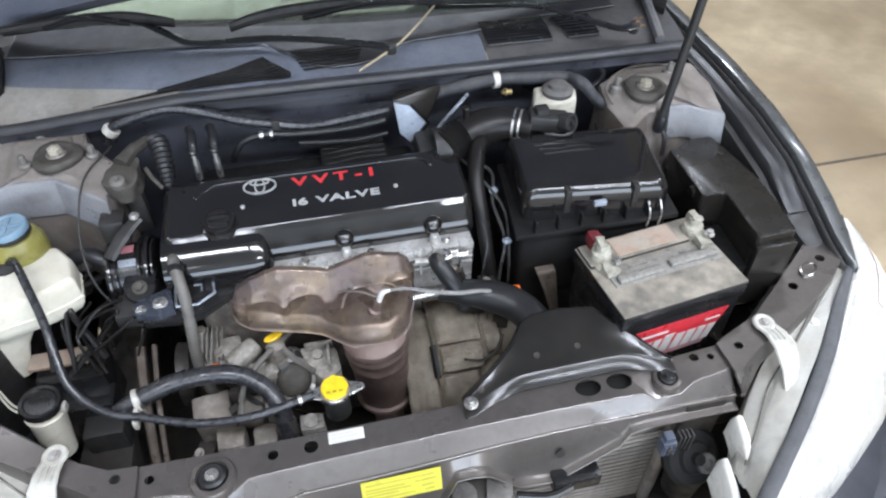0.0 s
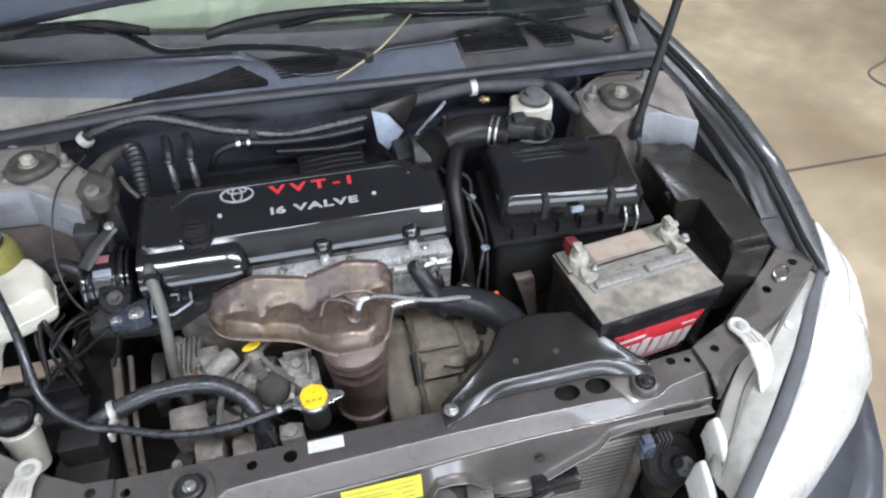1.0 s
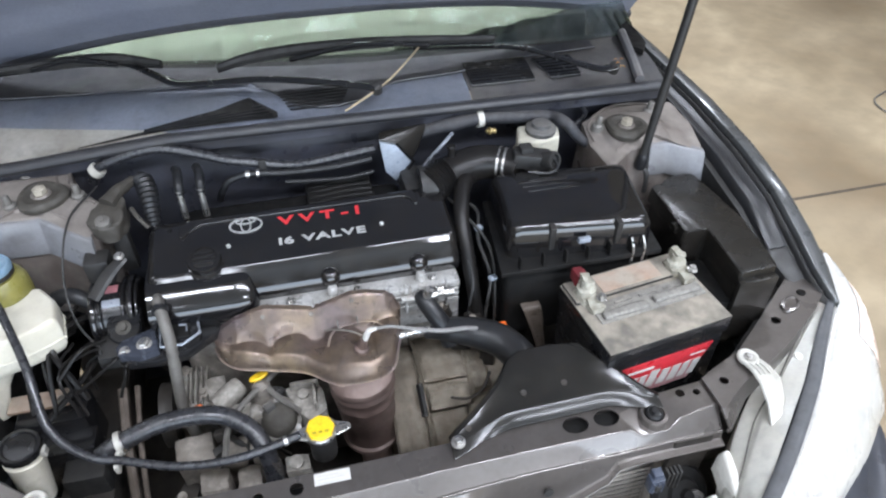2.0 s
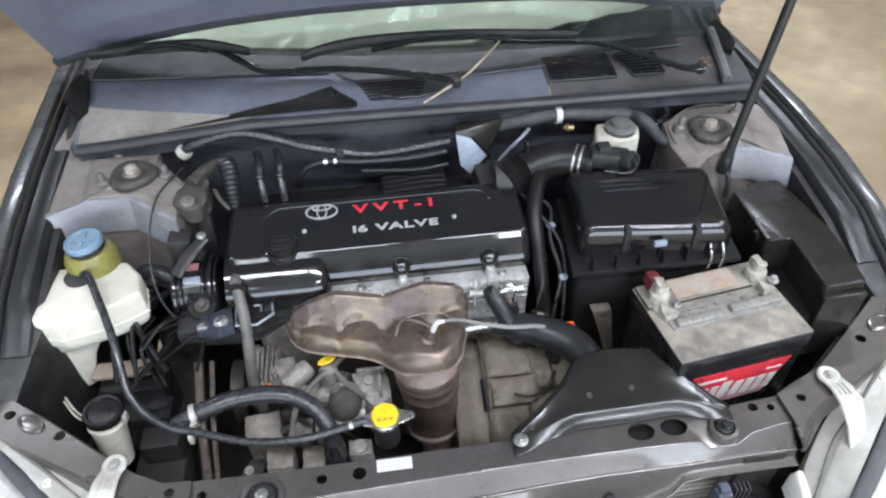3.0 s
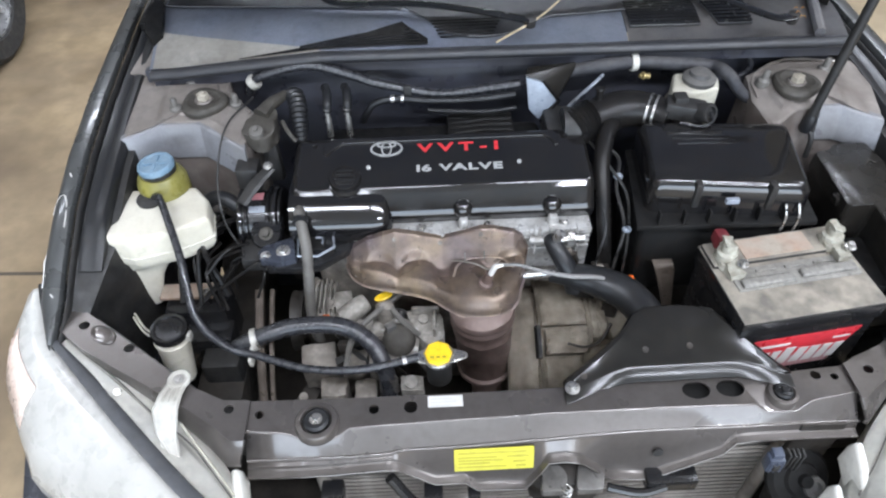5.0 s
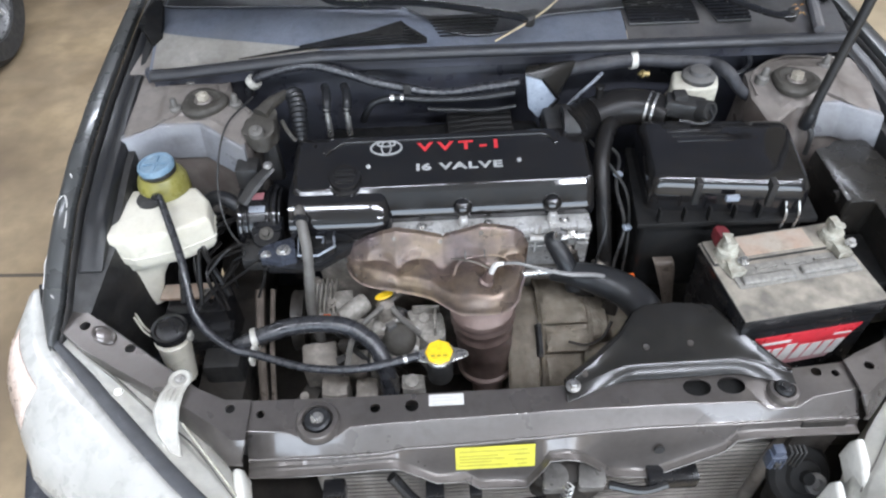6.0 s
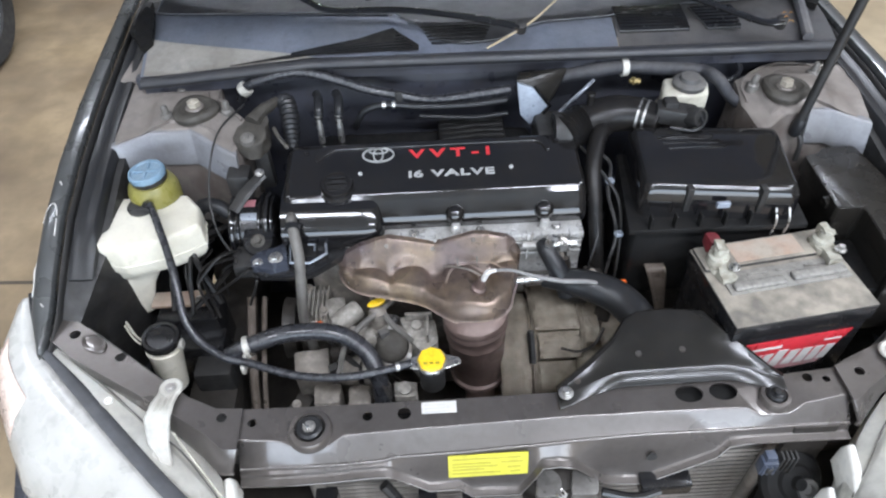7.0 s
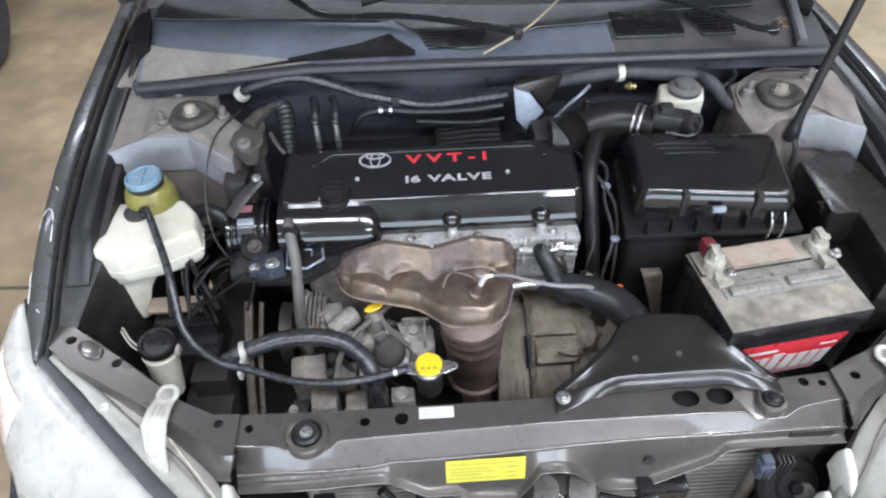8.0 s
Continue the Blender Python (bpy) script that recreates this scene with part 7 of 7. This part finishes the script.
part("base", loft([fuse_ring(0.9, 0.66, 0.01), fuse_ring(0.95, 0.826, 0.01), fuse_ring(0.9, 0.83, 0.01)]), "box_black", fz)
part("lid", loft([fuse_ring(1.02, 0.826, 0.01), fuse_ring(1.03, 0.83, 0.01), fuse_ring(1.01, 0.852, 0.01), fuse_ring(0.985, 0.858, 0.01), fuse_ring(0.9, 0.8595, 0.008)]), "box_black", fz, "worn black fuse box lid", 22)
part("side_case", bev(box(0.545, 0.592, 0.17, 0.285, 0.66, 0.79), 0.008, 2), "void_black", fz)
part("end_step", bev(prism([(0.577, 0.156), (0.654, 0.158), (0.653, 0.172), (0.578, 0.17)], 0.7, 0.846), 0.004, 2), "box_black", fz)
part("lid_catch", join(box(0.536, 0.552, 0.315, 0.335, 0.835, 0.85, 0.004), bolt((0.543, 0.325, 0.85), 0.0045, 0.004)), "box_black", fz, "small lid catch")
part("warning_mark", tube([(0.622, 0.398, 0.8592), (0.63, 0.41, 0.859), (0.638, 0.397, 0.8592)], 0.0016, 5, 1, 0.3), "grimy_cast", fz, "faded moulded mark")
part("catch", box(0.612, 0.64, 0.164, 0.178, 0.8, 0.838, 0.003), "matt_black", fz)

wd = thing("wiring_cover", "blue-grey wedge-shaped cover on the firewall", "cover", (0.06, 0.57, 0.88))
FACE = [Vector(p) for p in ((0.024, 0.576, 0.956), (0.057, 0.573, 0.945), (0.0885, 0.574, 0.9), (0.0536, 0.568, 0.86), (0.033, 0.57, 0.884))]
wedge = bmesh.new()
for p in FACE + [Vector(p) for p in ((0.03, 0.6, 0.958), (0.127, 0.604, 0.964), (0.118, 0.594, 0.948), (0.103, 0.594, 0.905), (0.06, 0.61, 0.86), (0.112, 0.62, 0.94))]:
    wedge.verts.new(p)
bmesh.ops.convex_hull(wedge, input=wedge.verts[:])
part("shell", bev(wedge, 0.003, 2), "box_black", wd)
mid = sum(FACE, Vector()) / len(FACE)
face = bmesh.new()
fl = [face.verts.new(mid + (p - mid) * 0.93 + Vector((0, h, 0))) for h in (-0.0045, 0.002) for p in FACE]
bmesh.ops.convex_hull(face, input=fl)
part("face", bev(face, 0.0012, 2), "wedge", wd, "pale blue-grey sheet face")
part("edge_strip", tube([FACE[1] + Vector((0.002, -0.004, 0)), FACE[2] + Vector((0.004, -0.004, 0)), FACE[3] + Vector((0.004, -0.004, -0.003))], 0.0026, 8, 1), "gloss_black", wd)

# ---- firewall hoses and wiring ----
hose("heater_hose", "black heater hose along the firewall with a white clip", [(-0.51, 0.632, 0.905), (-0.5, 0.628, 0.928), (-0.48, 0.625, 0.945), (-0.421, 0.625, 0.962), (-0.373, 0.625, 0.964), (-0.3165, 0.622, 0.947), (-0.263, 0.61, 0.932), (-0.21, 0.61, 0.917), (-0.134, 0.61, 0.9), (-0.045, 0.61, 0.908), (0.02, 0.61, 0.916)], 0.009, "hose_grey")
wc = thing("hose_band", "white plastic band on the heater hose", "clip", (-0.5, 0.64, 0.93))
part("band", lathe([(0.0095, -0.007), (0.0145, -0.007), (0.0155, 0.0), (0.0145, 0.007), (0.0095, 0.007)], (-0.495, 0.6275, 0.933), (0.75, 0.0, 0.66), 20), "white_part", wc)
hose("heater_hose", "black heater hose along the firewall", [(-0.29, 0.6, 0.85), (-0.2795, 0.59, 0.877), (-0.262, 0.59, 0.898), (-0.2215, 0.59, 0.907), (-0.167, 0.59, 0.9), (-0.1, 0.59, 0.897), (-0.047, 0.59, 0.899), (0.01, 0.59, 0.906)], 0.0065, "rubber", ((0.42, 0.004), (0.47, 0.003)))
part("clip", box(-0.205, -0.191, 0.594, 0.6, 0.895, 0.93, 0.003), "matt_black", hose("heater_pipe", "dark steel pipe along the firewall", [(-0.16, 0.575, 0.888), (-0.11, 0.572, 0.885), (-0.05, 0.568, 0.884), (0.01, 0.568, 0.89)], 0.004, "rubber"))
loom = thing("wiring_loom", "taped black wiring loom under the cowl with a white band", "wiring", (0.2, 0.61, 0.93))
part("loom", tube([(0.1, 0.62, 0.93), (0.18, 0.615, 0.945), (0.24, 0.62, 0.947), (0.32, 0.62, 0.94), (0.385, 0.61, 0.937), (0.405, 0.57, 0.943), (0.436, 0.56, 0.908), (0.47, 0.555, 0.885), (0.5, 0.55, 0.87), (0.52, 0.545, 0.85)], [0.012, 0.014, 0.013, 0.014, 0.013, 0.012, 0.011, 0.009, 0.009, 0.008], 12), "loom_tape", loom)
part("band", lathe([(0.0155, -0.006), (0.0175, -0.006), (0.0175, 0.006), (0.0155, 0.006)], (0.238, 0.62, 0.947), (1, 0.08, 0), 18), "white_part", loom, "white tape band")
part("brass_fitting", lathe([(0.0035, -0.012), (0.0035, -0.007), (0.0075, -0.006), (0.008, -0.002), (0.005, 0.0), (0.005, 0.006), (0.0065, 0.008), (0.004, 0.01)], (0.253, 0.585, 0.9375), (1, 0.2, -0.2), 10), "brass", loom, "pale brass fitting")
hose("brake_pipe_sleeve", "grey looped hose beside the strut tower", [(0.452, 0.64, 0.97), (0.459, 0.63, 0.95), (0.4735, 0.63, 0.925), (0.468, 0.63, 0.907), (0.455, 0.63, 0.897), (0.44, 0.635, 0.895)], 0.0055, "hose_grey")
im = thing("intake_manifold", "ribbed black plastic intake manifold behind the cover", "intake manifold", (-0.1, 0.56, 0.75))
part("plenum", box(-0.36, 0.06, 0.52, 0.6, 0.7, 0.84, 0.02, 3), "void_black", im)
for k in range(4):
    part("rib", tube([(-0.12, 0.535 + 0.016 * k, 0.858), (-0.06, 0.537 + 0.016 * k, 0.864), (0.0, 0.54 + 0.016 * k, 0.862)], 0.005, 8, 3), "void_black", im)
part("bridge", box(-0.125, 0.005, 0.525, 0.6, 0.82, 0.862, 0.008), "void_black", im)
for x in (-0.349, -0.3115):
    st = thing("pipe_stub", "short bright steel pipe stub behind the cover", "pipe", (x, 0.54, 0.86))
    part("stub", join(lathe([(0.006, 0), (0.006, 0.055), (0.0075, 0.056), (0.0075, 0.06)], (x, 0.54, 0.862), (0, 0.1, 1), 10)), "steel", st)
    part("sleeve", tube([(x, 0.545, 0.914), (x + 0.002, 0.55, 0.93), (x, 0.575, 0.935), (x - 0.008, 0.61, 0.925)], 0.0085, 10), "rubber", st)
boot = thing("corrugated_boot", "grey corrugated rubber boot at the engine's corner", "hose", (-0.42, 0.55, 0.85))
part("boot", tube([(-0.425, 0.598, 0.918), (-0.412, 0.585, 0.925), (-0.404, 0.555, 0.915), (-0.4, 0.525, 0.898), (-0.397, 0.5, 0.882)], [0.011, 0.0165, 0.0165, 0.0145, 0.009], 14, 7, 1, 0.0016), "rubber", boot)
part("boot_pipe", tube([(-0.397, 0.5, 0.882), (-0.399, 0.47, 0.873), (-0.404, 0.44, 0.862)], 0.0028, 6), "steel", boot)
part("stalk", wob(tube([(-0.468, 0.525, 0.925), (-0.45, 0.558, 0.93), (-0.43, 0.592, 0.925)], [0.016, 0.012, 0.009], 10), 0.002, 60), "grimy_cast", boot, "dusty plastic elbow")
act = thing("vacuum_actuator", "grime-covered actuator bracket beside the strut tower", "actuator", (-0.47, 0.48, 0.82))
lump = prism(rounded([(-0.503, 0.49), (-0.478, 0.468), (-0.455, 0.466), (-0.438, 0.49), (-0.442, 0.54), (-0.455, 0.562), (-0.482, 0.54)], 0.02, 4), 0.885, lambda x, y: 0.922 + 0.15 * (y - 0.5), 0.006, 3)
bmesh.ops.subdivide_edges(lump, edges=[q for q in lump.edges if q.calc_length() > 0.015], cuts=2, use_grid_fill=True)
part("body", wob(lump, 0.004, 55), "grimy_cast", act)
part("boss", lathe([(0.0135, -0.004), (0.0125, 0.007), (0.008, 0.009)], (-0.4695, 0.478, 0.922), (0.05, -0.3, 1), 14), "hose_tan", act)
part("bolt", bolt((-0.4695, 0.476, 0.93), 0.0055, 0.005, (0.05, -0.3, 1)), "hose_tan", act)
part("post", box(-0.472, -0.442, 0.484, 0.51, 0.8, 0.9, 0.008), "matt_black", act)
part("arm", box(-0.515, -0.472, 0.43, 0.47, 0.82, 0.875, 0.008), "matt_black", act)
part("pipe_hook", tube([(-0.43, 0.52, 0.915), (-0.418, 0.5, 0.905), (-0.405, 0.49, 0.89)], 0.004, 6), "grimy_cast", act)
wire = thing("thin_wire", "thin black wire crossing in front of the strut tower", "wire", (-0.5, 0.45, 0.9))
part("wire", tube([(-0.49, 0.58, 0.93), (-0.53, 0.5, 0.92), (-0.545, 0.42, 0.86), (-0.53, 0.36, 0.8), (-0.47, 0.3, 0.76), (-0.455, 0.28, 0.775)], 0.002, 6), "matt_black", wire)

# ---- left corner: reservoirs ----
ps = thing("power_steering_reservoir", "olive fluid reservoir with a pale blue screw cap", "reservoir", (-0.65, 0.42, 0.8))
part("body", lathe([(0.03, -0.05), (0.04, -0.03), (0.0445, 0.0), (0.0445, 0.026), (0.041, 0.037), (0.034, 0.046)], (-0.645, 0.428, 0.838), (0, 0, 1), 32), "olive", ps)
part("cap_rim", lathe([(0.031, 0.0), (0.032, 0.008), (0.029, 0.01)], (-0.645, 0.428, 0.884), (-0.08, 0.02, 1), 32), "matt_black", ps)
cap = part("cap", lathe([(0.029, 0.004), (0.032, 0.009), (0.032, 0.017), (0.0305, 0.02), (0.0275, 0.0205), (0.026, 0.018), (0.008, 0.0175)], (-0.645, 0.428, 0.884), (-0.08, 0.02, 1), 48, 12, 0.012), "blue_cap", ps, "pale blue screw cap")
part("grip", join(box(-0.668, -0.624, 0.4245, 0.4315, 0.9, 0.9045, 0.002), box(-0.65, -0.643, 0.406, 0.45, 0.9, 0.9045, 0.002)), "blue_cap", cap)

tk = thing("coolant_reservoir", "milky white coolant overflow tank", "reservoir", (-0.65, 0.34, 0.62))
TP = [(-0.728, 0.306), (-0.75, 0.345), (-0.744, 0.405), (-0.712, 0.428), (-0.588, 0.43), (-0.56, 0.395), (-0.55, 0.345), (-0.57, 0.33), (-0.615, 0.308), (-0.68, 0.292)]
def ring(k, z, dx=0, dy=0, ky=None):
    mx, my = -0.645, 0.36
    return [Vector((mx + (x - mx) * k + dx, my + (y - my) * (ky or k) + dy, z)) for x, y in TP]


tkb = loft([ring(0.32, 0.645, -0.072, -0.03), ring(0.36, 0.67, -0.07, -0.028), ring(0.43, 0.715, -0.062, -0.02), ring(0.52, 0.748, -0.05, -0.012), ring(0.9, 0.77), ring(0.99, 0.785), ring(1.0, 0.818), ring(0.985, 0.836), ring(0.94, 0.844), ring(0.6, 0.847)])
bmesh.ops.subdivide_edges(tkb, edges=tkb.edges[:], cuts=1, use_grid_fill=True)
part("tank", wob(bev(tkb, 0.005, 3, 24), 0.002, 12), "tank", tk, "", 34)
part("cap", join(lathe([(0.024, 0), (0.025, 0.008), (0.018, 0.012)], (-0.662, 0.394, 0.844), (0, 0, 1), 24), box(-0.68, -0.645, 0.378, 0.412, 0.85, 0.858, 0.004)), "matt_black", tk, "black push-on cap")
part("seam", loft([ring(1.0, 0.796), ring(1.012, 0.797), ring(1.012, 0.8), ring(1.0, 0.801)]), "tank", tk)

wsh = thing("washer_filler", "black cap on the white washer filler neck", "filler cap", (-0.62, 0.17, 0.6))
part("cap", lathe([(0.031, 0.0), (0.0325, 0.004), (0.0325, 0.01), (0.0305, 0.0145), (0.0255, 0.015), (0.023, 0.0115), (0.01, 0.011)], (-0.625, 0.2, 0.708), (0.1, -0.05, 1), 36, 18, 0.012), "satin_black", wsh)
part("neck", lathe([(0.029, 0.0), (0.029, -0.012), (0.031, -0.014), (0.031, -0.018), (0.029, -0.02), (0.027, -0.06), (0.024, -0.115)], (-0.625, 0.2, 0.709), (0.08, 0.1, 1), 32), "tank", wsh, "milky white filler neck")
part("latch", box(-0.597, -0.588, 0.188, 0.202, 0.696, 0.712, 0.002), "white_part", wsh)

bb = thing("relay_box", "black relay box with a corroded metal plate", "relay box", (-0.57, 0.25, 0.5))
part("case", box(-0.672, -0.555, 0.278, 0.345, 0.52, 0.664, 0.008), "satin_black", bb)
part("case_step", box(-0.65, -0.545, 0.235, 0.285, 0.5, 0.632, 0.006), "satin_black", bb)
part("front_case", box(-0.6, -0.53, 0.19, 0.24, 0.5, 0.61, 0.008), "matt_black", bb)
part("plate", wob(box(-0.68, -0.58, 0.303, 0.338, 0.672, 0.68, 0.002), 0.002, 60), "bat_faded", bb, "stained metal plate")
part("bolt", bolt((-0.592, 0.312, 0.68), 0.006, 0.007), "steel", bb)
random.seed(5)
wires = thing("wire_bundle", "tangle of thin black wires beside the tank", "wiring", (-0.55, 0.33, 0.68))
for k in range(7):
    a = Vector((random.uniform(-0.56, -0.5), random.uniform(0.36, 0.42), random.uniform(0.73, 0.8)))
    b = Vector((random.uniform(-0.62, -0.53), random.uniform(0.25, 0.29), random.uniform(0.68, 0.71)))
    m = a.lerp(b, 0.5) + Vector((random.uniform(-0.05, 0.04), random.uniform(-0.03, 0.03), random.uniform(0.0, 0.05)))
    part("wire", tube([a, m, b], random.choice((0.003, 0.004, 0.0055)), 6, 6), "gloss_hose", wires)
for k in range(5):
    a = Vector((random.uniform(-0.5, -0.46), random.uniform(0.3, 0.36), random.uniform(0.7, 0.78)))
    b = a + Vector((random.uniform(-0.09, 0.03), random.uniform(-0.06, 0.04), random.uniform(-0.08, -0.02)))
    part("wire", tube([a, a.lerp(b, 0.5) + Vector((random.uniform(-0.03, 0.03), 0, 0.02)), b], 0.0028, 6, 6), "gloss_hose", wires)
for x0, y0, x1, y1, mat, r in ((-0.5, 0.33, -0.49, 0.12, "brown_pipe", 0.009), (-0.475, 0.33, -0.47, 0.1, "brown_pipe", 0.005)):
    rl = thing("brake_pipe", "brown-stained steel pipe along the apron", "pipe", (x0, y0, 0.62))
    part("pipe", tube([(x0, y0, 0.66), ((x0 + x1) / 2, (y0 + y1) / 2, 0.6), (x1, y1, 0.5)], r, 8), mat, rl)
ylw = thing("white_wires", "two pale wires beside the washer filler", "wiring", (-0.68, 0.2, 0.7))
for d in (0.0, 0.008):
    part("wire", tube([(-0.705, 0.245 + d, 0.7), (-0.68, 0.215 + d, 0.695), (-0.655, 0.2 + d, 0.69)], 0.002, 6), "cream", ylw)
pulleys = thing("drive_belt", "ribbed drive belt and dark pulleys at the engine's end", "belt", (-0.43, 0.35, 0.5))
for y, z, r in ((0.3, 0.6, 0.06), (0.42, 0.66, 0.05)):
    part("pulley", lathe([(0.02, -0.012), (r, -0.012), (r * 0.96, -0.004), (r * 0.96, 0.004), (r, 0.012), (0.02, 0.012)], (-0.425, y, z), (1, 0, 0), 30), "deep", pulleys)
pw = thing("pale_wire", "thin pale wire hanging below the support's corner", "wire", (-0.46, -0.06, 0.7))
part("wire", tube([(-0.545, -0.005, 0.752), (-0.51, -0.045, 0.75), (-0.478, -0.08, 0.73), (-0.46, -0.1, 0.7), (-0.455, -0.11, 0.66)], 0.0018, 6), "cream", pw)
